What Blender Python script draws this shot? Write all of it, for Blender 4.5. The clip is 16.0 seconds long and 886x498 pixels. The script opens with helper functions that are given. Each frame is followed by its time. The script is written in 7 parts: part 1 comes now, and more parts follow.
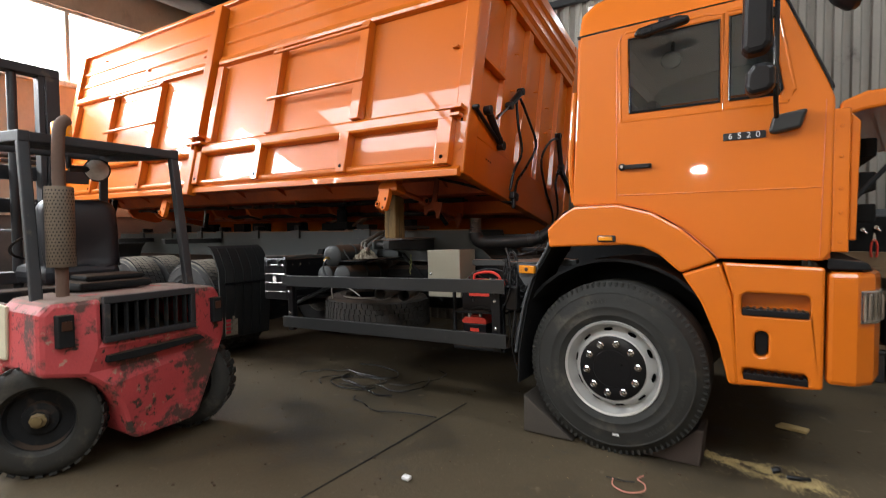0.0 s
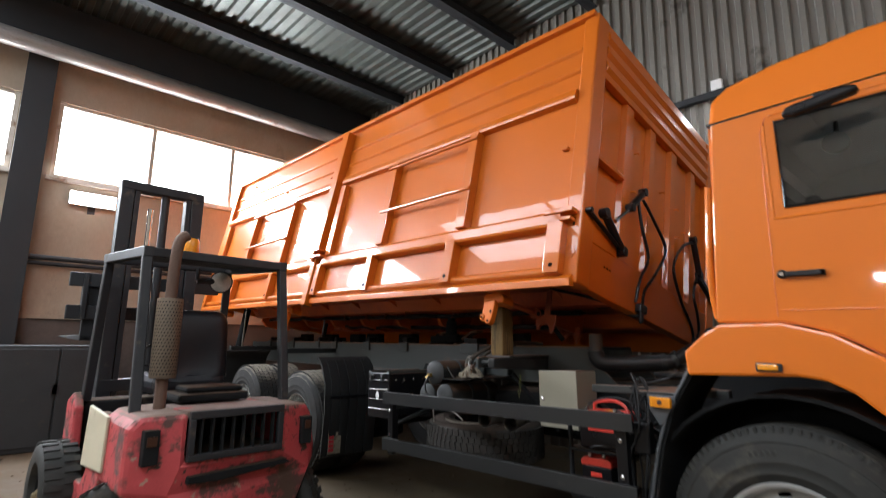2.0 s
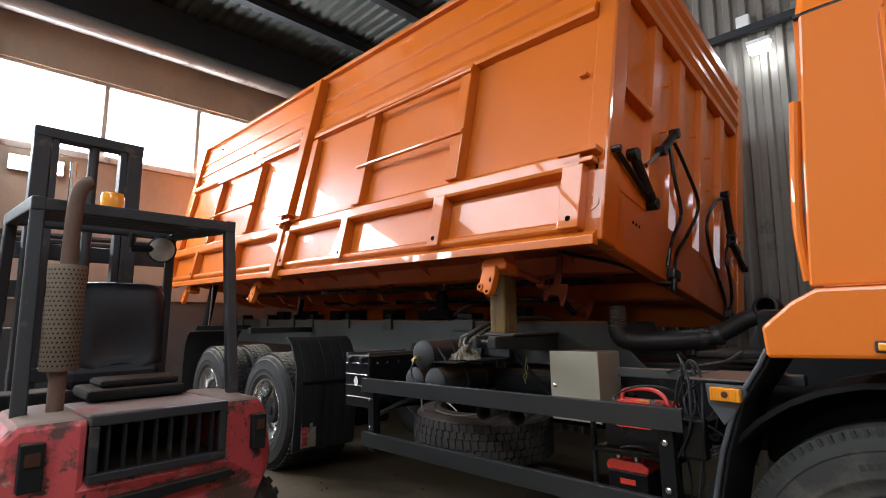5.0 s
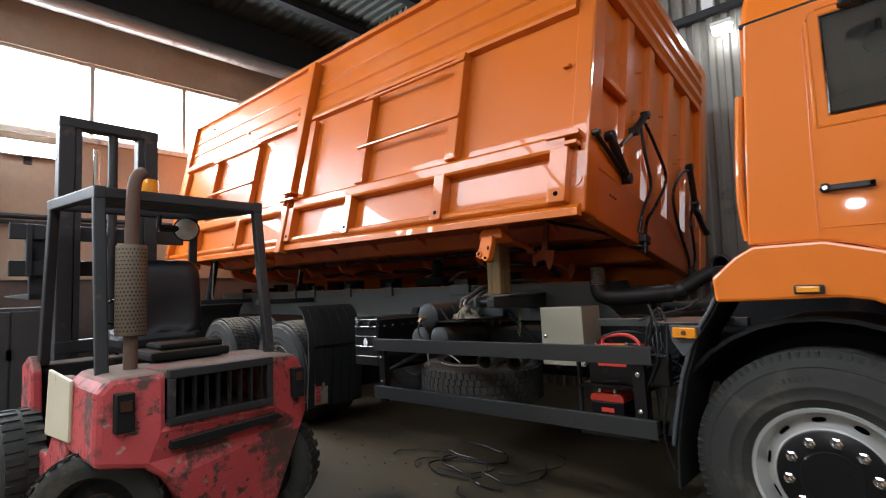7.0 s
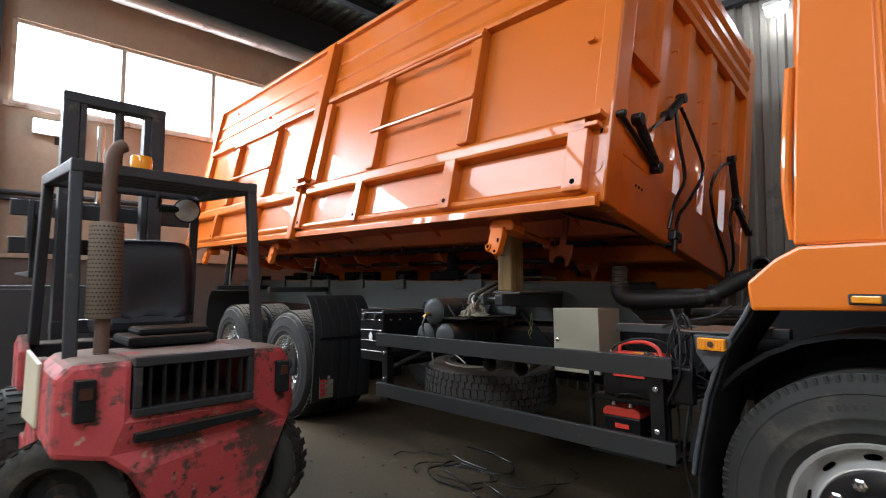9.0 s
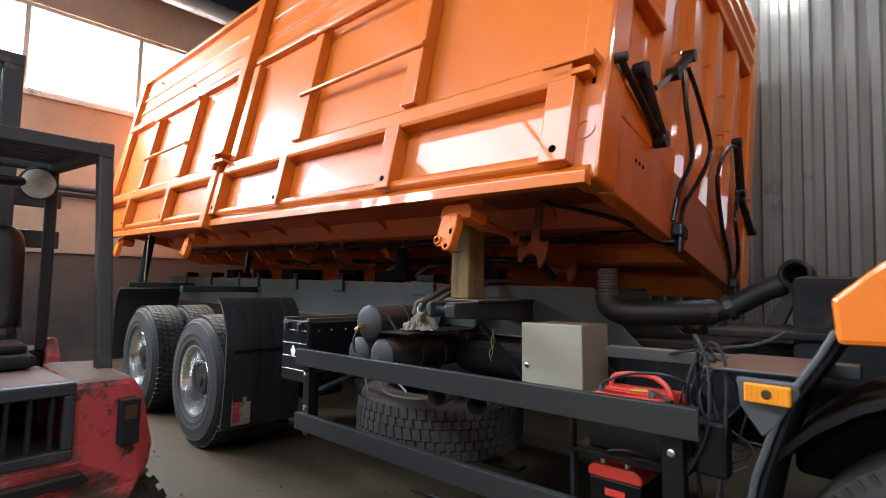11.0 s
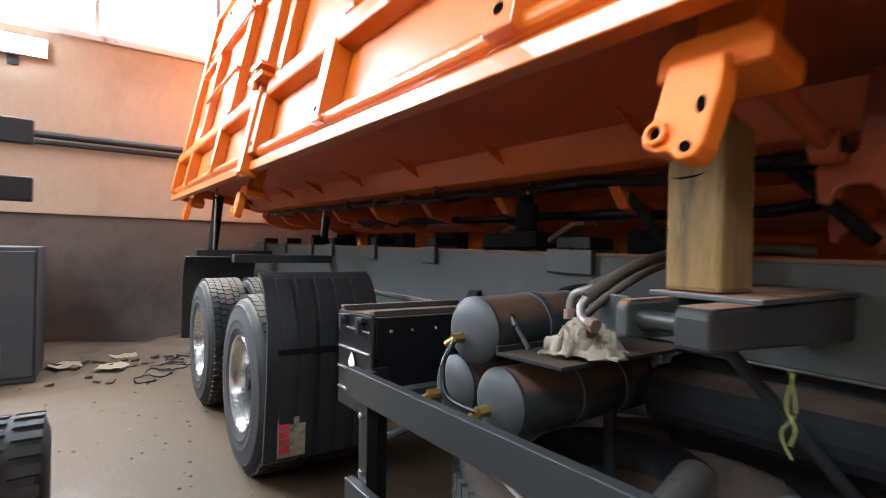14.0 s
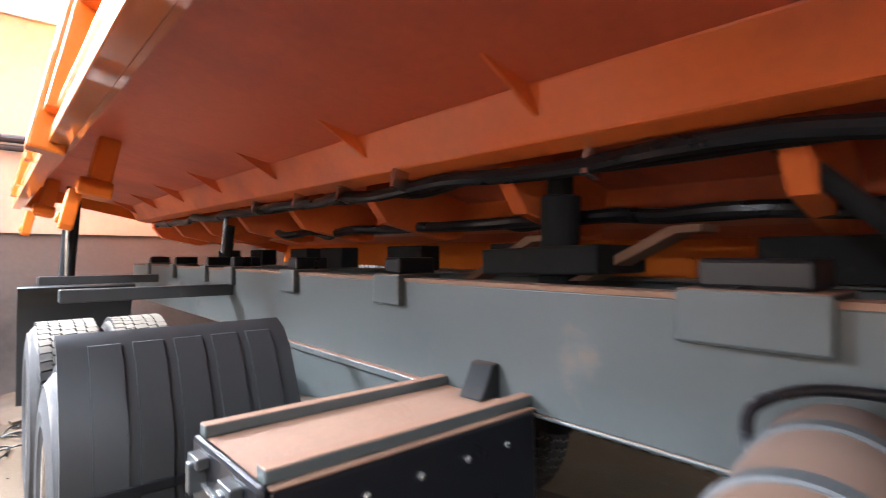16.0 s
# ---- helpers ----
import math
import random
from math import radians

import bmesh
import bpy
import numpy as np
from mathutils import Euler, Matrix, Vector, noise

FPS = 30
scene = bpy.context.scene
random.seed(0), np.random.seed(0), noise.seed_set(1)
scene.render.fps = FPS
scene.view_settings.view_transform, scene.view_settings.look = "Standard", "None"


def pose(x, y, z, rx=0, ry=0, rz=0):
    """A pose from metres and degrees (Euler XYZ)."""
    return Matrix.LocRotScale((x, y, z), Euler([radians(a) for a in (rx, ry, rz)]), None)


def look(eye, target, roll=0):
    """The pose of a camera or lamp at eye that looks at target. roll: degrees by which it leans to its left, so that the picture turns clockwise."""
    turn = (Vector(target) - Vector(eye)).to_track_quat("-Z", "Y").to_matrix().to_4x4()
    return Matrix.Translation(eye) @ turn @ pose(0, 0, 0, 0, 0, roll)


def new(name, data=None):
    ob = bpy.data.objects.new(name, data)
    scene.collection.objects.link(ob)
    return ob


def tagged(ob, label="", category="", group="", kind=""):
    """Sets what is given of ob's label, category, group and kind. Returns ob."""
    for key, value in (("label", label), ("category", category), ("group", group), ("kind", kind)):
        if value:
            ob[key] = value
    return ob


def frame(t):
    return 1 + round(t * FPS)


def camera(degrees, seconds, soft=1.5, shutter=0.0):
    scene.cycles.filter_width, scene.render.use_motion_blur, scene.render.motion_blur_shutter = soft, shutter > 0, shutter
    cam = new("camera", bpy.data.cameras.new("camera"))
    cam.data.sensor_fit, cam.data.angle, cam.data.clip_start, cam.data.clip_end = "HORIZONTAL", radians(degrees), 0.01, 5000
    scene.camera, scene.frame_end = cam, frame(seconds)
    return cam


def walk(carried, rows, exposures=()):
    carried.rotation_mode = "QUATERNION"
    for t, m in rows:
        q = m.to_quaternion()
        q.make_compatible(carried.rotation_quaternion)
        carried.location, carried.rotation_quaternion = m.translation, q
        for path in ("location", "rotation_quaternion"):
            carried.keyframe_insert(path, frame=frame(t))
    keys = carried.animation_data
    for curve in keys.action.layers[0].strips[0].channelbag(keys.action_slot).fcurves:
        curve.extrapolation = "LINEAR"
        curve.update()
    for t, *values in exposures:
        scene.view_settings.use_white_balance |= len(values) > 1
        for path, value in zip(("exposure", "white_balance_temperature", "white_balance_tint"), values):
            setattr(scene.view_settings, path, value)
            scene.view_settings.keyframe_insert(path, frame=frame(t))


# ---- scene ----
cam = camera(82.4, 16.0, soft=0.9, shutter=0.7)
PATH = [
    (0, (0.836, -3.258, 1.427), (-0.252, -1.581, 1.351), -0.4),
    (0.5, (0.838, -3.12, 1.473), (-0.322, -1.491, 1.462), -1.0),
    (1, (0.847, -3.032, 1.455), (-0.439, -1.504, 1.56), -0.5),
    (1.5, (0.828, -2.969, 1.454), (-0.553, -1.536, 1.655), 0.1),
    (2, (0.719, -2.866, 1.473), (-0.725, -1.527, 1.825), 0.8),
    (2.5, (0.486, -2.705, 1.511), (-0.944, -1.371, 1.93), 1.6),
    (3, (0.333, -2.488, 1.491), (-1.093, -1.149, 1.908), 0.7),
    (3.5, (0.247, -2.275, 1.503), (-1.213, -0.969, 1.906), 0.3),
    (4, (0.201, -2.241, 1.499), (-1.275, -0.943, 1.868), -0.1),
    (4.5, (0.173, -2.259, 1.493), (-1.284, -0.925, 1.806), 0.3),
    (4.7, (0.149, -2.29, 1.481), (-1.289, -0.929, 1.767), 0.4),
    (6.8, (0.35, -2.721, 1.437), (-1.042, -1.295, 1.606), -1.5),
    (7, (0.346, -2.786, 1.43), (-1.022, -1.334, 1.575), -1.8),
    (7.5, (0.34, -2.833, 1.433), (-0.979, -1.334, 1.555), -1.7),
    (8, (0.332, -2.732, 1.429), (-1.012, -1.259, 1.581), -1.3),
    (8.5, (0.343, -2.589, 1.44), (-1.082, -1.197, 1.62), -0.3),
    (9, (0.288, -2.437, 1.417), (-1.179, -1.084, 1.545), 0.5),
    (9.5, (0.108, -2.262, 1.454), (-1.288, -0.834, 1.568), 1.0),
    (9.7, (0.057, -2.202, 1.455), (-1.284, -0.722, 1.556), 0.7),
    (11.8, (-0.39, -1.505, 1.423), (-1.796, -0.088, 1.55), 2.3),
    (12, (-0.436, -1.46, 1.407), (-1.844, -0.042, 1.496), 2.4),
    (12.5, (-0.612, -1.266, 1.404), (-2.132, 0.033, 1.46), 1.2),
    (13, (-0.802, -1.045, 1.435), (-2.438, 0.103, 1.494), 1.3),
    (13.5, (-1.127, -0.931, 1.436), (-2.797, 0.17, 1.475), 2.4),
    (14, (-1.435, -0.769, 1.439), (-3.087, 0.358, 1.426), 1.5),
    (14.5, (-1.743, -0.547, 1.462), (-3.386, 0.592, 1.411), 0.6),
    (15, (-2.048, -0.349, 1.474), (-3.59, 0.925, 1.472), 0.2),
    (15.5, (-2.296, -0.23, 1.489), (-3.735, 1.159, 1.495), -0.2),
    (16, (-2.518, -0.146, 1.496), (-4.024, 1.17, 1.518), 0.1),
]
walk(cam, [(t, look(eye, target, roll)) for t, eye, target, roll in PATH], exposures=[(0.0, 0.28, 6200, 9), (1.5, 0.13, 5950, 8), (4.5, 0.08, 5850, 8), (9.5, 0.26, 5750, 7), (12.0, 0.92, 5550, 7), (13.5, 1.10, 5550, 7), (14.5, 1.66, 5700, 9), (15.3, 2.53, 5700, 10), (16.0, 2.80, 5600, 11)])

# ---- world and light ----
world = bpy.data.worlds.new("world")
scene.world = world
world.use_nodes = True
wn = world.node_tree
sky = wn.nodes.new("ShaderNodeTexSky")
sky.sky_type, sky.sun_disc = "NISHITA", False
sky.sun_elevation, sky.sun_rotation = radians(35), radians(-90)
wn.links.new(sky.outputs[0], wn.nodes["Background"].inputs[0])
wn.nodes["Background"].inputs[1].default_value = 0.12
sun = new("sun", bpy.data.lights.new("sun", "SUN"))
sun.data.energy, sun.data.angle, sun.data.color = 1.0, radians(12), (1.0, 0.95, 0.88)
sun.matrix_world = look((-20, -4, 14), (-9, 0, 0))


def area(name, eye, target, sx, sy, watts, colour):
    ob = new(name, bpy.data.lights.new(name, "AREA"))
    d = ob.data
    d.shape, d.size, d.size_y, d.energy, d.color = "RECTANGLE", sx, sy, watts, colour
    ob.matrix_world = look(eye, target)
    return ob


DAY = (0.97, 0.98, 1.0)
area("window_light", (-9.0, -0.25, 4.49), (-6.0, -0.25, 3.6), 4.0, 1.1, 420, DAY)
area("window_light", (-9.0, -4.75, 4.49), (-6.0, -4.75, 3.6), 4.0, 1.1, 420, DAY)
# daylight through the roof's translucent strip, and the lamps under the roof
SKYLIGHTS = [(-6.95, 150), (-3.65, 145), (-0.35, 138), (2.95, 155)]
for x, watts in SKYLIGHTS:
    area("roof_skylight_light", (x, -5.3, 6.46), (x, -5.29, 0), 3.2, 2.0, watts, DAY)
LAMPS = [(4.4, -0.6, 75), (3.6, 2.4, 60)]
COOL = (0.97, 0.985, 1.0)
for x, y, watts in LAMPS:
    area("roof_lamp_light", (x, y, 5.53), (x, y + 0.01, 0), 1.2, 0.14, watts, COOL)
area("sheeting_lamp_light", (-1.08, 3.30, 4.16), (-0.9, 1.0, 2.6), 0.22, 0.08, 14, COOL)
area("wall_lamp_light", (-0.35, -7.8, 2.55), (-0.3, 0, 1.6), 0.2, 0.09, 22, COOL)


# ---- materials ----
def mat(name, base, rough=0.6, metal=0.0, var=0.25, scale=3.0, grain=60.0, bump=0.15, coat=0.0, dirt=None, dirt_amount=0.5, dirt_scale=2.5, dirt_rough=0.85, stretch=(1, 1, 1), spec=0.5, more=(), dirt_soft=0.08, coat_rough=0.04, dust=None, dust_from=0.35):
    """Base colour with two scales of variation, a second colour in patches and fine relief."""
    m = bpy.data.materials.new(name)
    m.use_nodes = True
    t = m.node_tree
    n, l = t.nodes, t.links
    b = n["Principled BSDF"]
    b.inputs["Metallic"].default_value = metal
    b.inputs["Coat Weight"].default_value = coat
    b.inputs["Coat Roughness"].default_value = coat_rough
    b.inputs["Specular IOR Level"].default_value = spec
    co = n.new("ShaderNodeTexCoord")
    mp = n.new("ShaderNodeMapping")
    mp.inputs["Scale"].default_value = stretch
    l.new(co.outputs["Object"], mp.inputs[0])
    big = n.new("ShaderNodeTexNoise")
    big.inputs["Scale"].default_value, big.inputs["Detail"].default_value = scale, 5
    fine = n.new("ShaderNodeTexNoise")
    fine.inputs["Scale"].default_value, fine.inputs["Detail"].default_value = grain, 3
    for q in (big, fine):
        l.new(mp.outputs[0], q.inputs["Vector"])
    mix = n.new("ShaderNodeMix")
    mix.data_type, mix.blend_type = "RGBA", "MIX"
    lo = [c * (1 - var) for c in base]
    hi = [min(1, c * (1 + var)) for c in base]
    mix.inputs[6].default_value, mix.inputs[7].default_value = (*lo, 1), (*hi, 1)
    half = n.new("ShaderNodeMath")
    half.operation = "MULTIPLY_ADD"
    half.inputs[1].default_value, half.inputs[2].default_value = 0.35, 0.0
    l.new(fine.outputs[0], half.inputs[0])
    add = n.new("ShaderNodeMath")
    add.operation = "MULTIPLY_ADD"
    add.inputs[1].default_value = 0.65
    l.new(big.outputs[0], add.inputs[0])
    l.new(half.outputs[0], add.inputs[2])
    l.new(add.outputs[0], mix.inputs[0])
    colour = mix.outputs[2]
    if dirt:
        layers = [(dirt, dirt_amount, dirt_scale, 0.0)] + [(c, am, sc, 7.3 * (i + 1)) for i, (c, am, sc) in enumerate(more)]
        rough_out = None
        for c, am, sc, off in layers:
            dn = n.new("ShaderNodeTexNoise")
            dn.noise_dimensions = "4D"
            dn.inputs["W"].default_value = off
            dn.inputs["Scale"].default_value, dn.inputs["Detail"].default_value, dn.inputs["Roughness"].default_value = sc, 8, 0.65
            l.new(mp.outputs[0], dn.inputs["Vector"])
            ramp = n.new("ShaderNodeMapRange")
            edge = 0.72 - 0.4 * am
            ramp.inputs[1].default_value, ramp.inputs[2].default_value = edge, edge + dirt_soft
            l.new(dn.outputs[0], ramp.inputs[0])
            dm = n.new("ShaderNodeMix")
            dm.data_type = "RGBA"
            l.new(ramp.outputs[0], dm.inputs[0])
            l.new(colour, dm.inputs[6])
            dm.inputs[7].default_value = (*c, 1)
            colour = dm.outputs[2]
            rm = n.new("ShaderNodeMapRange")
            rm.inputs[3].default_value, rm.inputs[4].default_value = rough, dirt_rough
            if rough_out:
                l.new(rough_out, rm.inputs[3])
            l.new(ramp.outputs[0], rm.inputs[0])
            rough_out = rm.outputs[0]
        l.new(rough_out, b.inputs["Roughness"])
    else:
        rr = n.new("ShaderNodeMapRange")
        rr.inputs[3].default_value, rr.inputs[4].default_value = rough * 0.85, min(1, rough * 1.2)
        l.new(big.outputs[0], rr.inputs[0])
        l.new(rr.outputs[0], b.inputs["Roughness"])
    if dust:
        # loose dust that lies on upward faces
        geo = n.new("ShaderNodeNewGeometry")
        sep = n.new("ShaderNodeSeparateXYZ")
        l.new(geo.outputs["Normal"], sep.inputs[0])
        wob = n.new("ShaderNodeMath")
        wob.operation = "MULTIPLY_ADD"
        wob.inputs[1].default_value = 0.5
        l.new(big.outputs[0], wob.inputs[0])
        l.new(sep.outputs[2], wob.inputs[2])
        lie = n.new("ShaderNodeMapRange")
        lie.inputs[1].default_value, lie.inputs[2].default_value = dust_from + 0.25, dust_from + 0.55
        l.new(wob.outputs[0], lie.inputs[0])
        dd = n.new("ShaderNodeMix")
        dd.data_type = "RGBA"
        l.new(lie.outputs[0], dd.inputs[0])
        l.new(colour, dd.inputs[6])
        dd.inputs[7].default_value = (*dust, 1)
        colour = dd.outputs[2]
        rd = n.new("ShaderNodeMapRange")
        rd.inputs[3].default_value, rd.inputs[4].default_value = rough, 0.9
        l.new(lie.outputs[0], rd.inputs[0])
        old = b.inputs["Roughness"].links
        if len(old):
            l.new(old[0].from_socket, rd.inputs[3])
        l.new(rd.outputs[0], b.inputs["Roughness"])
    l.new(colour, b.inputs["Base Color"])
    if bump:
        bp = n.new("ShaderNodeBump")
        bp.inputs["Strength"].default_value, bp.inputs["Distance"].default_value = bump, 0.004
        l.new(fine.outputs[0], bp.inputs["Height"])
        l.new(bp.outputs[0], b.inputs["Normal"])
    return m


def glow(name, colour, strength):
    m = bpy.data.materials.new(name)
    m.use_nodes = True
    b = m.node_tree.nodes["Principled BSDF"]
    b.inputs["Base Color"].default_value = (*colour, 1)
    b.inputs["Emission Color"].default_value, b.inputs["Emission Strength"].default_value = (*colour, 1), strength
    return m


def glass(name, colour, rough=0.02):
    m = bpy.data.materials.new(name)
    m.use_nodes = True
    b = m.node_tree.nodes["Principled BSDF"]
    b.inputs["Base Color"].default_value = (*colour, 1)
    b.inputs["Transmission Weight"].default_value, b.inputs["Roughness"].default_value, b.inputs["IOR"].default_value = 1.0, rough, 1.45
    return m


ORANGE = mat("orange_paint", (0.53, 0.121, 0.003), 0.40, spec=0.25, var=0.08, scale=1.5, grain=90, bump=0.03, coat=0.7, coat_rough=0.03)
CABPAINT = mat("cab_paint", (0.64, 0.153, 0.003), 0.5, spec=0.25, var=0.04, scale=1.2, grain=120, bump=0.01, coat=0.8, coat_rough=0.03)
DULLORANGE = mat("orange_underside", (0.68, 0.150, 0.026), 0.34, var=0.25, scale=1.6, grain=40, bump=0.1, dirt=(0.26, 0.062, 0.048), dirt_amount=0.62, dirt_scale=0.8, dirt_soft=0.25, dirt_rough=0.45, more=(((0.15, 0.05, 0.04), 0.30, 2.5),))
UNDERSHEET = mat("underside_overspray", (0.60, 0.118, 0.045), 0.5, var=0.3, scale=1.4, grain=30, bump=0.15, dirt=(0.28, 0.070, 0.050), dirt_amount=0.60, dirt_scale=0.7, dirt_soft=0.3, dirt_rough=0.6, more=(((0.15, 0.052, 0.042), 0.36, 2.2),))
# underside orange darkened: oily grime plus the shade under the body's front end
GRIMYSHADEORANGE = mat("grimy_shaded_orange", (0.38, 0.080, 0.022), 0.45, var=0.3, scale=1.6, grain=30, bump=0.12, dirt=(0.070, 0.026, 0.022), dirt_amount=0.58, dirt_scale=1.0, dirt_soft=0.22, dirt_rough=0.6, more=(((0.03, 0.018, 0.016), 0.36, 2.4),))
FRAMEGREY = mat("frame_grey", (0.041, 0.047, 0.0445), 0.42, var=0.18, scale=4, bump=0.05, dirt=(0.10, 0.075, 0.055), dirt_amount=0.30, dirt_scale=5, dirt_soft=0.15, dust=(0.15, 0.074, 0.040), dust_from=0.4)
RAILGREY = mat("rail_grey", (0.022, 0.0234, 0.0230), 0.38, var=0.15, scale=5, bump=0.04, dirt=(0.07, 0.06, 0.05), dirt_amount=0.22, dirt_scale=8, dirt_soft=0.12)
RUST = mat("rusty_dust", (0.150, 0.080, 0.046), 0.85, var=0.35, scale=9, bump=0.3)
BLACK = mat("black_plastic", (0.007, 0.007, 0.008), 0.28, var=0.3, scale=6, bump=0.06, spec=0.35)
DARK = mat("dark_machinery", (0.011, 0.0115, 0.012), 0.85, spec=0.2, var=0.4, scale=7, bump=0.2, dirt=(0.035, 0.026, 0.02), dirt_amount=0.35, dirt_scale=5, dust=(0.045, 0.03, 0.02), dust_from=0.55)
RUBBER = mat("tyre_rubber", (0.025, 0.025, 0.022), 0.72, spec=0.35, var=0.35, scale=7, grain=130, bump=0.25, dirt=(0.078, 0.069, 0.054), dirt_amount=0.45, dirt_scale=5, dirt_soft=0.15, more=(((0.12, 0.088, 0.058), 0.24, 8.0),))
MUDPLASTIC = mat("mudguard_plastic", (0.014, 0.0145, 0.0145), 0.5, var=0.25, scale=4, bump=0.08, dirt=(0.034, 0.030, 0.027), dirt_amount=0.34, dirt_scale=3, dirt_soft=0.2, stretch=(1, 1, 0.4))
SILVER = mat("silver_rim", (0.58, 0.58, 0.56), 0.22, metal=0.9, var=0.12, scale=7, bump=0.05)
CHROME = mat("chrome", (0.7, 0.7, 0.7), 0.12, metal=1.0, var=0.05, bump=0)
BRASS = mat("brass", (0.65, 0.42, 0.12), 0.3, metal=1.0, var=0.15, bump=0.05)
DIMAMBER = mat("dirty_amber_lens", (0.05, 0.018, 0.008), 0.4, var=0.3, bump=0.1)
AMBER = mat("amber_lens", (0.78, 0.29, 0.01), 0.15, var=0.1, bump=0, coat=0.6)
RED = mat("forklift_red", (0.47, 0.065, 0.070), 0.45, var=0.30, scale=4, grain=70, bump=0.25, dirt=(0.10, 0.050, 0.042), dirt_amount=0.50, dirt_scale=4.5, dirt_soft=0.06, more=(((0.38, 0.26, 0.19), 0.30, 16.0), ((0.055, 0.040, 0.030), 0.40, 14.0), ((0.09, 0.055, 0.04), 0.34, 1.7)), dust=(0.16, 0.11, 0.085), dust_from=0.55)
FORKGREY = mat("forklift_grey", (0.017, 0.0185, 0.021), 0.55, var=0.3, scale=6, bump=0.15, dirt=(0.075, 0.062, 0.05), dirt_amount=0.32, dirt_scale=6, more=(((0.10, 0.05, 0.04), 0.16, 14.0),))
CREAM = mat("cream_paint", (0.55, 0.50, 0.36), 0.5, var=0.15, scale=4, bump=0.1, dirt=(0.18, 0.13, 0.09), dirt_amount=0.3, dirt_scale=4)
BOXGREY = mat("cabinet_grey", (0.285, 0.265, 0.20), 0.45, var=0.06, scale=4, bump=0.05, dirt=(0.22, 0.19, 0.15), dirt_amount=0.22, dirt_scale=4, dirt_soft=0.2)
BATTRED = mat("red_plastic", (0.60, 0.050, 0.030), 0.4, var=0.15, scale=8, bump=0.05, dirt=(0.12, 0.05, 0.04), dirt_amount=0.25, dirt_scale=9)
WOOD = mat("old_timber", (0.165, 0.102, 0.032), 0.85, var=0.5, scale=5, grain=45, bump=1.0, stretch=(5, 5, 0.7), dirt=(0.026, 0.020, 0.013), dirt_amount=0.52, dirt_scale=2.0, dirt_soft=0.18, more=(((0.34, 0.235, 0.08), 0.34, 6.0),))
CONCRETE = mat("floor_concrete", (0.074, 0.057, 0.033), 0.72, spec=0.25, var=0.45, scale=1.1, grain=55, bump=0.6, dirt=(0.027, 0.023, 0.017), dirt_amount=0.52, dirt_scale=0.8, dirt_soft=0.14, dirt_rough=0.45, more=(((0.15, 0.115, 0.066), 0.27, 6.0), ((0.022, 0.020, 0.018), 0.30, 2.6), ((0.15, 0.13, 0.10), 0.24, 40.0)))
WALLPAINT = mat("wall_paint", (0.345, 0.272, 0.20), 0.8, var=0.3, scale=0.8, grain=25, bump=0.25, dirt=(0.215, 0.135, 0.085), dirt_amount=0.52, dirt_scale=0.55, dirt_soft=0.25, more=(((0.11, 0.08, 0.058), 0.28, 1.8),), stretch=(1, 1, 0.55))
WALLLOW = mat("wall_lower_paint", (0.095, 0.076, 0.064), 0.8, var=0.35, scale=1.0, grain=25, bump=0.3, dirt=(0.035, 0.029, 0.026), dirt_amount=0.55, dirt_scale=0.8, dirt_soft=0.25)
CORRUG = mat("corrugated_sheet", (0.205, 0.192, 0.165), 0.5, metal=0.3, var=0.2, scale=1.2, grain=20, bump=0.1, dirt=(0.11, 0.10, 0.085), dirt_amount=0.35, dirt_scale=1.5)
ROOFSHEET = mat("roof_sheet", (0.085, 0.09, 0.078), 0.45, metal=0.5, var=0.35, scale=0.7, grain=12, bump=0.1, dirt=(0.035, 0.033, 0.03), dirt_amount=0.5, dirt_scale=0.35, dirt_soft=0.3)
STEEL = mat("dark_steel", (0.016, 0.017, 0.019), 0.7, var=0.3, scale=3, bump=0.15)
DUCT = mat("duct_foil", (0.36, 0.33, 0.31), 0.38, metal=0.6, var=0.3, scale=2.5, bump=0.1, dirt=(0.20, 0.12, 0.09), dirt_amount=0.40, dirt_scale=2)
WINFRAME = mat("window_frame_paint", (0.45, 0.40, 0.34), 0.7, var=0.2, scale=3, bump=0.2, dirt=(0.2, 0.13, 0.09), dirt_amount=0.35, dirt_scale=3)
GALV = mat("galvanised_mesh", (0.15, 0.118, 0.085), 0.55, metal=0.4, var=0.3, scale=12, bump=0.2)
RAG = mat("white_rag", (0.225, 0.195, 0.142), 0.95, var=0.3, scale=14, bump=0.4, dirt=(0.12, 0.095, 0.065), dirt_amount=0.5, dirt_scale=12)
WHITE = mat("white_label", (0.75, 0.75, 0.73), 0.5, var=0.05, bump=0)
LABELRED = mat("red_print", (0.45, 0.03, 0.04), 0.6, var=0.1, bump=0)
SAWDUST = mat("sawdust", (0.50, 0.38, 0.17), 0.95, var=0.35, scale=25, grain=200, bump=0.8)
SEATVINYL = mat("seat_vinyl", (0.010, 0.012, 0.016), 0.42, spec=0.35, var=0.2, scale=5, bump=0.1)
CABIN = mat("cab_interior", (0.13, 0.14, 0.145), 0.7, var=0.15, scale=3, bump=0.05)
RUSTTOP = mat("dusty_hood", (0.15, 0.10, 0.078), 0.8, var=0.4, scale=6, bump=0.3, dirt=(0.28, 0.04, 0.038), dirt_amount=0.36, dirt_scale=5, more=(((0.05, 0.035, 0.028), 0.33, 7.0),))
RUSTPIPE = mat("rusty_pipe", (0.11, 0.065, 0.045), 0.75, var=0.4, scale=12, bump=0.3)
TANKGREY = mat("tank_grey", (0.020, 0.0215, 0.0212), 0.36, var=0.15, scale=6, bump=0.05, dirt=(0.09, 0.06, 0.04), dirt_amount=0.24, dirt_scale=3, dirt_soft=0.2, dust=(0.060, 0.030, 0.0145), dust_from=0.22)
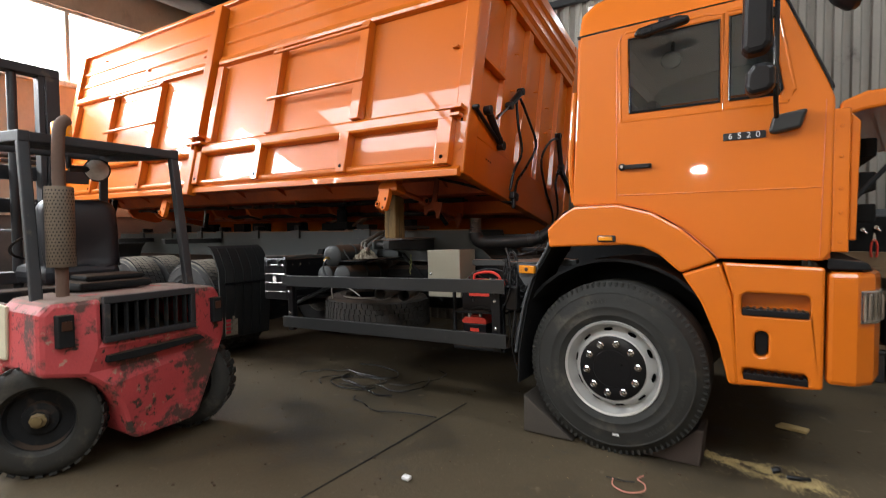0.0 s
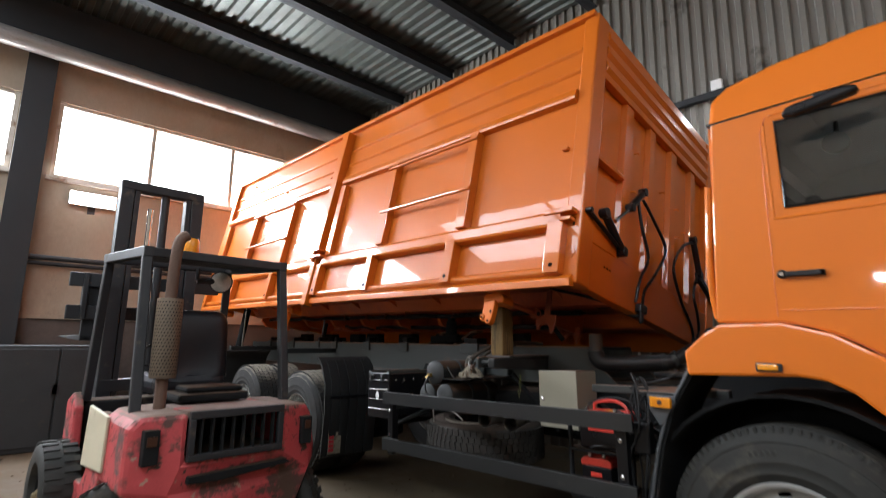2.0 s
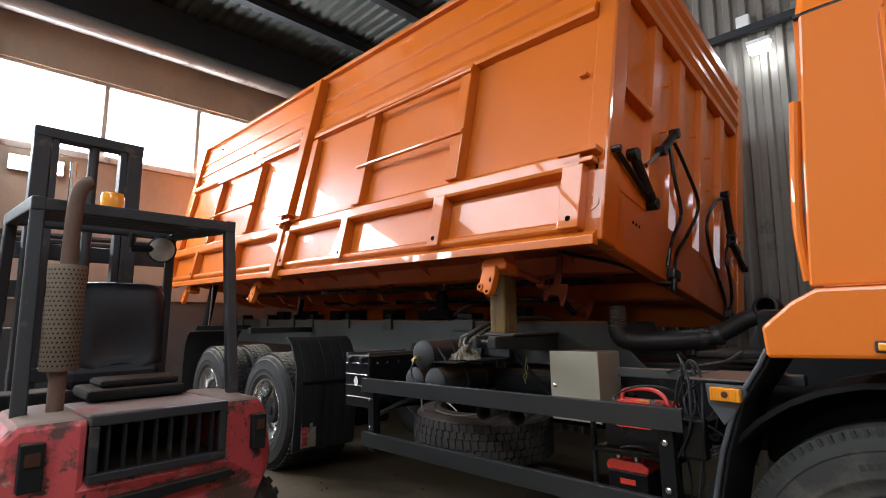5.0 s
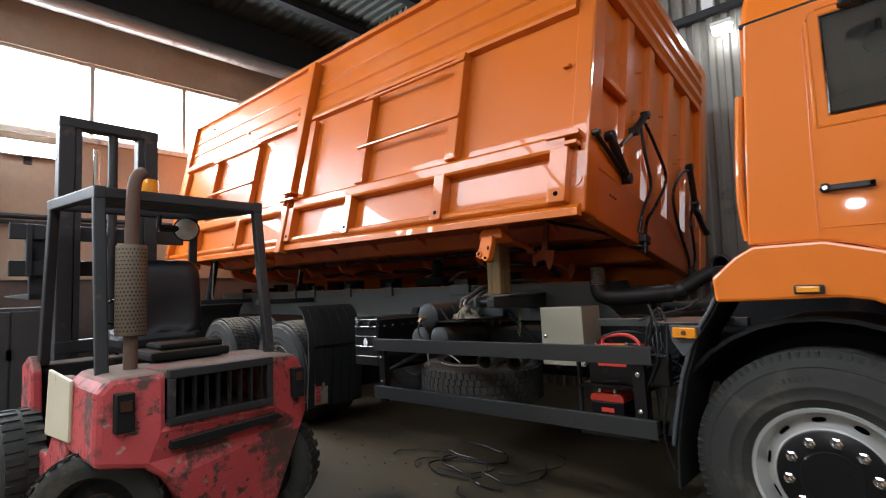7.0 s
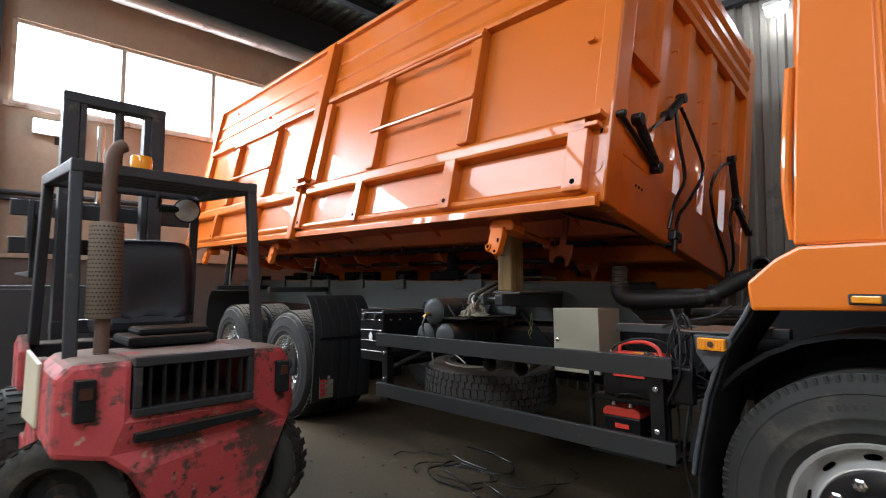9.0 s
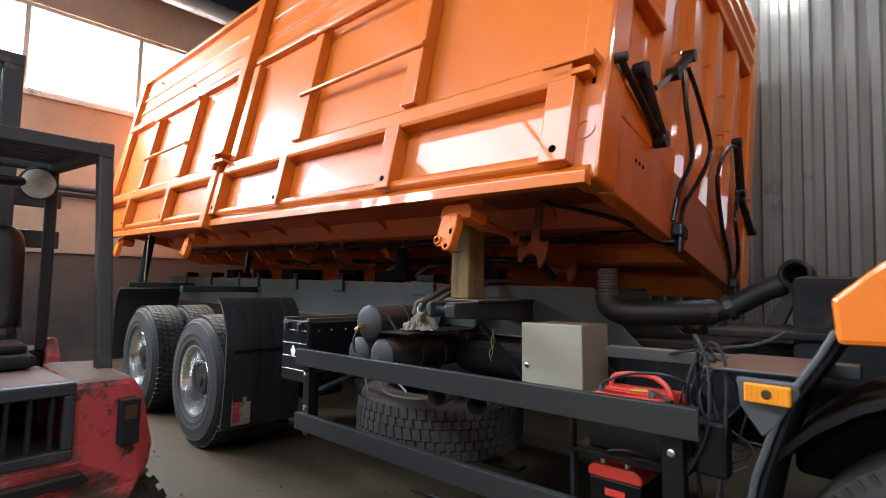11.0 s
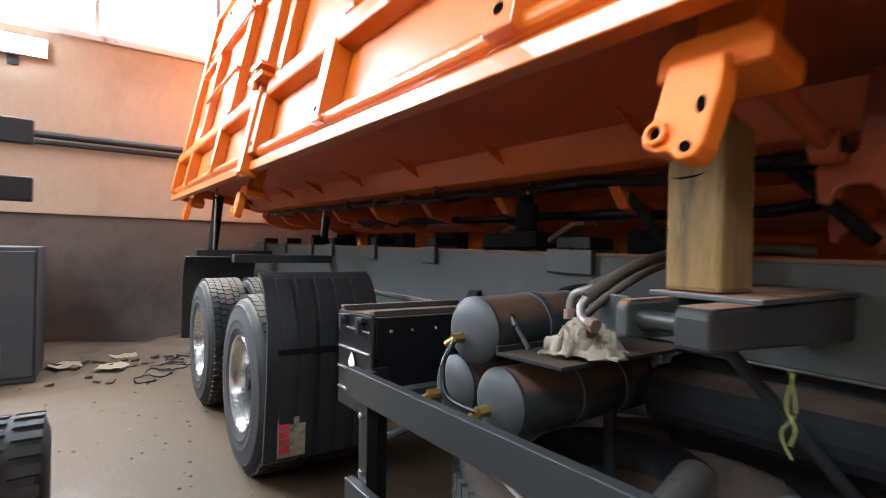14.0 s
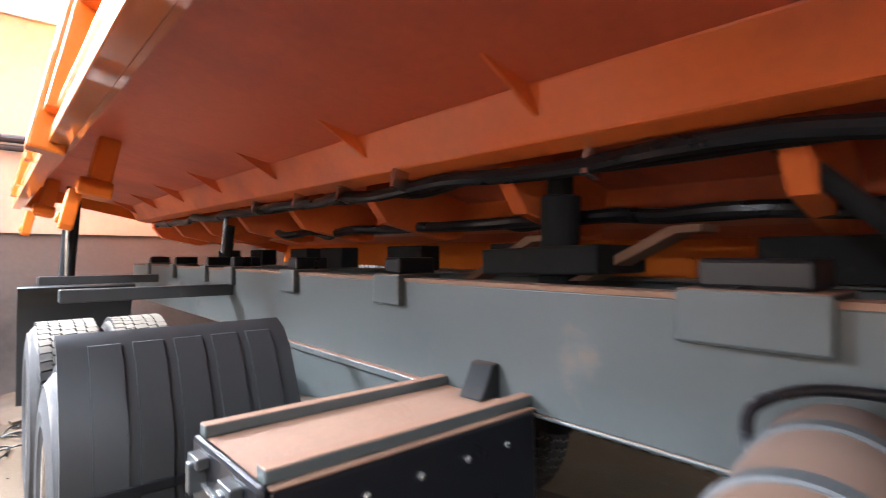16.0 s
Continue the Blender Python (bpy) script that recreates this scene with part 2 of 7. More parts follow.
GREASE = mat("greasy_hub", (0.14, 0.10, 0.04), 0.5, var=0.3, scale=20, bump=0.2)
REARRUBBER = mat("dusty_rear_rubber", (0.026, 0.025, 0.024), 0.8, spec=0.3, var=0.35, scale=6, grain=120, bump=0.3, dirt=(0.060, 0.053, 0.045), dirt_amount=0.42, dirt_scale=4, dirt_soft=0.2, dust=(0.19, 0.165, 0.13), dust_from=0.62)
CAPGREY = mat("tank_cap_grey", (0.025, 0.0265, 0.0262), 0.6, var=0.12, scale=9, bump=0.05, dirt=(0.045, 0.04, 0.034), dirt_amount=0.2, dirt_scale=9, dirt_soft=0.15)
HOSEBROWN = mat("dusty_hose", (0.050, 0.036, 0.025), 0.75, var=0.35, scale=9, bump=0.2, dirt=(0.022, 0.017, 0.013), dirt_amount=0.4, dirt_scale=6, dirt_soft=0.2)
CARD = mat("old_cardboard", (0.28, 0.21, 0.14), 0.9, var=0.25, scale=6, bump=0.3)
# tan dust drifted over the floor towards the west wall
ft = CONCRETE.node_tree
fco = ft.nodes.new("ShaderNodeTexCoord")
fsep = ft.nodes.new("ShaderNodeSeparateXYZ")
ft.links.new(fco.outputs["Object"], fsep.inputs[0])
fno = ft.nodes.new("ShaderNodeTexNoise")
fno.inputs["Scale"].default_value, fno.inputs["Detail"].default_value, fno.inputs["Roughness"].default_value = 0.9, 7, 0.65
ft.links.new(fco.outputs["Object"], fno.inputs["Vector"])
fwob = ft.nodes.new("ShaderNodeMath")
fwob.operation = "MULTIPLY_ADD"
fwob.inputs[1].default_value = -7.0
ft.links.new(fno.outputs[0], fwob.inputs[0])
ft.links.new(fsep.outputs[0], fwob.inputs[2])
framp = ft.nodes.new("ShaderNodeMapRange")
framp.inputs[1].default_value, framp.inputs[2].default_value, framp.inputs[4].default_value = -6.3, -9.0, 0.85
ft.links.new(fwob.outputs[0], framp.inputs[0])
fmix = ft.nodes.new("ShaderNodeMix")
fmix.data_type = "RGBA"
fmix.inputs[7].default_value = (0.085, 0.056, 0.032, 1)
fbs = ft.nodes["Principled BSDF"]
ft.links.new(fbs.inputs["Base Color"].links[0].from_socket, fmix.inputs[6])
ft.links.new(framp.outputs[0], fmix.inputs[0])
ft.links.new(fmix.outputs[2], fbs.inputs["Base Color"])
HOOKORANGE = mat("hinge_orange", (0.66, 0.150, 0.006), 0.5, spec=0.35, var=0.1, scale=8, grain=90, bump=0.08)
CABLEGREY = mat("cable_grey", (0.020, 0.020, 0.021), 0.5, var=0.3, scale=10, bump=0.1)
DUSTYTYRE = mat("dusty_spare_rubber", (0.035, 0.032, 0.028), 0.85, var=0.35, scale=8, bump=0.3, dirt=(0.08, 0.062, 0.045), dirt_amount=0.4, dirt_scale=5, dirt_soft=0.2, dust=(0.070, 0.050, 0.036), dust_from=0.5)
SPARETREAD = mat("spare_tread", (0.030, 0.027, 0.023), 0.85, var=0.35, scale=8, bump=0.3, dirt=(0.06, 0.047, 0.034), dirt_amount=0.4, dirt_scale=5, dirt_soft=0.2)
LIGHTWIRE = mat("pale_wire", (0.30, 0.28, 0.24), 0.5, var=0.2, bump=0)
RIMSILVER = mat("front_rim_silver", (0.62, 0.62, 0.60), 0.34, metal=0.55, var=0.1, scale=8, bump=0.03, dirt=(0.25, 0.22, 0.19), dirt_amount=0.2, dirt_scale=9, dirt_soft=0.1)
STRIPGREY = mat("strip_grey", (0.055, 0.060, 0.064), 0.45, var=0.2, scale=6, bump=0.06, dirt=(0.09, 0.08, 0.065), dirt_amount=0.25, dirt_scale=6, dirt_soft=0.15)
HOLE = mat("dark_hole", (0.003, 0.003, 0.003), 0.95, var=0.1, bump=0, spec=0.0)
LAMPGLASS = mat("lamp_glass", (0.60, 0.60, 0.56), 0.15, metal=0.0, var=0.5, scale=16, grain=60, bump=0.3, coat=0.6)
GLASS = glass("cab_glass", (0.75, 0.82, 0.80))
LENS = glass("lamp_lens", (0.95, 0.95, 0.92), 0.05)
WINDOWGLOW = glow("overcast_daylight", (1.0, 0.985, 0.95), 9.0)
SKYLIGHTGLOW = glow("translucent_sheet", (0.95, 0.97, 1.0), 1.0)
LAMPGLOW = glow("led_tube", (1.0, 0.98, 0.93), 40.0)


# ---- mesh builders ----
def xf(bm, verts, m):
    if m is not None:
        bmesh.ops.transform(bm, matrix=m, verts=verts)


def box(bm, x0, x1, y0, y1, z0, z1, m=None):
    vs = [bm.verts.new((x, y, z)) for x in (x0, x1) for y in (y0, y1) for z in (z0, z1)]
    for f in ((0, 1, 3, 2), (4, 6, 7, 5), (0, 4, 5, 1), (2, 3, 7, 6), (0, 2, 6, 4), (1, 5, 7, 3)):
        bm.faces.new([vs[i] for i in f])
    xf(bm, vs, m)
    return bm


def prism(bm, pts, axis, a, b, m=None):
    """A polygon drawn out along an axis from a to b: (y, z) for x, (x, z) for y, (x, y) for z."""
    def at(p, h):
        return {"x": (h, p[0], p[1]), "y": (p[0], h, p[1]), "z": (p[0], p[1], h)}[axis]
    lo = [bm.verts.new(at(p, a)) for p in pts]
    hi = [bm.verts.new(at(p, b)) for p in pts]
    n = len(pts)
    bm.faces.new(lo)
    bm.faces.new(hi[::-1])
    for i in range(n):
        bm.faces.new((lo[i], hi[i], hi[(i + 1) % n], lo[(i + 1) % n]))
    xf(bm, lo + hi, m)
    return bm


def lathe(bm, profile, m=None, n=32, closed=False):
    """(radius, height) pairs turned round z."""
    rings = []
    for r, h in profile:
        rings.append([bm.verts.new((r * math.cos(2 * math.pi * i / n), r * math.sin(2 * math.pi * i / n), h)) for i in range(n)])
    k = len(rings)
    for j in range(k if closed else k - 1):
        a, b = rings[j], rings[(j + 1) % k]
        for i in range(n):
            bm.faces.new((a[i], a[(i + 1) % n], b[(i + 1) % n], b[i]))
    if not closed:
        bm.faces.new(rings[0][::-1])
        bm.faces.new(rings[-1])
    xf(bm, [v for r in rings for v in r], m)
    return bm


def along(p0, p1):
    d = Vector(p1) - Vector(p0)
    return Matrix.Translation(p0) @ d.to_track_quat("Z", "Y").to_matrix().to_4x4(), d.length


def rod(bm, p0, p1, r, n=12, r1=None):
    m, h = along(p0, p1)
    return lathe(bm, [(r, 0), (r if r1 is None else r1, h)], m, n)


def smooth_path(pts, k=6):
    pts = [Vector(p) for p in pts]
    out = []
    for i in range(len(pts) - 1):
        a, b, c, d = pts[max(i - 1, 0)], pts[i], pts[i + 1], pts[min(i + 2, len(pts) - 1)]
        for j in range(k):
            t = j / k
            out.append(0.5 * (2 * b + (c - a) * t + (2 * a - 5 * b + 4 * c - d) * t * t + (3 * b - a - 3 * c + d) * t ** 3))
    return out + [pts[-1]]


def tube(bm, pts, r, n=8, k=6):
    path = smooth_path(pts, k) if k else [Vector(p) for p in pts]
    rings = []
    up = Vector((0.13, 0.21, 1)).normalized()
    for i, p in enumerate(path):
        d = (path[min(i + 1, len(path) - 1)] - path[max(i - 1, 0)]).normalized()
        s = d.cross(up)
        s = s.normalized() if s.length > 0.05 else d.cross(Vector((1, 0, 0))).normalized()
        u = s.cross(d)
        rings.append([bm.verts.new(p + r * (math.cos(2 * math.pi * j / n) * s + math.sin(2 * math.pi * j / n) * u)) for j in range(n)])
    for a, b in zip(rings, rings[1:]):
        for j in range(n):
            bm.faces.new((a[j], a[(j + 1) % n], b[(j + 1) % n], b[j]))
    bm.faces.new(rings[0][::-1])
    bm.faces.new(rings[-1])
    return bm


def part(name, bm, material, parent=None, label="", bevel=0.0, smooth=False, m=None):
    """Links a bmesh as one mesh object, under a thing or a part."""
    bmesh.ops.recalc_face_normals(bm, faces=bm.faces)
    me = bpy.data.meshes.new(name)
    bm.to_mesh(me)
    bm.free()
    me.materials.append(material)
    if smooth:
        me.polygons.foreach_set("use_smooth", [True] * len(me.polygons))
        me.set_sharp_from_angle(angle=radians(38))
    ob = new(name, me)
    if parent is not None:
        ob.parent = parent
    if m is not None:
        ob.matrix_basis = m
    if bevel:
        b = ob.modifiers.new("bevel", "BEVEL")
        b.width, b.segments, b.limit_method, b.angle_limit = bevel, 2, "ANGLE", radians(40)
    if label:
        ob["label"] = label
    return ob


def B():
    return bmesh.new()


def thing(name, label, category, at=(0, 0, 0), group="", kind="", rz=0):
    ob = new(name)
    ob.empty_display_size = 0.1
    ob.matrix_basis = pose(*at, 0, 0, rz)
    return tagged(ob, label, category, group, kind)


def structure(name, bm, material, label="", category="", bevel=0.0, parent=None):
    return tagged(part(name, bm, material, parent, bevel=bevel), label, category, kind="structure")


# ---- the hall ----
XW, YN, XE, YS, ZC = -9.1, 3.56, 7.0, -8.0, 6.68

bm = B()
bmesh.ops.create_grid(bm, x_segments=90, y_segments=70, size=0.5)
for v in bm.verts:
    v.co = (XW - 0.2 + (v.co.x + 0.5) * (XE - XW + 0.4), YS - 0.2 + (v.co.y + 0.5) * (YN - YS + 0.4), 0)
    v.co.z = 0.006 * (noise.noise((v.co.x * 0.8, v.co.y * 0.8, 0)) - 0.4) - 0.004
structure("floor", bm, CONCRETE, "worn dirty grey concrete workshop floor", "floor")

for xa, xb, ya, yb in ((-1.2545, -1.2515, -1.7, 0.3),):
    bm = B()
    box(bm, xa, xb, ya, yb, -0.02, 0.0015)
    structure("floor_joint", bm, STEEL, "dark joint between floor slabs", "joint")

WINDOWS = [(-2.22, 3), (-6.90, 3)]
WZ0, WZ1, PANE = 3.925, 5.17, 1.395
bm = B()
edges = [YS]
for y0, n in sorted(WINDOWS):
    edges += [y0, y0 + n * PANE]
edges.append(YN)
for i in range(0, len(edges), 2):
    box(bm, XW - 0.3, XW, edges[i], edges[i + 1], 1.72, ZC)
for i in range(1, len(edges) - 1, 2):
    box(bm, XW - 0.3, XW, edges[i], edges[i + 1], 1.72, WZ0)
    box(bm, XW - 0.3, XW, edges[i], edges[i + 1], WZ1, ZC)
structure("wall_west", bm, WALLPAINT, "stained orange-brown painted panel wall with high windows", "wall")
bm = B()
box(bm, XW - 0.3, XW + 0.012, YS, YN, -0.05, 1.72)
structure("wall_west_lower", bm, WALLLOW, "sooty dark lower part of the wall", "wall")
bm = B()
box(bm, XE, XE + 0.3, YS, YN, -0.05, ZC)
structure("wall_east", bm, WALLPAINT, "plain stained wall", "wall")
bm = B()
box(bm, XW, XE, YS - 0.3, YS, -0.05, ZC)
structure("wall_south", bm, WALLPAINT, "plain stained wall", "wall")


def corrugated(bm, length, pitch, depth, place):
    """A trapezoid sheet's section run out by place(s, d, end)."""
    prof, s = [], 0.0
    while s < length:
        for f, d in ((0.0, 0), (0.40, 0), (0.52, depth), (0.88, depth)):
            prof.append((s + f * pitch, d))
        s += pitch
    lo = [bm.verts.new(place(a, d, 0)) for a, d in prof]
    hi = [bm.verts.new(place(a, d, 1)) for a, d in prof]
    for i in range(len(prof) - 1):
        bm.faces.new((lo[i], lo[i + 1], hi[i + 1], hi[i]))


bm = B()
corrugated(bm, XE - XW + 0.2, 0.155, 0.035, lambda s, d, e: (XW + s, YN - d, 4.5 + 2.3 * e))
structure("wall_north_upper", bm, CORRUG, "grey corrugated metal wall sheeting", "wall")
bm = B()
corrugated(bm, XE - XW + 0.2, 0.155, 0.035, lambda s, d, e: (XW + s, YN + 0.02 - d, -0.05 + 4.6 * e))
structure("wall_north", bm, CORRUG, "grey corrugated metal wall sheeting", "wall")
bm = B()
box(bm, XW, XE, YN + 0.05, YN + 0.2, -0.05, ZC + 0.1)
structure("wall_north_back", bm, STEEL, "dark backing of the sheeting", "wall")
bm = B()
corrugated(bm, YN - YS + 0.1, 0.19, 0.05, lambda s, d, e: (XW - 0.3 + (XE - XW + 0.6) * e, YS + s, ZC + d))
structure("ceiling", bm, ROOFSHEET, "dark corrugated metal roof sheeting", "ceiling")
bm = B()
box(bm, XW - 0.3, XE + 0.3, YS - 0.3, YN + 0.3, ZC + 0.08, ZC + 0.2)
structure("ceiling_back", bm, STEEL, "dark roof backing", "ceiling")
sk = tagged(thing("roof_skylight", "translucent roof strip letting in daylight", "skylight", (0, -5.3, 6.5)), kind="structure")
for x, watts in SKYLIGHTS:
    part("pane", box(B(), x - 1.6, x + 1.6, -1.0, 1.0, -0.02, 0.0), SKYLIGHTGLOW, sk)
    for x0, x1, y0, y1 in ((x - 1.65, x - 1.602, -1.05, 1.05), (x + 1.602, x + 1.65, -1.05, 1.05), (x - 1.602, x + 1.602, -1.05, -1.002), (x - 1.602, x + 1.602, 1.002, 1.05)):
        part("frame", box(B(), x0, x1, y0, y1, -0.03, 0.02), STEEL, sk)
for i in range(10):
    x = XW + 1.58 + 1.55 * i
    bm = B()
    box(bm, x - 0.08, x + 0.08, YS, YN - 0.04, ZC - 0.20, ZC - 0.19)
    box(bm, x - 0.08, x + 0.08, YS, YN - 0.04, ZC - 0.012, ZC - 0.002)
    box(bm, x - 0.01, x + 0.01, YS, YN - 0.04, ZC - 0.2, ZC - 0.005)
    structure("roof_beam", bm, STEEL, "dark steel roof purlin", "beam")
bm = B()
box(bm, XW, XE, YN - 0.11, YN - 0.037, 4.44, 4.52)
structure("wall_girt", bm, STEEL, "horizontal steel girt on the sheeting", "beam")

for k, (y0, n) in enumerate(WINDOWS):
    w = tagged(thing("window_%d" % (k + 1), "row of high window panes glaring with daylight", "window", (XW - 0.1, y0, WZ0)), kind="structure")
    h = WZ1 - WZ0
    bm = B()
    box(bm, -0.06, 0.06, 0, n * PANE, 0, 0.05)
    box(bm, -0.06, 0.06, 0, n * PANE, h - 0.05, h)
    for i in range(n + 1):
        y = min(max(i * PANE, 0.03), n * PANE - 0.03)
        box(bm, -0.06, 0.058, y - 0.03, y + 0.03, 0.05, h - 0.05)
    part("window_frame", bm, WINFRAME, w)
    bm = B()
    box(bm, 0.06, 0.16, -0.05, n * PANE + 0.05, -0.07, -0.002)
    part("window_sill", bm, WINFRAME, w)
    for i in range(n):
        bm = B()
        box(bm, -0.05, -0.04, i * PANE + 0.03, (i + 1) * PANE - 0.03, 0.05, h - 0.05)
        part("pane", bm, WINDOWGLOW, w)

bm = B()
rod(bm, (XW + 0.42, YS + 0.2, 5.81), (XW + 0.42, YN - 0.2, 5.81), 0.14, 24)
for i in range(12):
    y = YS + 0.6 + i
    rod(bm, (XW + 0.42, y, 5.81), (XW + 0.42, y + 0.04, 5.81), 0.147, 24)
structure("heating_pipe", bm, DUCT, "wide foil-wrapped heating pipe under the roof", "pipe")
bm = B()
box(bm, XW + 0.02, XW + 0.3, YS, YN, 5.96, 6.66)
structure("edge_beam", bm, STEEL, "dark steel edge beam along the wall", "beam")
bm = B()
box(bm, XW - 0.02, XW + 0.2, -2.70, -2.33, 0, 6.0)
structure("wall_column", bm, STEEL, "dark steel wall column", "column")
for z, r in ((2.62, 0.04), (2.53, 0.03)):
    bm = B()
    rod(bm, (XW + 0.09, YS, z), (XW + 0.09, YN, z), r, 10)
    structure("wall_pipe", bm, STEEL, "thin dark pipe along the wall", "pipe")
bm = B()
box(bm, XW, XW + 0.05, YS, YN, 1.70, 1.76)
structure("wall_ledge", bm, WALLPAINT, "narrow ledge along the wall", "trim")

# lamps
def led_lamp(at, rz, length, hung=False):
    t = thing("led_lamp", "bright white linear LED lamp", "lamp", at, "led lamps", rz=rz)
    bm = B()
    box(bm, -length / 2, length / 2, -0.05, 0.05, 0.03, 0.08)
    part("housing", bm, WHITE, t, bevel=0.008)
    bm = B()
    box(bm, -length / 2 + 0.02, length / 2 - 0.02, -0.047, 0.047, -0.05, 0.03)
    part("diffuser", bm, LAMPGLOW, t, bevel=0.01)
    bm = B()
    if hung:
        rod(bm, (0, 0, 0.08), (0, 0, ZC - at[2] + 0.02), 0.01, 8)
    else:
        rod(bm, (0, 0, 0.08), (0, 0.16, 0.12), 0.012, 8)
    part("bracket", bm, STEEL, t)
    return t


for x, y, watts in LAMPS:
    led_lamp((x, y, 5.6), 0, 1.2, True)
led_lamp((-0.35, -7.86, 2.55), 180, 0.22)
led_lamp((-1.08, 3.38, 4.20), 0, 0.22)
fl = thing("floodlight", "glaring white floodlight on the wall", "lamp", (XW, -1.62, 3.62))
part("housing", box(B(), 0.02, 0.10, -0.32, 0.32, -0.11, 0.11), WHITE, fl, bevel=0.01)
part("diffuser", box(B(), 0.101, 0.115, -0.31, 0.31, -0.10, 0.10), LAMPGLOW, fl, bevel=0.006)
part("bracket", box(B(), -0.01, 0.02, -0.05, 0.05, -0.22, 0.10), STEEL, fl)

# ---- the truck ----
truck = thing("dump_truck", "bright orange three-axle dump truck with its body propped up", "truck")
CH = pose(0, 0, 0.06, 0, -1.7, 0)


def wheel_mesh_tyre(lugs):
    bm = B()
    prof = [(0.300, 0.010), (0.318, 0.024), (0.336, 0.030), (0.340, 0.034), (0.346, 0.034), (0.350, 0.032), (0.385, 0.036), (0.389, 0.038), (0.395, 0.038), (0.399, 0.036), (0.440, 0.033), (0.470, 0.026), (0.474, 0.029), (0.480, 0.027), (0.484, 0.020), (0.500, 0.010), (0.515, -0.005)]
    if lugs:
        prof += [(0.522, -0.03), (0.522, -0.27)]
    else:
        for g in (-0.05, -0.10, -0.15, -0.20):
            prof += [(0.540, g + 0.032 - 0.004), (0.541, g + 0.006), (0.527, g + 0.004), (0.527, g - 0.004)]
        prof += [(0.541, -0.215), (0.538, -0.265)]
    prof += [(0.515, -0.29), (0.485, -0.32), (0.42, -0.335), (0.335, -0.33), (0.300, -0.31)]
    lathe(bm, [(0.3 + (r - 0.3) * 1.05, h) for r, h in prof], None, 64, closed=True)
    return bm


def tread_mesh(lugs):
    bm = B()
    if lugs:
        for i in range(62):
            a = 360 / 62 * i
            for h0, h1, d in ((-0.012, -0.062, 0), (-0.068, -0.112, 3), (-0.118, -0.182, 1), (-0.188, -0.232, 3), (-0.238, -0.288, 0)):
                box(bm, 0.531, 0.552, -0.0232, 0.0232, h1, h0, pose(0, 0, 0, 0, 0, a + d) @ pose(0, 0, 0, 9, 0, 0))
    else:
        for i in range(90):
            box(bm, 0.519, 0.548, -0.007, 0.007, -0.030, 0.000, pose(0, 0, 0, 0, 0, 4 * i))
    return bm


def wheel(at, turn=0, lugs=True, dual=False, name="wheel"):
    w = new(name)
    w.empty_display_size = 0.1
    w.parent = truck
    w.matrix_basis = pose(*at, 0, 0, turn) @ pose(0, 0, 0, 90, 0, 0)
    rub = REARRUBBER if dual else RUBBER
    ty = part("tyre", wheel_mesh_tyre(lugs), rub, w, "black rubber tyre greyed by dust", smooth=True)
    tagged(part("tread", tread_mesh(lugs), rub, ty), kind="stuff")
    bm = B()
    if not dual:
        lathe(bm, [(0.300, -0.30), (0.306, 0.012), (0.300, 0.022), (0.286, 0.018), (0.280, -0.010), (0.268, -0.030), (0.262, -0.062), (0.258, -0.070), (0.252, -0.066), (0.232, -0.022), (0.215, 0.002), (0.208, 0.004), (0.200, -0.01), (0.19, -0.03)], None, 48)
    else:
        lathe(bm, [(0.300, -0.30), (0.306, 0.012), (0.300, 0.022), (0.286, 0.018), (0.280, -0.010), (0.268, -0.030), (0.262, -0.12), (0.255, -0.15), (0.19, -0.165), (0.15, -0.166)], None, 48)
    part("rim", bm, SILVER if dual else RIMSILVER, w, "silver-painted steel wheel rim", smooth=True)
    for i in range(10):
        a = radians(36 * i + 9)
        bm = B()
        if not dual:
            lathe(bm, [(0.024, 0.0), (0.024, 0.006), (0.017, 0.010), (0.016, 0.030), (0.008, 0.036)], Matrix.Translation((0.160 * math.cos(a), 0.160 * math.sin(a), 0.010)), 6)
        else:
            lathe(bm, [(0.017, 0.0), (0.017, 0.02), (0.010, 0.03)], Matrix.Translation((0.155 * math.cos(a), 0.155 * math.sin(a), -0.165)), 6)
        part("wheel_nut", bm, CHROME, w)
    for i in range(10):
        a = 36 * i + 27
        bm = B()
        if not dual:
            lathe(bm, [(0.028, -0.004), (0.028, 0.003)], pose(0, 0, 0, 0, 0, a) @ pose(0.243, 0, -0.042, 0, 64, 0) @ Matrix.Diagonal((0.55, 1.0, 1, 1)), 16)
        else:
            lathe(bm, [(0.024, 0.0), (0.024, 0.003)], pose(0, 0, 0, 0, 0, a) @ pose(0.218, 0, -0.158, 0, 13, 0) @ Matrix.Diagonal((0.7, 1.2, 1, 1)), 16)
        part("vent_hole", bm, HOLE, w)
    if dual:
        bm = B()
        lathe(bm, [(0.185, -0.166), (0.180, -0.158), (0.135, -0.156), (0.130, -0.06), (0.112, -0.040), (0.05, -0.036), (0.045, -0.024), (0.01, -0.022)], None, 40)
        part("hub", bm, DARK, w, "dusty dark wheel hub", smooth=True)
    if not dual:
        bm = B()
        lathe(bm, [(0.205, -0.03), (0.205, 0.006), (0.195, 0.012), (0.12, 0.012), (0.115, 0.017), (0.02, 0.019)], None, 40)
        part("hub_cover", bm, BLACK, w, "black hub cover", smooth=True)
    return w


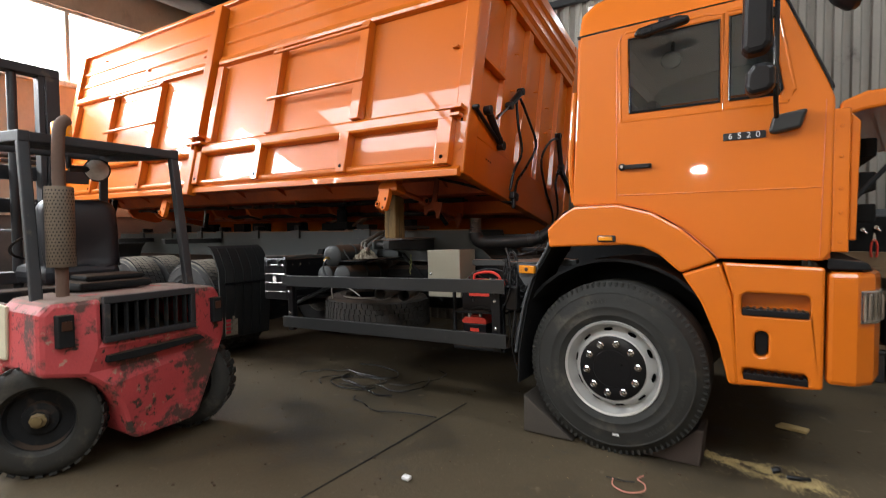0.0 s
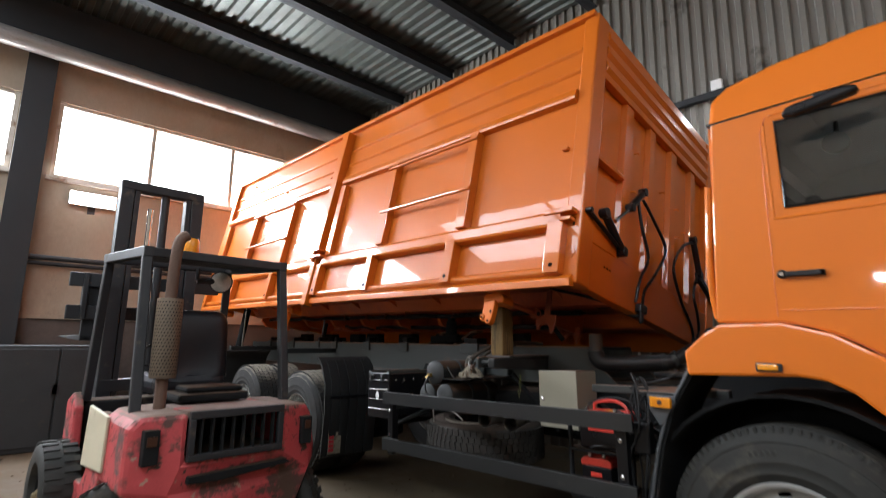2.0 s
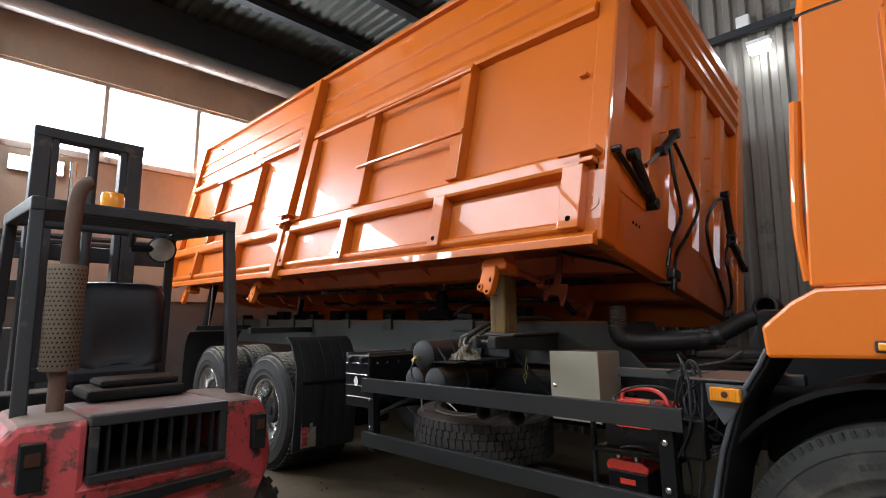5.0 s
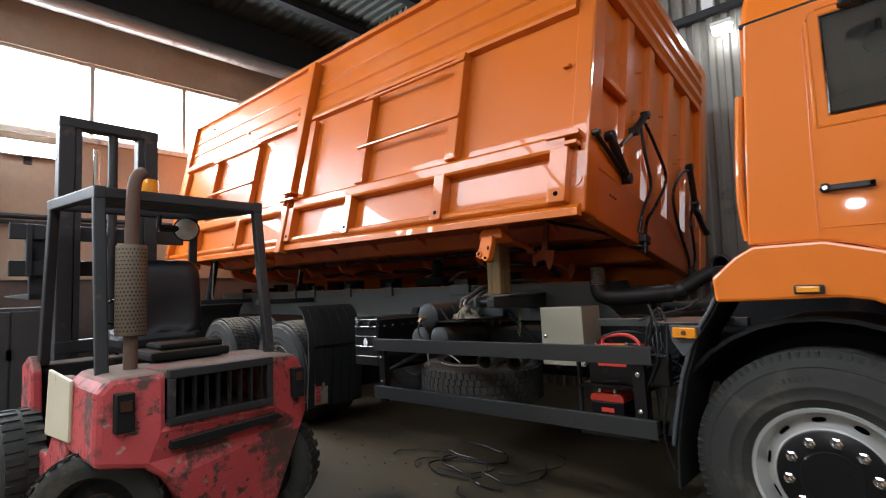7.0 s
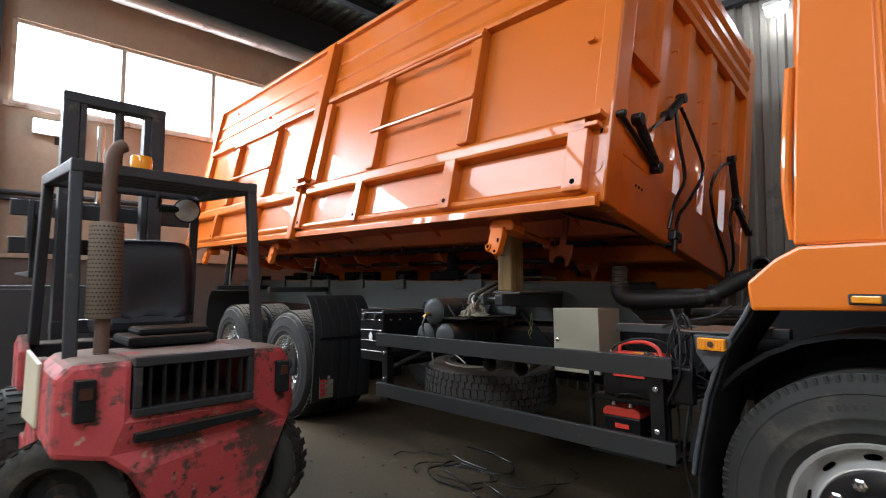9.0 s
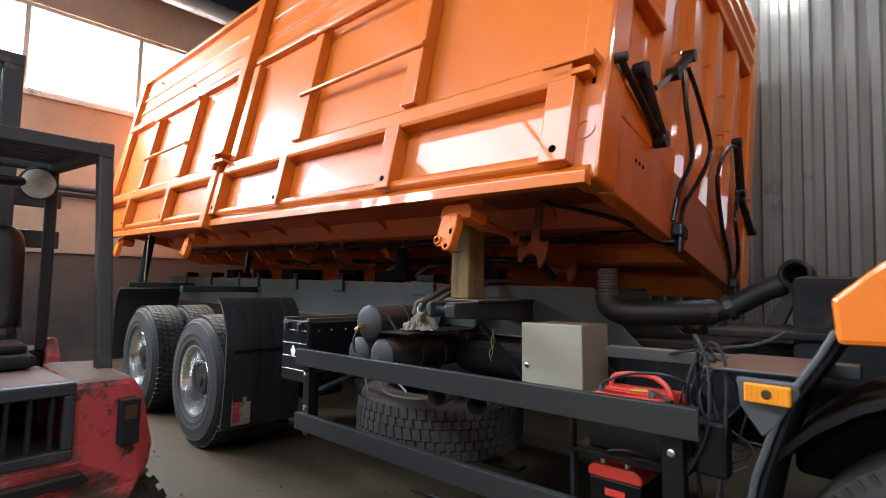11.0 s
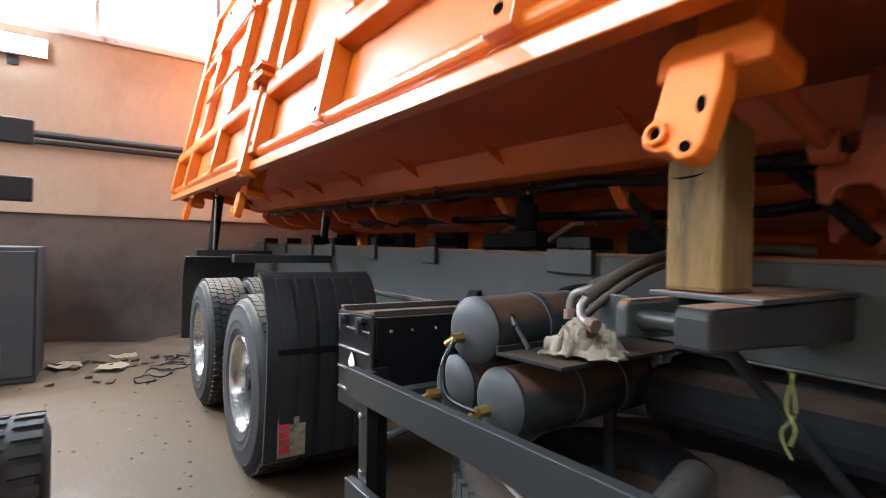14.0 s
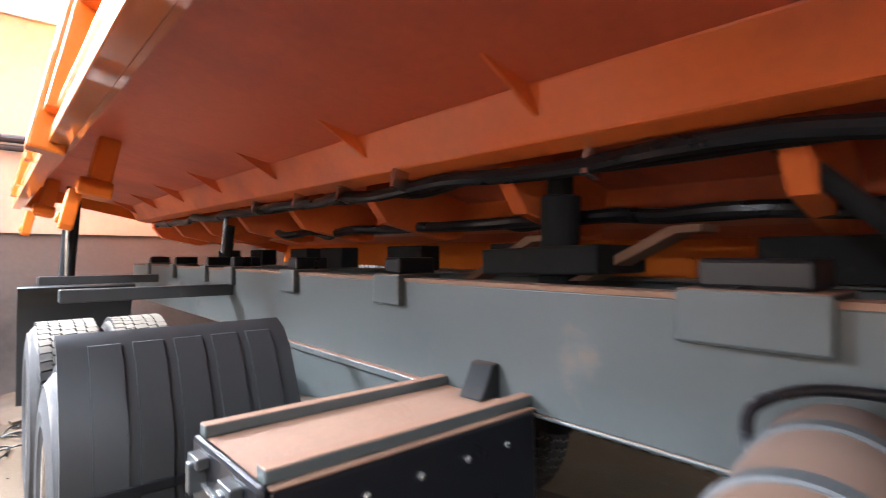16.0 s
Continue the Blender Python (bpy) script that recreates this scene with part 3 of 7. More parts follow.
fw = wheel((0, 0, 0.54), lugs=False, name="front_wheel")
part("tyre_label", box(B(), 0.012, 0.052, -0.418, -0.404, 0.034, 0.037), WHITE, fw, "small white label on the sidewall")
for k in range(22):
    a = 96 + 3.4 * k if k < 5 else 300 + 3.4 * (k - 5)
    part("raised_mark", box(B(), 0.422, 0.446, -0.008, 0.008, 0.031, 0.0355), RUBBER, fw, m=pose(0, 0, 0, 0, 0, a))
wheel((0, 2.28, 0.54), 180, lugs=False, name="front_wheel")
for x in (-4.75, -6.29):
    wheel((x, 0.0, 0.545), dual=True, name="rear_wheel")
    wheel((x, 0.36, 0.545), dual=True, name="rear_wheel")
    wheel((x, 2.28, 0.545), 180, dual=True, name="rear_wheel")

# chassis: the upper frame ends in a slanted cut behind the cab, a lower frame runs on
bm = B()
for y0, y1 in ((0.80, 0.808), (1.49, 1.498)):
    prism(bm, [(-8.0, 1.18), (-1.20, 1.18), (-1.44, 1.40), (-1.46, 1.47), (-8.0, 1.47)], "y", y0, y1)
for y in (0.80, 1.418):
    box(bm, -8.0, -1.20, y, y + 0.08, 1.17, 1.18)
    box(bm, -8.0, -1.46, y, y + 0.08, 1.466, 1.476)
for x in (-7.9, -6.29, -5.6, -4.75, -3.6, -2.2):
    box(bm, x - 0.06, x + 0.06, 0.81, 1.49, 1.22, 1.42)
chassis = part("chassis_frame", bm, FRAMEGREY, truck, "grey painted steel chassis frame rails", bevel=0.004, m=pose(-0.038, 0, -0.045, 0, -0.2, 0))
# lower rails get a near-black colour that carries the body's shade
bm = B()
for y in (0.80, 1.44):
    box(bm, -1.45, 1.0, y, y + 0.05, 0.93, 1.168)
for x in (-0.6, 0.8):
    box(bm, x - 0.06, x + 0.06, 0.85, 1.44, 0.97, 1.13)
part("front_frame", bm, DARK, chassis, "front frame rails, coloured dark for the shade under the body", bevel=0.004)
bm = B()
box(bm, -8.0, -1.47, 0.797, 0.876, 1.470, 1.481)
box(bm, -8.0, -1.47, 1.420, 1.494, 1.477, 1.480)
part("flange_dust", bm, RUST, chassis, "rust-brown dust on the frame's top flange")
bm = B()
box(bm, -5.4, -3.3, 0.772, 0.80, 1.165, 1.19)
box(bm, -5.4, -3.3, 0.79, 0.80, 0.95, 1.17)
part("frame_doubler", bm, FRAMEGREY, chassis, bevel=0.004)
for x, w in ((-2.775, 0.235), (-3.81, 0.14), (-4.55, 0.14), (-5.3, 0.12), (-5.75, 0.10), (-6.5, 0.10), (-7.3, 0.1)):
    bm = B()
    box(bm, x - w / 2, x + w / 2, 0.775, 0.95, 1.395, 1.492)
    part("body_rest", bm, FRAMEGREY, chassis, bevel=0.006)
    bm = B()
    box(bm, x - w / 2 + 0.03, x + w / 2 - 0.03, 0.80, 0.95, 1.492, 1.545)
    part("rest_pad", bm, BLACK, chassis, "black rubber rest pad", bevel=0.008)
    bm = B()
    box(bm, x - w / 2 - 0.05, x + w / 2 + 0.1, 1.38, 1.5, 1.48, 1.60)
    part("far_body_rest", bm, DARK, chassis, bevel=0.008)

# underrun guard
for z in (1.029, 0.637):
    bm = B()
    prism(bm, [(-0.028, z), (0.006, z), (0.006, z - 0.006), (-0.022, z - 0.006), (-0.022, z - 0.094), (0.006, z - 0.094), (0.006, z - 0.100), (-0.028, z - 0.100)], "x", -3.09, -0.715)
    part("guard_rail", bm, RAILGREY, truck, "dark grey steel side guard rail", bevel=0.004, m=CH)
for x in (-3.02, -0.81):
    bm = B()
    box(bm, x - 0.035, x + 0.035, 0.008, 0.05, 0.50, 1.02)
    box(bm, x - 0.035, x - 0.027, 0.05, 0.12, 0.50, 1.02)
    g = part("guard_post", bm, BLACK, truck, "black guard upright", bevel=0.004, m=CH)
    for z in (0.67, 0.87):
        bm = B()
        lathe(bm, [(0.014, 0), (0.014, 0.01), (0.008, 0.014)], pose(x, 0.007, z, 90, 0, 0), 8)
        part("bolt", bm, SILVER, g)
    bm = B()
    box(bm, x - 0.03, x + 0.03, 0.05, 0.80, 0.88 if x < -2 else 0.84, 0.94 if x < -2 else 0.90)
    part("guard_arm", bm, RAILGREY, g)

# battery box behind the guard
bb = part("battery_box", box(B(), -3.54, -3.20, 0.15, 0.78, 0.80, 1.185), BLACK, truck, "black ribbed battery box with a dusty top", bevel=0.008, m=CH @ pose(-0.03, 0.01, -0.012))
bm = B()
box(bm, -3.53, -3.19, 0.13, 0.148, 0.78, 1.20)
cover = part("front_cover", bm, BLACK, bb, bevel=0.01)
for z in (0.86, 0.95, 1.04, 1.13):
    bm = B()
    box(bm, -3.515, -3.205, 0.121, 0.131, z - 0.005, z + 0.005)
    part("rib", bm, SILVER, cover, bevel=0.003)
for x in (-3.45, -3.28):
    bm = B()
    box(bm, x - 0.03, x + 0.03, 0.108, 0.131, 1.165, 1.185)
    box(bm, x - 0.012, x + 0.012, 0.100, 0.131, 1.12, 1.175)
    part("latch", bm, RAILGREY, cover, bevel=0.003)
bm = B()
prism(bm, [(-3.39, 0.99), (-3.36, 1.03), (-3.33, 0.99), (-3.345, 0.95), (-3.375, 0.95)], "y", 0.117, 0.1205)
part("label", bm, WHITE, cover, "white diamond label")
bm = B()
box(bm, -3.54, -3.20, 0.15, 0.78, 1.186, 1.189)
part("top_dust", bm, RUST, bb, "rust-brown dust on the lid")
for x in (-3.54, -3.24):
    bm = B()
    box(bm, x - 0.012, x + 0.024, 0.15, 0.80, 1.189, 1.215)
    part("top_rail", bm, FRAMEGREY, bb, bevel=0.004)
for y in (0.22, 0.32, 0.44, 0.56, 0.68):
    bm = B()
    lathe(bm, [(0.008, 0), (0.008, 0.005), (0.004, 0.007)], pose(-3.20, y, 1.13, 0, 90, 0), 8)
    part("rivet", bm, SILVER, bb)
bm = B()
prism(bm, [(0.72, 1.19), (0.80, 1.19), (0.80, 1.275), (0.77, 1.275), (0.74, 1.22)], "x", -3.40, -3.32)
part("lug", bm, DARK, bb, bevel=0.006)

# air tanks
def tank(x, z, r, y0, y1, fitting):
    bm = B()
    prof = [(0.02, 0.034), (r * 0.985, 0.034), (r, 0.040), (r, y1 - y0 - 0.06), (r * 0.9, y1 - y0 - 0.03), (0.02, y1 - y0)]
    lathe(bm, prof, pose(x, y0, z, -90, 0, 0), 40)
    t = part("air_tank", bm, TANKGREY, truck, "dusty dark grey steel air tank", smooth=True, m=CH)
    bm = B()
    lathe(bm, [(0.01, 0.006), (r * 0.4, 0.008), (r * 0.7, 0.014), (r * 0.90, 0.024), (r * 0.97, 0.032), (r * 1.006, 0.036), (r * 1.006, 0.046), (r * 0.99, 0.050)], pose(x, y0, z, -90, 0, 0), 40)
    part("end_cap", bm, CAPGREY, t, "pale grey domed end cap", smooth=True)
    for y in (y0 + 0.27, y0 + 0.47):
        bm = B()
        lathe(bm, [(r + 0.002, 0), (r + 0.005, 0.003), (r + 0.005, 0.032), (r + 0.002, 0.035)], pose(x, y, z, -90, 0, 0), 36)
        part("strap", bm, CAPGREY, t, "steel tank strap", smooth=True)
    bm = B()
    rod(bm, (x + fitting[0], y0 - 0.03, z + fitting[1]), (x + fitting[0], y0 + 0.03, z + fitting[1]), 0.016, 6)
    rod(bm, (x + fitting[0], y0 - 0.022, z + fitting[1]), (x + fitting[0] - 0.03, y0 - 0.03, z + fitting[1] - 0.02), 0.010, 8)
    part("fitting", bm, BRASS, t, "small brass fitting")
    return t


tank(-2.585, 1.206, 0.101, 0.125, 0.80, (-0.02, -0.02)).matrix_basis = CH @ pose(-2.585, 0.125, 0, 0, 0, 6) @ pose(2.585, -0.125, 0)
tank(-2.715, 1.012, 0.098, 0.15, 0.82, (-0.06, -0.03))
tank(-2.475, 1.018, 0.098, 0.13, 0.80, (-0.02, -0.02))
bm = B()
tube(bm, [(-2.59, 0.09, 1.18), (-2.605, 0.06, 1.11), (-2.57, 0.055, 1.03), (-2.50, 0.10, 0.998)], 0.008)
part("air_hose", bm, BLACK, truck, m=CH)
bm = B()
prism(bm, [(-2.475, 1.178), (-2.475, 1.152), (-2.235, 1.152), (-2.235, 1.162), (-2.465, 1.162), (-2.465, 1.178)], "y", 0.15, 0.80)
part("valve_shelf", bm, DARK, truck, "dusty dark shelf between tank and outrigger", m=CH, bevel=0.002)

# outrigger that carries the prop: two arms sticking out from the frame, a tube and a plate across
def arm(x0, x1):
    bm = B()
    prism(bm, [(0.105, 1.262), (0.80, 1.225), (0.80, 1.338), (0.115, 1.338), (0.103, 1.328)], "x", x0, x1)
    return bm


out = part("outrigger", arm(-2.088, -2.060), FRAMEGREY, truck, "grey steel outrigger arms with dusty tops", bevel=0.008)
part("outrigger_arm", arm(-1.962, -1.895), RAILGREY, out, bevel=0.008)
bm = B()
rod(bm, (-2.07, 0.155, 1.300), (-1.955, 0.155, 1.300), 0.020, 16)
part("cross_tube", bm, RAILGREY, out, smooth=True)
bm = B()
box(bm, -2.125, -1.885, 0.275, 0.80, 1.339, 1.3515)
part("top_plate", bm, FRAMEGREY, out, bevel=0.003)
for x0, x1, y1 in ((-2.086, -2.062, 0.274), (-1.960, -1.897, 0.274)):
    bm = B()
    box(bm, x0, x1, 0.12, y1, 1.3382, 1.3400)
    part("outrigger_dust", bm, RUST, out)
bm = B()
box(bm, -2.12, -1.89, 0.44, 0.79, 1.3517, 1.3533)
part("outrigger_dust", bm, RUST, out)
bm = B()
prism(bm, [(-2.44, 1.150), (-2.345, 1.150), (-2.300, 1.262), (-2.300, 1.312), (-2.44, 1.318)], "y", 0.448, 0.458)
part("gusset_plate", bm, FRAMEGREY, out, bevel=0.004)
bm = B()
prism(bm, [(-2.46, 1.16), (-2.262, 1.16), (-2.262, 1.272), (-2.46, 1.280)], "y", 0.700, 0.712)
part("back_plate", bm, FRAMEGREY, out, bevel=0.004)
bm = B()
rod(bm, (-2.30, 0.68, 1.235), (-2.30, 0.702, 1.235), 0.013, 6)
part("bolt", bm, DARK, out)


# ---- tipper body ----
TB = pose(-1.155, 0.068, 1.855, -11.7, 0.35, 0.7)
L, W, H = 6.98, 2.42, 2.26
bm = B()
box(bm, -L, 0, 0, 0.02, 0.0, H)
body = part("tipper_body", bm, ORANGE, truck, "glossy orange ribbed steel tipper body tilted sideways on a timber prop", m=TB)


def rib(name, bm, bevel=0.008, material=None, label=""):
    return part(name, bm, material or ORANGE, body, label, bevel=bevel)


for nm, q in (("floor_sheet", (-L, 0, 0.02, W - 0.02, 0.21, 0.24)), ("far_side", (-L, 0, W - 0.02, W, 0.0, H)), ("front_wall", (-0.06, -0.04, 0.02, W - 0.02, 0.0, H)), ("rear_wall", (-L, -L + 0.02, 0.02, W - 0.02, 0.10, H))):
    bm = B()
    box(bm, *q)
    rib(nm, bm, 0)
# side board frames
MID = -3.44
for x0, x1 in ((MID + 0.10, -0.10), (-L + 0.05, MID - 0.10)):
    bm = B()
    prism(bm, [(0.0, 0.40), (-0.075, 0.41), (-0.085, 0.43), (-0.085, 0.50), (-0.06, 0.53), (0.0, 0.56)], "x", x0, x1)
    rib("ledge_beam", bm, 0.005)
    bm = B()
    lathe(bm, [(0.034, 0), (0.034, x1 - x0)], pose(x0, -0.03, 0.085, 0, 90, 0), 16)
    rib("lower_pipe", bm, 0)
    bm = B()
    prism(bm, [(0.0, 1.46), (-0.055, 1.47), (-0.06, 1.50), (-0.045, 1.56), (0.0, 1.57)], "x", x0, x1)
    rib("upper_beam", bm, 0.004)
    for w in (1.76, 1.96):
        bm = B()
        prism(bm, [(0.0, w - 0.03), (-0.02, w - 0.01), (-0.02, w + 0.01), (0.0, w + 0.03)], "x", x0, x1)
        rib("bead", bm, 0.003)
bm = B()
box(bm, -L, 0.0, -0.05, 0.03, H - 0.03, H + 0.02)
rib("top_rim", bm, 0.006)
bm = B()
prism(bm, [(0.0, -0.024), (-0.055, -0.030), (-0.06, 0.02), (-0.03, 0.055), (0.0, 0.06)], "x", -L, 0.0)
rib("bottom_lip", bm, 0.004)

for x, w in ((-0.14, 0.13), (-1.19, 0.11), (-2.355, 0.09), (MID + 0.07, 0.10), (-4.61, 0.09), (-5.87, 0.09), (-6.85, 0.10)):
    bm = B()
    box(bm, x - w / 2, x + w / 2, -0.09, 0.0, 0.06, 0.43)
    r = rib("board_post", bm, 0.006)
    bm = B()
    lathe(bm, [(0.016, -0.01), (0.016, 0.002)], pose(x, -0.0905, 0.115, 90, 0, 0), 14)
    part("hole", bm, HOLE, r)
for x, w0, w1, y in ((-1.11, 0.11, 1.50, -0.09), (-2.27, 0.10, 1.48, -0.08), (MID + 0.17, 0.10, 1.46, -0.07), (-4.50, 0.10, 1.48, -0.08), (-5.69, 0.10, 1.48, -0.08), (-6.80, 0.10, 1.46, -0.07)):
    bm = B()
    prism(bm, [(x - 0.055, 0.54), (x + 0.055, 0.54), (x + 0.05, w1 - 0.03), (x - 0.05, w1 - 0.03)], "y", y, 0.0)
    rib("stiffener", bm, 0.008)
for xa, xb in ((-2.33, -1.05), (-5.75, -4.44)):
    for w in (0.90, 1.40):
        bm = B()
        rod(bm, (xa, -0.085, w), (xb, -0.095, w), 0.017, 12)
        rib("tie_rod", bm, 0, label="orange round tie rod")
# middle pillar and its catch
bm = B()
prism(bm, [(MID - 0.09, -0.06), (MID + 0.01, -0.06), (MID + 0.05, H - 0.06), (MID - 0.09, H - 0.06)], "y", -0.11, 0.0)
rib("middle_pillar", bm, 0.010)
bm = B()
box(bm, MID - 0.13, MID + 0.17, -0.15, -0.03, 0.50, 0.525)
box(bm, MID - 0.10, MID + 0.13, -0.16, -0.03, 0.575, 0.60)
rod(bm, (MID - 0.02, -0.13, 0.45), (MID - 0.02, -0.13, 0.62), 0.02, 10)
rib("catch", bm, 0.004)
# front corner pillar
bm = B()
box(bm, -0.10, 0.03, -0.02, 0.15, 0.0, H)
rib("corner_pillar", bm, 0.015)
bm = B()
box(bm, -0.10, 0.03, W - 0.15, W + 0.02, 0.0, H)
rib("corner_pillar", bm, 0.015)
bm = B()
box(bm, -0.24, 0.0, -0.10, -0.02, 0.495, 0.53)
box(bm, -0.21, -0.02, -0.085, -0.02, 0.44, 0.47)
rib("corner_cap", bm, 0.006)
bm = B()
box(bm, -0.035, -0.020, -0.0225, -0.019, 0.415, 0.475)
rib("slot", bm, 0, HOLE)
bm = B()
box(bm, -L - 0.02, -L + 0.10, -0.06, 0.12, 0.0, H)
rib("rear_pillar", bm, 0.012)

# front wall frame
bm = B()
box(bm, -0.05, 0.02, 0.15, W - 0.15, 0.0, 0.36)
rib("front_sill", bm, 0.01)
bm = B()
prof = [(-0.05, 1.74), (0.02, 1.74)]
for i in range(3):
    w = 1.80 + 0.14 * i
    prof += [(0.02, w), (0.045, w + 0.035), (0.045, w + 0.075), (0.02, w + 0.11)]
prof += [(0.02, H), (-0.05, H)]
lo = [(a, b) for a, b in prof]
vs0 = [bm.verts.new((a, 0.15, b)) for a, b in lo]
vs1 = [bm.verts.new((a, W - 0.15, b)) for a, b in lo]
bm.faces.new(vs0)
bm.faces.new(vs1[::-1])
for i in range(len(lo)):
    j = (i + 1) % len(lo)
    bm.faces.new((vs0[i], vs1[i], vs1[j], vs0[j]))
rib("front_header", bm, 0.006)
for u, w in ((0.62, 0.16), (1.05, 0.14), (1.50, 0.16), (1.95, 0.14)):
    bm = B()
    prism(bm, [(u - w / 2, -0.045), (u - w / 2 + 0.02, 0.005), (u + w / 2 - 0.02, 0.005), (u + w / 2, -0.045)], "z", 0.36, 1.74, Matrix(((0, 1, 0, 0), (1, 0, 0, 0), (0, 0, 1, 0), (0, 0, 0, 1))))
    rib("front_rib", bm, 0.004)
bm = B()
prism(bm, [(-0.045, 1.02), (0.02, 1.02), (0.025, 1.05), (-0.045, 1.07)], "y", 0.15, 0.56)
rib("front_shelf", bm, 0.004)
bm = B()
box(bm, -0.045, 0.025, 0.14, 0.50, 0.34, 0.50, pose(0, 0, 0, 0, 0, 0))
rib("gusset", bm, 0.01)
for u in (0.34, 0.38, 0.42):
    bm = B()
    lathe(bm, [(0.009, 0), (0.009, 0.003)], pose(0.0195, u, 0.22, 0, 90, 0), 10)
    rib("hole", bm, 0, HOLE)

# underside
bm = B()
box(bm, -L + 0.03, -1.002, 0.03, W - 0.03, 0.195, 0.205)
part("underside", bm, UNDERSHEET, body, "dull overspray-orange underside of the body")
# the front metre takes the darker orange, with its shade in the colour
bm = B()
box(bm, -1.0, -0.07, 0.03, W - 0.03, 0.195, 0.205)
part("underside", bm, GRIMYSHADEORANGE, body, "front end of the underside, darkened by grime and painted-in shade")
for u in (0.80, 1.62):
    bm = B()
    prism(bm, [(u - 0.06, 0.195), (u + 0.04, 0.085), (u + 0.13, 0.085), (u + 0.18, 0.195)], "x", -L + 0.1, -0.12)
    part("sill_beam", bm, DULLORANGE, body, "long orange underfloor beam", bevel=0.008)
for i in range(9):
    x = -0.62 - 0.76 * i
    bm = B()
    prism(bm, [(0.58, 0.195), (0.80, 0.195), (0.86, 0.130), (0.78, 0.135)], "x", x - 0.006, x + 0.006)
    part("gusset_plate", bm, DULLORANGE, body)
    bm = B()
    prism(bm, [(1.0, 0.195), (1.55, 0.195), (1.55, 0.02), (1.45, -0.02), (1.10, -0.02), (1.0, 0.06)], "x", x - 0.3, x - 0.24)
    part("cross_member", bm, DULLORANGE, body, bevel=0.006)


CLAWS = [(-0.70, 0.71, 0.0), (-0.90, 1.42, 0.06)]


def hinge(x, u):
    bm = B()
    prism(bm, [(x - 0.105, -0.09), (x + 0.10, -0.09), (x + 0.10, -0.045), (x + 0.07, -0.01), (x - 0.08, -0.01), (x - 0.105, -0.04)], "y", u - 0.015, u + 0.12)
    box(bm, x - 0.06, x + 0.06, u + 0.02, u + 0.11, -0.012, 0.195)
    h = rib("hinge_bracket", bm, 0.010, HOOKORANGE)
    bm = B()
    prism(bm, [(x - 0.065, -0.07), (x + 0.038, -0.07), (x + 0.038, -0.14), (x + 0.022, -0.235), (x + 0.008, -0.257), (x - 0.020, -0.259), (x - 0.040, -0.240), (x - 0.062, -0.240), (x - 0.092, -0.226), (x - 0.100, -0.203), (x - 0.078, -0.173)], "y", u - 0.040, u + 0.015)
    part("hook_plate", bm, HOOKORANGE, h, bevel=0.007)
    bm = B()
    lathe(bm, [(0.0135, -0.02), (0.025, -0.02), (0.025, 0.008), (0.021, 0.012), (0.0135, 0.012)], pose(x - 0.064, u - 0.040, -0.207, 90, 0, 0), 8, True)
    part("boss", bm, HOOKORANGE, h, bevel=0.002)
    for dx, w, r, s in ((-0.064, -0.207, 0.013, 1.0), (-0.008, -0.236, 0.011, 1.0), (0.010, -0.163, 0.009, 1.8)):
        bm = B()
        lathe(bm, [(r, -0.01), (r, 0.0008)], pose(x + dx, u - 0.0402, w, 90, 0, 0) @ Matrix.Diagonal((1, s, 1, 1)), 16)
        part("hole", bm, HOLE, h)


hinge(-0.755, 0.085)
hinge(-4.20, 0.12)
hinge(-6.23, 0.06)
for x, u, up in CLAWS:
    bm = B()
    prism(bm, [(x - 0.10, -0.03), (x - 0.02, -0.025), (x - 0.015, 0.19), (x + 0.03, 0.19), (x + 0.035, -0.025), (x + 0.10, -0.03), (x + 0.10, -0.09), (x + 0.075, -0.180), (x + 0.055, -0.190), (x + 0.035, -0.125), (x + 0.01, -0.105), (x - 0.035, -0.105), (x - 0.055, -0.12), (x - 0.065, -0.155), (x - 0.09, -0.15), (x - 0.10, -0.09)], "y", u - 0.012, u + 0.012, pose(0, 0, up))
    rib("lock_claw", bm, 0.006, GRIMYSHADEORANGE, "orange hanging lock claw")
bm = B()
rod(bm, (-0.73, 0.19, -0.052), (-0.755, 0.60, -0.035), 0.022, 10)
lathe(bm, [(0.042, -0.03), (0.042, 0.03)], pose(-0.755, 0.62, -0.035, 0, 90, 0), 18)
st = rib("catch_rod", bm, 0.003, GRIMYSHADEORANGE, "orange catch rod with an eye at its end")
bm = B()
lathe(bm, [(0.020, -0.036), (0.020, 0.036)], pose(-0.755, 0.62, -0.035, 0, 90, 0), 12)
part("bolt", bm, DARK, st)

# timber prop: rests on the outrigger, top under the floor
bm = B()
box(bm, -2.106, -1.975, 0.300, 0.435, 1.352, 1.745)
for v in bm.verts:
    v.co.x += 0.008 * noise.noise(v.co * 7)
    if v.co.z > 1.5:
        v.co.z -= (v.co.y - 0.300) * 0.207
prop = tagged(part("timber_prop", bm, WOOD, None, bevel=0.012), "old weathered timber block propping up the truck body", "timber block")
bm = B()
prism(bm, [(-2.100, 1.606), (-2.07, 1.600), (-2.035, 1.603), (-2.015, 1.611), (-2.036, 1.607), (-2.07, 1.605)], "y", 0.2985, 0.315)
part("crack", bm, HOLE, prop, "dark crack across the grain")

# ---- cab ----
ROOFLINING = mat("roof_lining", (0.40, 0.41, 0.41), 0.95, var=0.15, scale=4, bump=0.1)
CABSEAT = mat("cab_seat_cloth", (0.13, 0.14, 0.145), 0.9, var=0.2, scale=20, bump=0.2)
YC, YF = -0.05, 2.33
cab = new("cab")
cab.empty_display_size = 0.1
cab.parent = truck
cab["label"] = "glossy orange truck cab with its grille panel lifted"


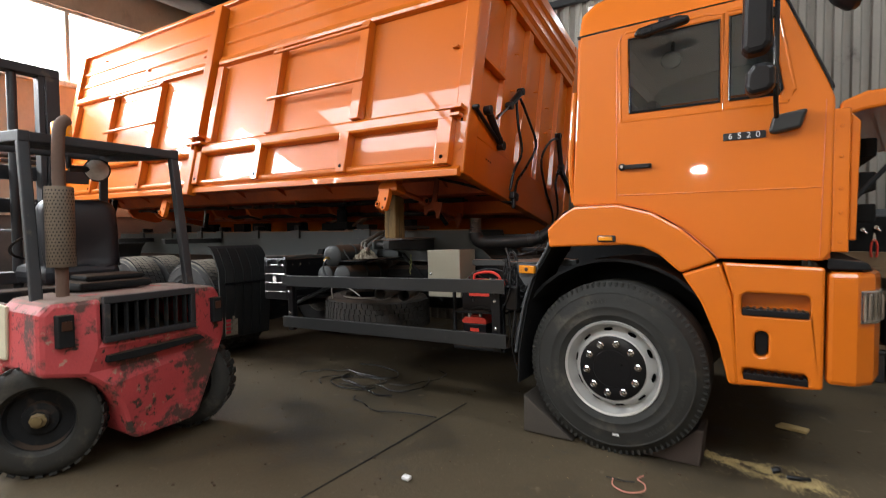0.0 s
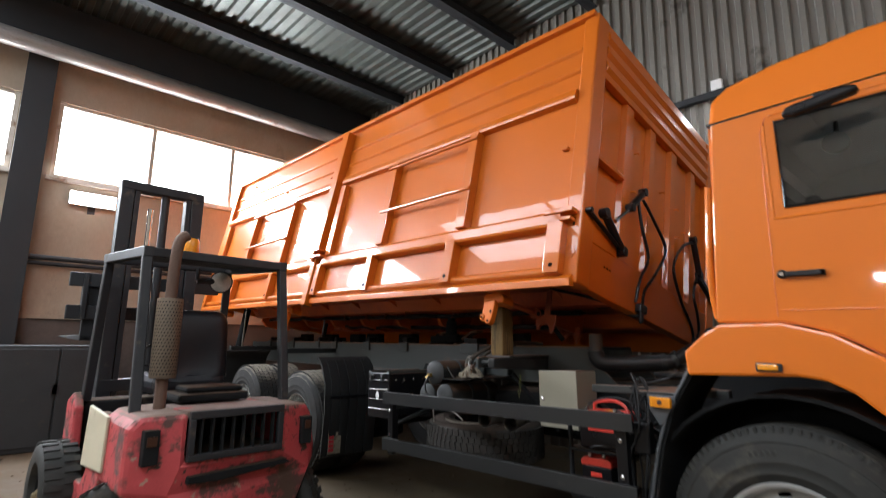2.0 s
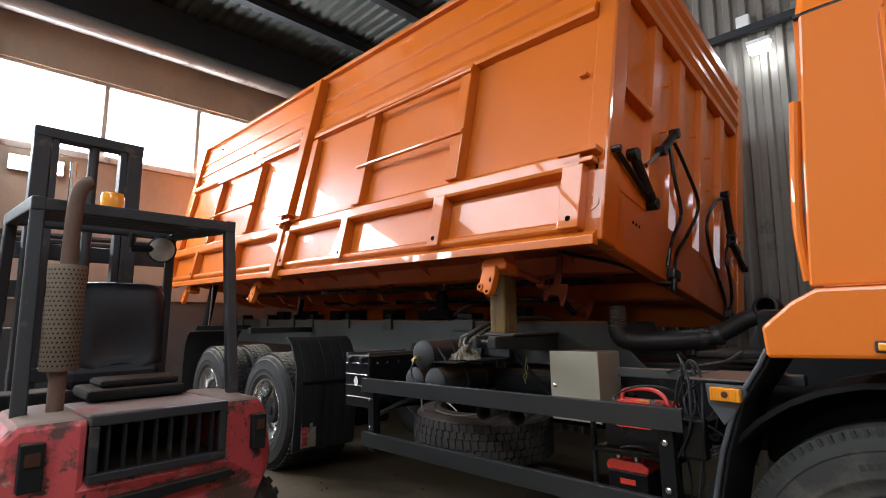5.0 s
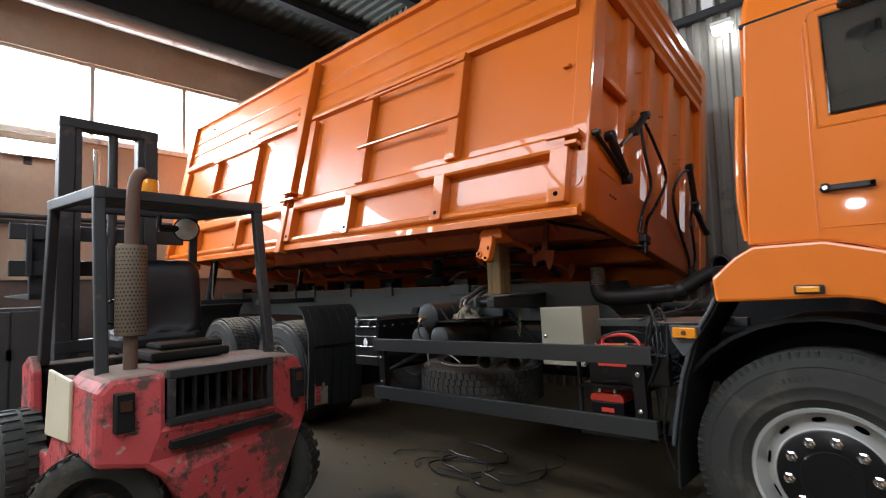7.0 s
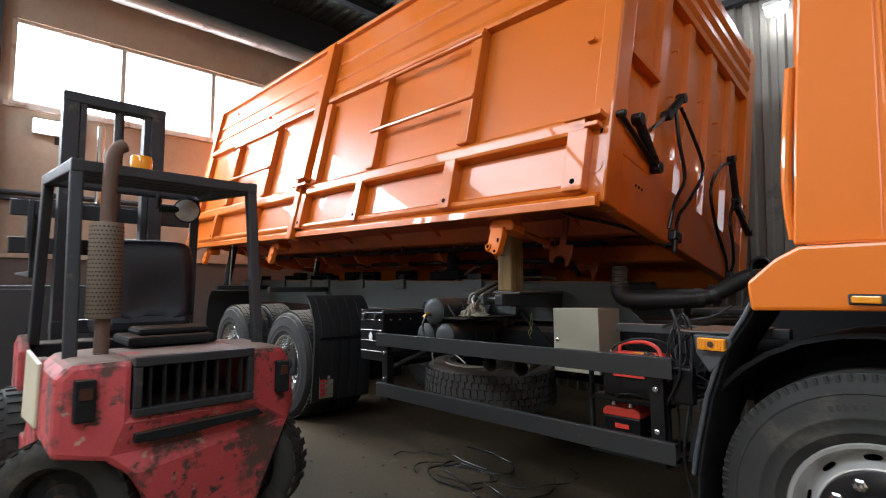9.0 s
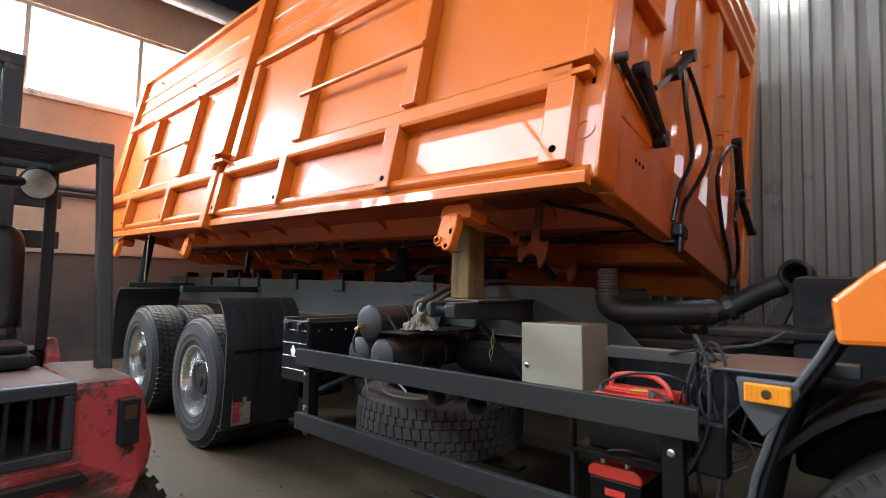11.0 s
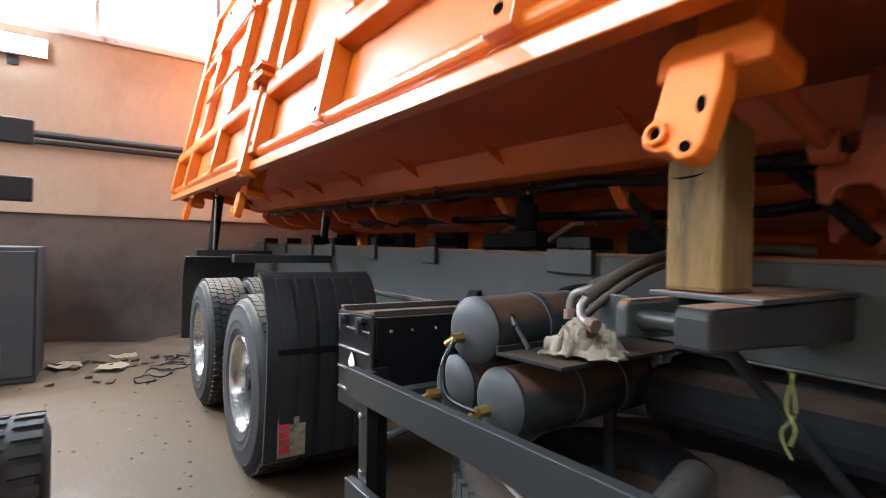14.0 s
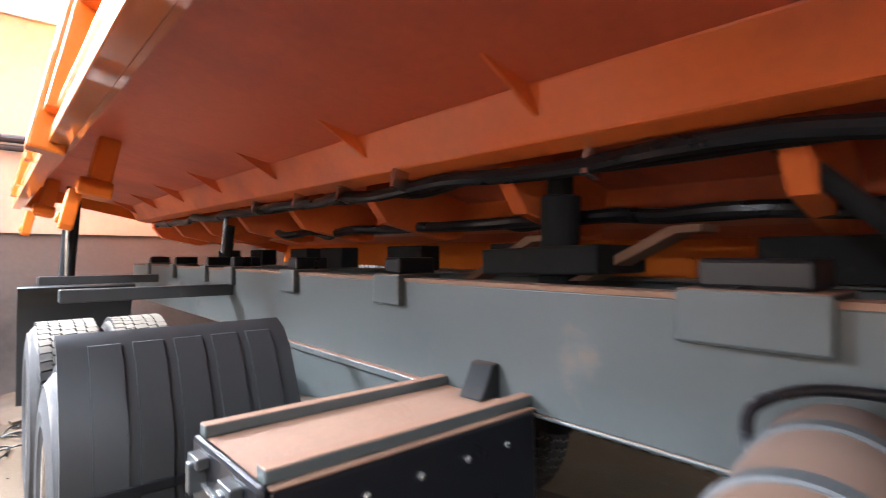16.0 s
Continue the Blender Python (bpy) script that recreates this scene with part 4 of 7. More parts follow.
def cpart(name, bm, material=None, bevel=0.01, label="", smooth=False):
    return part(name, bm, material or CABPAINT, cab, label, bevel=bevel, smooth=smooth)


def arc(cx, cz, r, a0, a1, n):
    return [(cx + r * math.cos(radians(a0 + (a1 - a0) * i / n)), cz + r * math.sin(radians(a0 + (a1 - a0) * i / n))) for i in range(n + 1)]


SIDE = [(-0.245, 1.575), (-0.225, 2.12), (-0.20, 2.635), (0.86, 2.662), (1.075, 2.14), (1.095, 2.075), (1.09, 1.30), (1.06, 1.255), (0.585, 1.255), (0.545, 1.30), (0.40, 1.43), (0.24, 1.525), (0.05, 1.575)]
WIN1 = [(0.108, 2.122), (0.583, 2.122), (0.580, 2.575), (0.098, 2.566)]
WIN2 = [(0.630, 2.122), (0.863, 2.122), (0.875, 2.15), (0.800, 2.585), (0.630, 2.580)]


def holed(loops, y0, y1):
    """A panel in the x-z plane with the first loop as outline and the others as holes."""
    bm = B()
    es = []
    for lp in loops:
        vs = [bm.verts.new((x, y0, z)) for x, z in lp]
        es += [bm.edges.new((vs[i], vs[(i + 1) % len(vs)])) for i in range(len(vs))]
    bmesh.ops.triangle_fill(bm, use_beauty=True, use_dissolve=False, edges=es)
    r = bmesh.ops.extrude_face_region(bm, geom=list(bm.faces))
    for v in r["geom"]:
        if isinstance(v, bmesh.types.BMVert):
            v.co.y = y1
    return bm


for y0, y1 in ((YC, YC + 0.03), (YF - 0.03, YF)):
    cpart("side_panel", holed([SIDE, WIN1, WIN2], y0, y1), bevel=0.010)
    bm = B()
    prism(bm, [(0.108, 2.125), (0.583, 2.125), (0.580, 2.573), (0.098, 2.564)], "y", y0 + 0.012, y0 + 0.016)
    g = cpart("door_glass", bm, GLASS, 0, "tinted door window glass")
    g.visible_shadow = False
    bm = B()
    prism(bm, [(0.630, 2.125), (0.863, 2.125), (0.872, 2.15), (0.799, 2.583), (0.630, 2.578)], "y", y0 + 0.012, y0 + 0.016)
    g = cpart("quarter_glass", bm, GLASS, 0)
    g.visible_shadow = False
# window rubber
bm = B()
loop = [(0.108, 2.125), (0.583, 2.125), (0.580, 2.570), (0.098, 2.562), (0.108, 2.125)]
tube(bm, [(x, YC - 0.002, z) for x, z in loop], 0.007, 6, 0)
cpart("window_seal", bm, BLACK, 0)
bm = B()
loop = [(0.632, 2.127), (0.862, 2.127), (0.872, 2.15), (0.799, 2.580), (0.632, 2.575), (0.632, 2.127)]
tube(bm, [(x, YC - 0.002, z) for x, z in loop], 0.007, 6, 0)
cpart("window_seal", bm, BLACK, 0)
# pressed frames round the windows and the black pillar strip
for loop in ([(0.055, 2.075), (0.60, 2.075), (0.60, 2.60), (0.52, 2.612), (0.08, 2.604), (0.045, 2.56), (0.055, 2.075)], [(0.612, 2.08), (0.90, 2.08), (0.93, 2.14), (0.845, 2.60), (0.82, 2.612), (0.612, 2.61)]):
    bm = B()
    tube(bm, [(x, YC + 0.006, z) for x, z in loop], 0.010, 8, 0)
    cpart("pressed_frame", bm, None, 0, smooth=True)
bm = B()
prism(bm, [(0.868, 2.655), (0.876, 2.655), (1.094, 2.13), (1.088, 2.115)], "y", YC - 0.002, YC + 0.05)
cpart("pillar_strip", bm, BLACK, 0.004, "black seal along the windscreen pillar")

# roof
bm = B()
ROOF = [(-0.215, 2.645), (-0.20, 2.78), (-0.12, 2.855), (0.10, 2.92), (0.45, 2.965), (0.72, 2.96), (0.84, 2.88), (0.87, 2.668)]
prism(bm, ROOF, "y", YC, YF)
for v in bm.verts:
    k = max(0, v.co.z - 2.70) / 0.26
    v.co.y += (1 if v.co.y < 1 else -1) * 0.11 * k ** 1.5
bmesh.ops.delete(bm, geom=[f for f in bm.faces if max(v.co.z for v in f.verts) < 2.67], context="FACES")
cpart("roof", bm, bevel=0.03, smooth=True)
bm = B()
prism(bm, [(-0.18, 2.64), (-0.17, 2.74), (-0.10, 2.81), (0.10, 2.87), (0.45, 2.915), (0.70, 2.91), (0.80, 2.84), (0.83, 2.66)], "y", YC + 0.13, YF - 0.13)
bmesh.ops.delete(bm, geom=[f for f in bm.faces if max(v.co.z for v in f.verts) < 2.67], context="FACES")
cpart("roof_lining", bm, ROOFLINING, 0)
for y in (YC + 0.004, YF - 0.034):
    bm = B()
    box(bm, -0.218, 0.86, y, y + 0.03, 2.634, 2.647)
    cpart("roof_seam", bm, BLACK, 0)
# back wall, front, floor and lining
bm = B()
prism(bm, [(-0.245, 1.577), (-0.22, 2.633), (-0.19, 2.633), (-0.215, 1.577)], "y", YC + 0.032, YF - 0.032)
cpart("back_wall", bm, bevel=0)
bm = B()
box(bm, 1.06, 1.09, YC + 0.032, YF - 0.032, 1.26, 2.07)
cpart("front_wall", bm, bevel=0)
bm = B()
prism(bm, [(1.06, 2.085), (1.075, 2.085), (0.87, 2.63), (0.855, 2.63)], "y", YC + 0.05, YF - 0.05)
g = cpart("windscreen", bm, GLASS, 0)
g.visible_shadow = False
bm = B()
box(bm, -0.20, 1.05, YC + 0.035, YF - 0.035, 1.55, 1.60)
box(bm, -0.185, -0.16, YC + 0.035, YF - 0.035, 1.60, 2.62)
box(bm, -0.15, 0.03, YC + 0.05, YF - 0.05, 2.28, 2.34)
prism(bm, [(1.05, 1.6), (0.75, 1.6), (0.72, 2.0), (0.85, 2.10), (1.05, 2.07)], "y", YC + 0.035, YF - 0.035)
cpart("interior_lining", bm, CABIN, 0.01)
for y in (0.20, 1.50):
    bm = B()
    box(bm, -0.05, 0.42, y, y + 0.5, 1.60, 1.86)
    box(bm, -0.15, -0.02, y, y + 0.5, 1.86, 2.42)
    box(bm, -0.14, -0.03, y + 0.1, y + 0.4, 2.42, 2.58)
    cpart("cab_seat", bm, CABSEAT, 0.05, "grey cloth cab seat")
bm = B()
lathe(bm, [(0.21, -0.014), (0.224, 0), (0.21, 0.014), (0.196, 0)], pose(0.55, 0.45, 2.02, 0, 28, 0), 32, True)
rod(bm, (0.55, 0.45, 2.02), (0.75, 0.45, 1.8), 0.03)
cpart("steering_wheel", bm, BLACK, 0)

# wheel arch and step panel
ARCH_OUT = [(-0.402, 1.425), (-0.30, 1.52), (-0.22, 1.567), (0.05, 1.572), (0.24, 1.521), (0.40, 1.426), (0.54, 1.30), (0.585, 1.245)]
ARCH_IN = [(0.40, 1.170), (0.29, 1.270), (0.20, 1.315), (0.10, 1.328), (-0.39, 1.308)]
bm = B()
prism(bm, ARCH_OUT + ARCH_IN, "y", -0.095, 0.25)
cpart("wheel_arch", bm, bevel=0.014)
bm = B()
tube(bm, [(x, YC - 0.001, z) for x, z in ((-0.2, 1.5735), (0.05, 1.5735), (0.24, 1.5235), (0.40, 1.4285), (0.545, 1.30), (0.59, 1.252))], 0.0028, 6, 4)
cpart("panel_gap", bm, DULLORANGE, 0)
bm = B()
prism(bm, [(0.405, 1.166), (0.51, 1.002), (0.595, 0.785), (0.648, 0.563), (0.70, 0.565), (0.68, 0.80), (0.66, 1.06), (0.60, 1.236)], "y", -0.09, 0.20)
cpart("arch_leg", bm, bevel=0.018)
bm = B()
prism(bm, [(0.69, 0.575), (1.066, 0.605), (1.066, 1.215), (0.60, 1.236), (0.655, 1.08)], "y", 0.0, 0.05)
cpart("step_recess", bm, bevel=0.01)


def rounded(x0, x1, z0, z1, r, n=4):
    out = []
    for cx, cz, a0 in ((x1 - r, z0 + r, -90), (x1 - r, z1 - r, 0), (x0 + r, z1 - r, 90), (x0 + r, z0 + r, 180)):
        out += arc(cx, cz, r, a0, a0 + 90, n)
    return out


STEP_OUT = [(0.66, 0.562), (1.068, 0.595), (1.068, 1.222), (0.61, 1.236), (0.66, 1.06), (0.675, 0.80)]
cpart("step_panel", holed([STEP_OUT, rounded(0.705, 1.012, 0.955, 1.075, 0.03), rounded(0.768, 0.832, 0.735, 0.872, 0.03), rounded(0.715, 1.005, 0.612, 0.665, 0.02)], -0.082, -0.005), bevel=0.014)
for z0, xa in ((0.958, 0.705), (0.608, 0.715)):
    bm = B()
    box(bm, xa + 0.004, 1.006, -0.086, -0.002, z0 - 0.004, z0 + 0.030)
    for i in range(9):
        box(bm, xa + 0.02 + i * 0.031, xa + 0.036 + i * 0.031, -0.088, -0.01, z0 + 0.030, z0 + 0.038)
    cpart("step_tread", bm, BLACK, 0.004, "black ribbed step tread")
bm = B()
prism(bm, rounded(0.772, 0.828, 0.739, 0.868, 0.026), "y", -0.05, -0.004)
cpart("step_slot", bm, BLACK, 0.003)
# bumper
bm = B()
prism(bm, [(1.078, -0.075), (1.20, -0.06), (1.275, 0.02), (1.32, 0.20), (1.34, 0.6), (1.34, 1.7), (1.32, 2.1), (1.275, 2.28), (1.20, 2.35), (1.078, 2.36)], "z", 0.625, 1.20)
cpart("bumper", bm, bevel=0.025)
bm = B()
prism(bm, [(1.222, -0.066), (1.300, 0.015), (1.335, 0.17), (1.30, 0.17), (1.20, 0.0)], "z", 0.955, 1.10)
cpart("headlamp", bm, LENS, 0.006, "clear headlamp")
bm = B()
prism(bm, [(1.214, -0.058), (1.290, 0.022), (1.325, 0.17), (1.30, 0.175), (1.19, 0.0)], "z", 0.945, 1.11)
bowl = cpart("headlamp_bowl", bm, SILVER, 0.004)
for k in range(5):
    bm = B()
    rod(bm, (1.226 + 0.020 * k, -0.060 + 0.024 * k, 0.965), (1.226 + 0.020 * k, -0.060 + 0.024 * k, 1.09), 0.006, 8)
    part("reflector_rib", bm, CHROME, bowl)
bm = B()
prism(bm, [(1.08, 1.21), (1.26, 1.21), (1.24, 1.25), (1.08, 1.27)], "y", -0.03, 2.3)
cpart("bumper_top", bm, DARK, 0.01)
# front structure behind the lifted panel
bm = B()
box(bm, 1.09, 1.16, -0.045, 0.10, 1.30, 2.02)
prism(bm, [(1.16, 1.36), (1.19, 1.36), (1.20, 1.95), (1.16, 2.0)], "y", -0.03, 0.06)
cpart("front_post", bm, bevel=0.008)
for z in (1.35, 1.5, 1.62, 1.78, 1.93):
    bm = B()
    lathe(bm, [(0.009, 0), (0.007, 0.005)], pose(1.125, -0.046, z, 90, 0, 0), 8)
    cpart("bolt", bm, None, 0)
bm = B()
prism(bm, [(1.11, 1.965), (1.12, 2.055), (1.22, 2.095), (1.62, 2.11), (1.80, 2.06), (1.86, 1.93), (1.82, 1.92), (1.76, 2.02), (1.60, 2.05), (1.20, 2.0)], "y", -0.03, 2.28)
cpart("lifted_grille_panel", bm, bevel=0.015)
for z in (1.45, 1.62, 1.8):
    bm = B()
    box(bm, 1.10, 1.30, 0.25, 2.1, z, z + 0.10)
    cpart("radiator_bar", bm, DARK, 0.01)
bm = B()
rod(bm, (1.17, 0.0, 1.55), (1.55, 0.15, 2.02), 0.012)
cpart("panel_stay", bm, DARK, 0)

# door details
bm = B()
box(bm, 0.075, 0.235, -0.075, -0.062, 1.785, 1.812)
box(bm, 0.215, 0.235, -0.075, -0.05, 1.785, 1.812)
lathe(bm, [(0.022, 0), (0.022, 0.022), (0.015, 0.028)], pose(0.068, YC, 1.80, 90, 0, 0), 16)
cpart("door_handle", bm, BLACK, 0.005, "black door handle")
bm = B()
lathe(bm, [(0.010, 0), (0.010, 0.004)], pose(0.068, YC - 0.027, 1.80, 90, 0, 0), 12)
cpart("door_lock", bm, CHROME, 0)
bm = B()
tube(bm, [(0.03, YC - 0.0005, 1.60), (0.03, YC - 0.0005, 2.52), (0.06, YC - 0.0005, 2.60)], 0.0022, 6, 0)
cpart("door_gap", bm, DULLORANGE, 0)
bm = B()
tube(bm, [(1.045, YC - 0.0005, 1.27), (1.06, YC - 0.0005, 2.07)], 0.0022, 6, 0)
cpart("door_gap", bm, DULLORANGE, 0)
bm = B()
box(bm, 0.045, 1.04, YC - 0.004, YC, 1.628, 1.633)
cpart("door_crease", bm, bevel=0.002)
bm = B()
box(bm, 0.605, 0.805, YC - 0.006, YC, 1.905, 1.945)
badge = cpart("model_badge", bm, BLACK, 0.002, "black badge with the white number 6520")
for i, ch in enumerate("6520"):
    cu = bpy.data.curves.new("digit", "FONT")
    cu.body, cu.size, cu.extrude, cu.align_x, cu.align_y = ch, 0.044, 0.001, "CENTER", "CENTER"
    d = new("digit", cu)
    d.parent = badge
    d.matrix_basis = pose(0.640 + 0.043 * i, YC - 0.0075, 1.925, 90, 0, 0)
    cu.materials.append(WHITE)
# mirrors on their arm
bm = B()
prism(bm, [(0.815, 1.925), (0.845, 1.915), (0.955, 1.935), (0.985, 2.03), (0.835, 2.01)], "y", -0.10, YC)
cpart("mirror_foot", bm, RAILGREY, 0.014, "grey mirror foot")
bm = B()
tube(bm, [(0.85, -0.10, 2.00), (0.845, -0.22, 2.08), (0.845, -0.25, 2.25), (0.845, -0.25, 2.60), (0.85, -0.20, 2.70), (0.88, -0.08, 2.74)], 0.012, 8)
cpart("mirror_arm", bm, BLACK, 0, smooth=True)
for z0, z1, xa in ((2.255, 2.70, 0.690), (2.065, 2.235, 0.705)):
    bm = B()
    prism(bm, [(xa + 0.004, z0 + 0.035), (xa + 0.03, z0), (xa + 0.115, z0 + 0.012), (xa + 0.140, z0 + 0.05), (xa + 0.140, z1 - 0.03), (xa + 0.115, z1), (xa + 0.045, z1), (xa + 0.01, z1 - 0.05)], "y", -0.345, -0.27)
    for v in bm.verts:
        if v.co.y < -0.30:
            v.co.x += 0.12 * (xa + 0.07 - v.co.x)
            v.co.z += 0.10 * ((z0 + z1) / 2 - v.co.z)
    mi = cpart("mirror", bm, BLACK, 0.022, "black exterior mirror housing")
    bm = B()
    box(bm, xa + 0.09, xa + 0.15, -0.275, -0.245, (z0 + z1) / 2 - 0.025, (z0 + z1) / 2 + 0.025)
    part("clamp", bm, BLACK, mi, bevel=0.005)
bm = B()
prism(bm, [(0.165, 2.505), (0.19, 2.545), (0.40, 2.572), (0.455, 2.560), (0.45, 2.528), (0.22, 2.490)], "y", -0.26, -0.20)
cpart("kerb_mirror", bm, BLACK, 0.02)
bm = B()
rod(bm, (0.30, -0.22, 2.55), (0.30, -0.05, 2.63), 0.012, 8)
box(bm, 0.27, 0.33, -0.09, -0.045, 2.57, 2.64)
cpart("kerb_mirror_arm", bm, BLACK, 0.005)
# front-view mirror ahead of the windscreen corner
bm = B()
tube(bm, [(0.90, -0.03, 2.76), (1.02, -0.10, 2.80), (1.10, -0.14, 2.74)], 0.014, 8)
cpart("front_mirror_arm", bm, BLACK, 0, smooth=True)
bm = B()
lathe(bm, [(0.02, -0.05), (0.075, -0.04), (0.105, -0.005), (0.108, 0.02), (0.02, 0.03)], pose(1.10, -0.14, 2.60, 0, 70, 20) @ Matrix.Diagonal((1.35, 1.0, 1, 1)), 24)
cpart("front_mirror", bm, BLACK, 0, "black round front-view mirror", smooth=True)
# fan and grab handle behind the door glass
bm = B()
lathe(bm, [(0.05, -0.02), (0.062, 0.0), (0.058, 0.018), (0.03, 0.024), (0.01, 0.03)], pose(0.28, 0.30, 2.50, 75, 0, 10), 20)
rod(bm, (0.28, 0.33, 2.50), (0.28, 0.38, 2.64), 0.012, 8)
cpart("cab_fan", bm, CABSEAT, 0, "small round grey cab fan", smooth=True)

# lamps on the arch
bm = B()
box(bm, -0.07, 0.04, -0.108, -0.094, 1.345, 1.385)
s = cpart("side_marker", bm, STEEL, 0.006)
bm = B()
box(bm, -0.06, 0.025, -0.118, -0.107, 1.352, 1.379)
part("lens", bm, AMBER, s, "amber side lamp lens", bevel=0.005)
# back-of-cab edge
bm = B()
tube(bm, [(-0.25, 0.0, 1.60), (-0.265, -0.02, 1.85), (-0.24, -0.02, 2.3)], 0.02, 10)
cpart("cab_edge_tube", bm, bevel=0)
# rear arch mudguard strip
pts = [(-0.405, 1.345), (-0.44, 1.275), (-0.525, 1.135), (-0.592, 0.924), (-0.641, 0.674), (-0.655, 0.575)]
bm = B()
prism(bm, pts + [(x + 0.018, z - 0.006) for x, z in reversed(pts)], "y", -0.06, 0.075)
cpart("mudguard_strip", bm, STRIPGREY, 0.006, "dark grey plastic mudguard strip")
pts = [(x + 0.024, z) for x, z in pts] + [(-0.636, 0.36)]
bm = B()
prism(bm, pts + [(x + 0.012, z - 0.004) for x, z in reversed(pts)], "y", -0.045, 0.36)
cpart("mudguard_liner", bm, DARK, 0.003, "black rubber wheel-arch liner")
bm = B()
box(bm, -0.605, -0.492, -0.092, -0.063, 1.128, 1.182)
mk = cpart("marker_lamp", bm, AMBER, 0.006, "amber side marker lamp")
for i in range(9):
    bm = B()
    box(bm, -0.600 + 0.0125 * i, -0.596 + 0.0125 * i, -0.0945, -0.0915, 1.132, 1.178)
    part("lens_rib", bm, AMBER, mk)
bm = B()
lathe(bm, [(0.013, -0.002), (0.013, 0.004), (0.009, 0.005)], pose(-0.548, -0.0915, 1.156, 90, 0, 0), 16)
part("bulb_mark", bm, DIMAMBER, mk)
bm = B()
prism(bm, [(-0.63, 1.19), (-0.48, 1.19), (-0.475, 1.16), (-0.535, 1.06), (-0.565, 1.03), (-0.62, 1.11)], "y", -0.062, -0.03)
cpart("marker_bracket", bm, STRIPGREY, 0.005)
# inner arch and engine bulk
bm = B()
pa = arc(0, 0.54, 0.68, 5, 175, 16)
pb = arc(0, 0.54, 0.70, 175, 5, 16)
prism(bm, pa + pb, "y", 0.02, 0.62)
cpart("inner_arch", bm, DARK, 0)
bm = B()
box(bm, -0.6, 1.0, 0.62, 1.7, 0.75, 1.5)
rod(bm, (0, 0.3, 0.54), (0, 2.0, 0.54), 0.09, 14)
box(bm, -0.3, 0.3, 0.5, 1.8, 0.45, 0.62)
cpart("engine_block", bm, DARK, 0.03)

# ---- forklift ----
fork = thing("forklift", "battered red forklift with chipped paint and a dark overhead guard", "forklift", (-2.43, -1.60, 0), rz=2.0)


def fpart(name, bm, material=None, bevel=0.012, label="", smooth=False, parent=None):
    return part(name, bm, material or RED, parent or fork, label, bevel=bevel, smooth=smooth)


# counterweight: outline seen from behind (y, z), drawn out forward, with a grille opening
bm = B()
prism(bm, [(-0.56, 0.62), (-0.555, 0.97), (-0.50, 1.035), (-0.27, 1.045), (-0.27, 0.78), (0.30, 0.78), (0.30, 1.045), (0.51, 1.035), (0.56, 0.97), (0.615, 0.74), (0.605, 0.66), (0.56, 0.60), (0.37, 0.16), (0.30, 0.13), (-0.08, 0.13), (-0.13, 0.18), (-0.18, 0.36), (-0.26, 0.50), (-0.36, 0.585)], "x", -0.62, 0.0)
for v in bm.verts:
    if v.co.x > -0.1:
        v.co.x += 0.03 * (v.co.y / 0.5) ** 2 * -3 - 0.12 * max(0, 0.5 - v.co.z)
fpart("counterweight", bm, bevel=0.03, label="chipped red cast counterweight")
bm = B()
box(bm, -0.58, -0.05, -0.265, 0.295, 0.785, 0.80)
box(bm, -0.60, -0.56, -0.265, 0.295, 0.80, 1.02)
fpart("grille_recess", bm, DARK, 0)
gr = fpart("grille_frame", (lambda b: (box(b, -0.04, 0.0, -0.27, 0.30, 1.005, 1.05), box(b, -0.04, 0.0, -0.27, 0.30, 0.775, 0.815), box(b, -0.04, 0.0, -0.27, -0.235, 0.815, 1.005), box(b, -0.04, 0.0, 0.265, 0.30, 0.815, 1.005), b)[-1])(B()), FORKGREY, 0.006, "dark grille frame")
for i in range(8):
    bm = B()
    y = -0.20 + 0.062 * i
    box(bm, -0.045, -0.010, y - 0.005, y + 0.005, 0.815, 1.005)
    part("grille_bar", bm, DARK, gr)
bm = B()
prism(bm, [(-0.26, 0.66), (-0.255, 0.70), (0.33, 0.72), (0.36, 0.69), (-0.10, 0.655)], "x", -0.06, 0.004)
fpart("slot", bm, DARK, 0.004)
for y0, y1, z0, z1 in ((-0.49, -0.41, 0.78, 0.965), (0.455, 0.525, 0.78, 0.955)):
    bm = B()
    box(bm, -0.10, -0.0335, y0, y1, z0, z1)
    s = fpart("tail_lamp", bm, DARK, 0.006, "dark recessed tail lamp")
    bm = B()
    box(bm, -0.035, -0.027, y0 + 0.015, y1 - 0.015, z0 + 0.10, z0 + 0.15)
    part("lens", bm, DIMAMBER, s)
# hood and sides
bm = B()
prism(bm, [(-0.62, 0.98), (-0.62, 1.03), (0.0 - 0.05, 1.05), (-0.05, 1.0)], "y", -0.27, 0.30)
fpart("hood", bm, RUSTTOP, 0.01, "dusty worn hood top")
for y0, y1 in ((-0.56, -0.50), (0.50, 0.56)):
    bm = B()
    prism(bm, [(-0.60, 0.62), (-0.60, 1.0), (-0.75, 1.0), (-0.95, 0.62), (-1.05, 0.52), (-1.45, 0.50), (-1.50, 0.95), (-1.62, 1.05), (-1.80, 0.98), (-1.80, 0.30), (-0.75, 0.25), (-0.66, 0.50)], "y", y0, y1)
    fpart("side_panel", bm, bevel=0.015)
bm = B()
prism(bm, [(-0.50, 0.68), (-0.48, 1.0), (-0.95, 1.02), (-1.02, 0.64)], "y", -0.575, -0.555)
fpart("cream_panel", bm, CREAM, 0.008, "cream-painted side panel")
bm = B()
box(bm, -1.85, -0.60, -0.50, 0.50, 0.20, 0.50)
box(bm, -1.85, -1.60, -0.50, 0.50, 0.50, 0.98)
fpart("chassis", bm, DARK, 0.02)
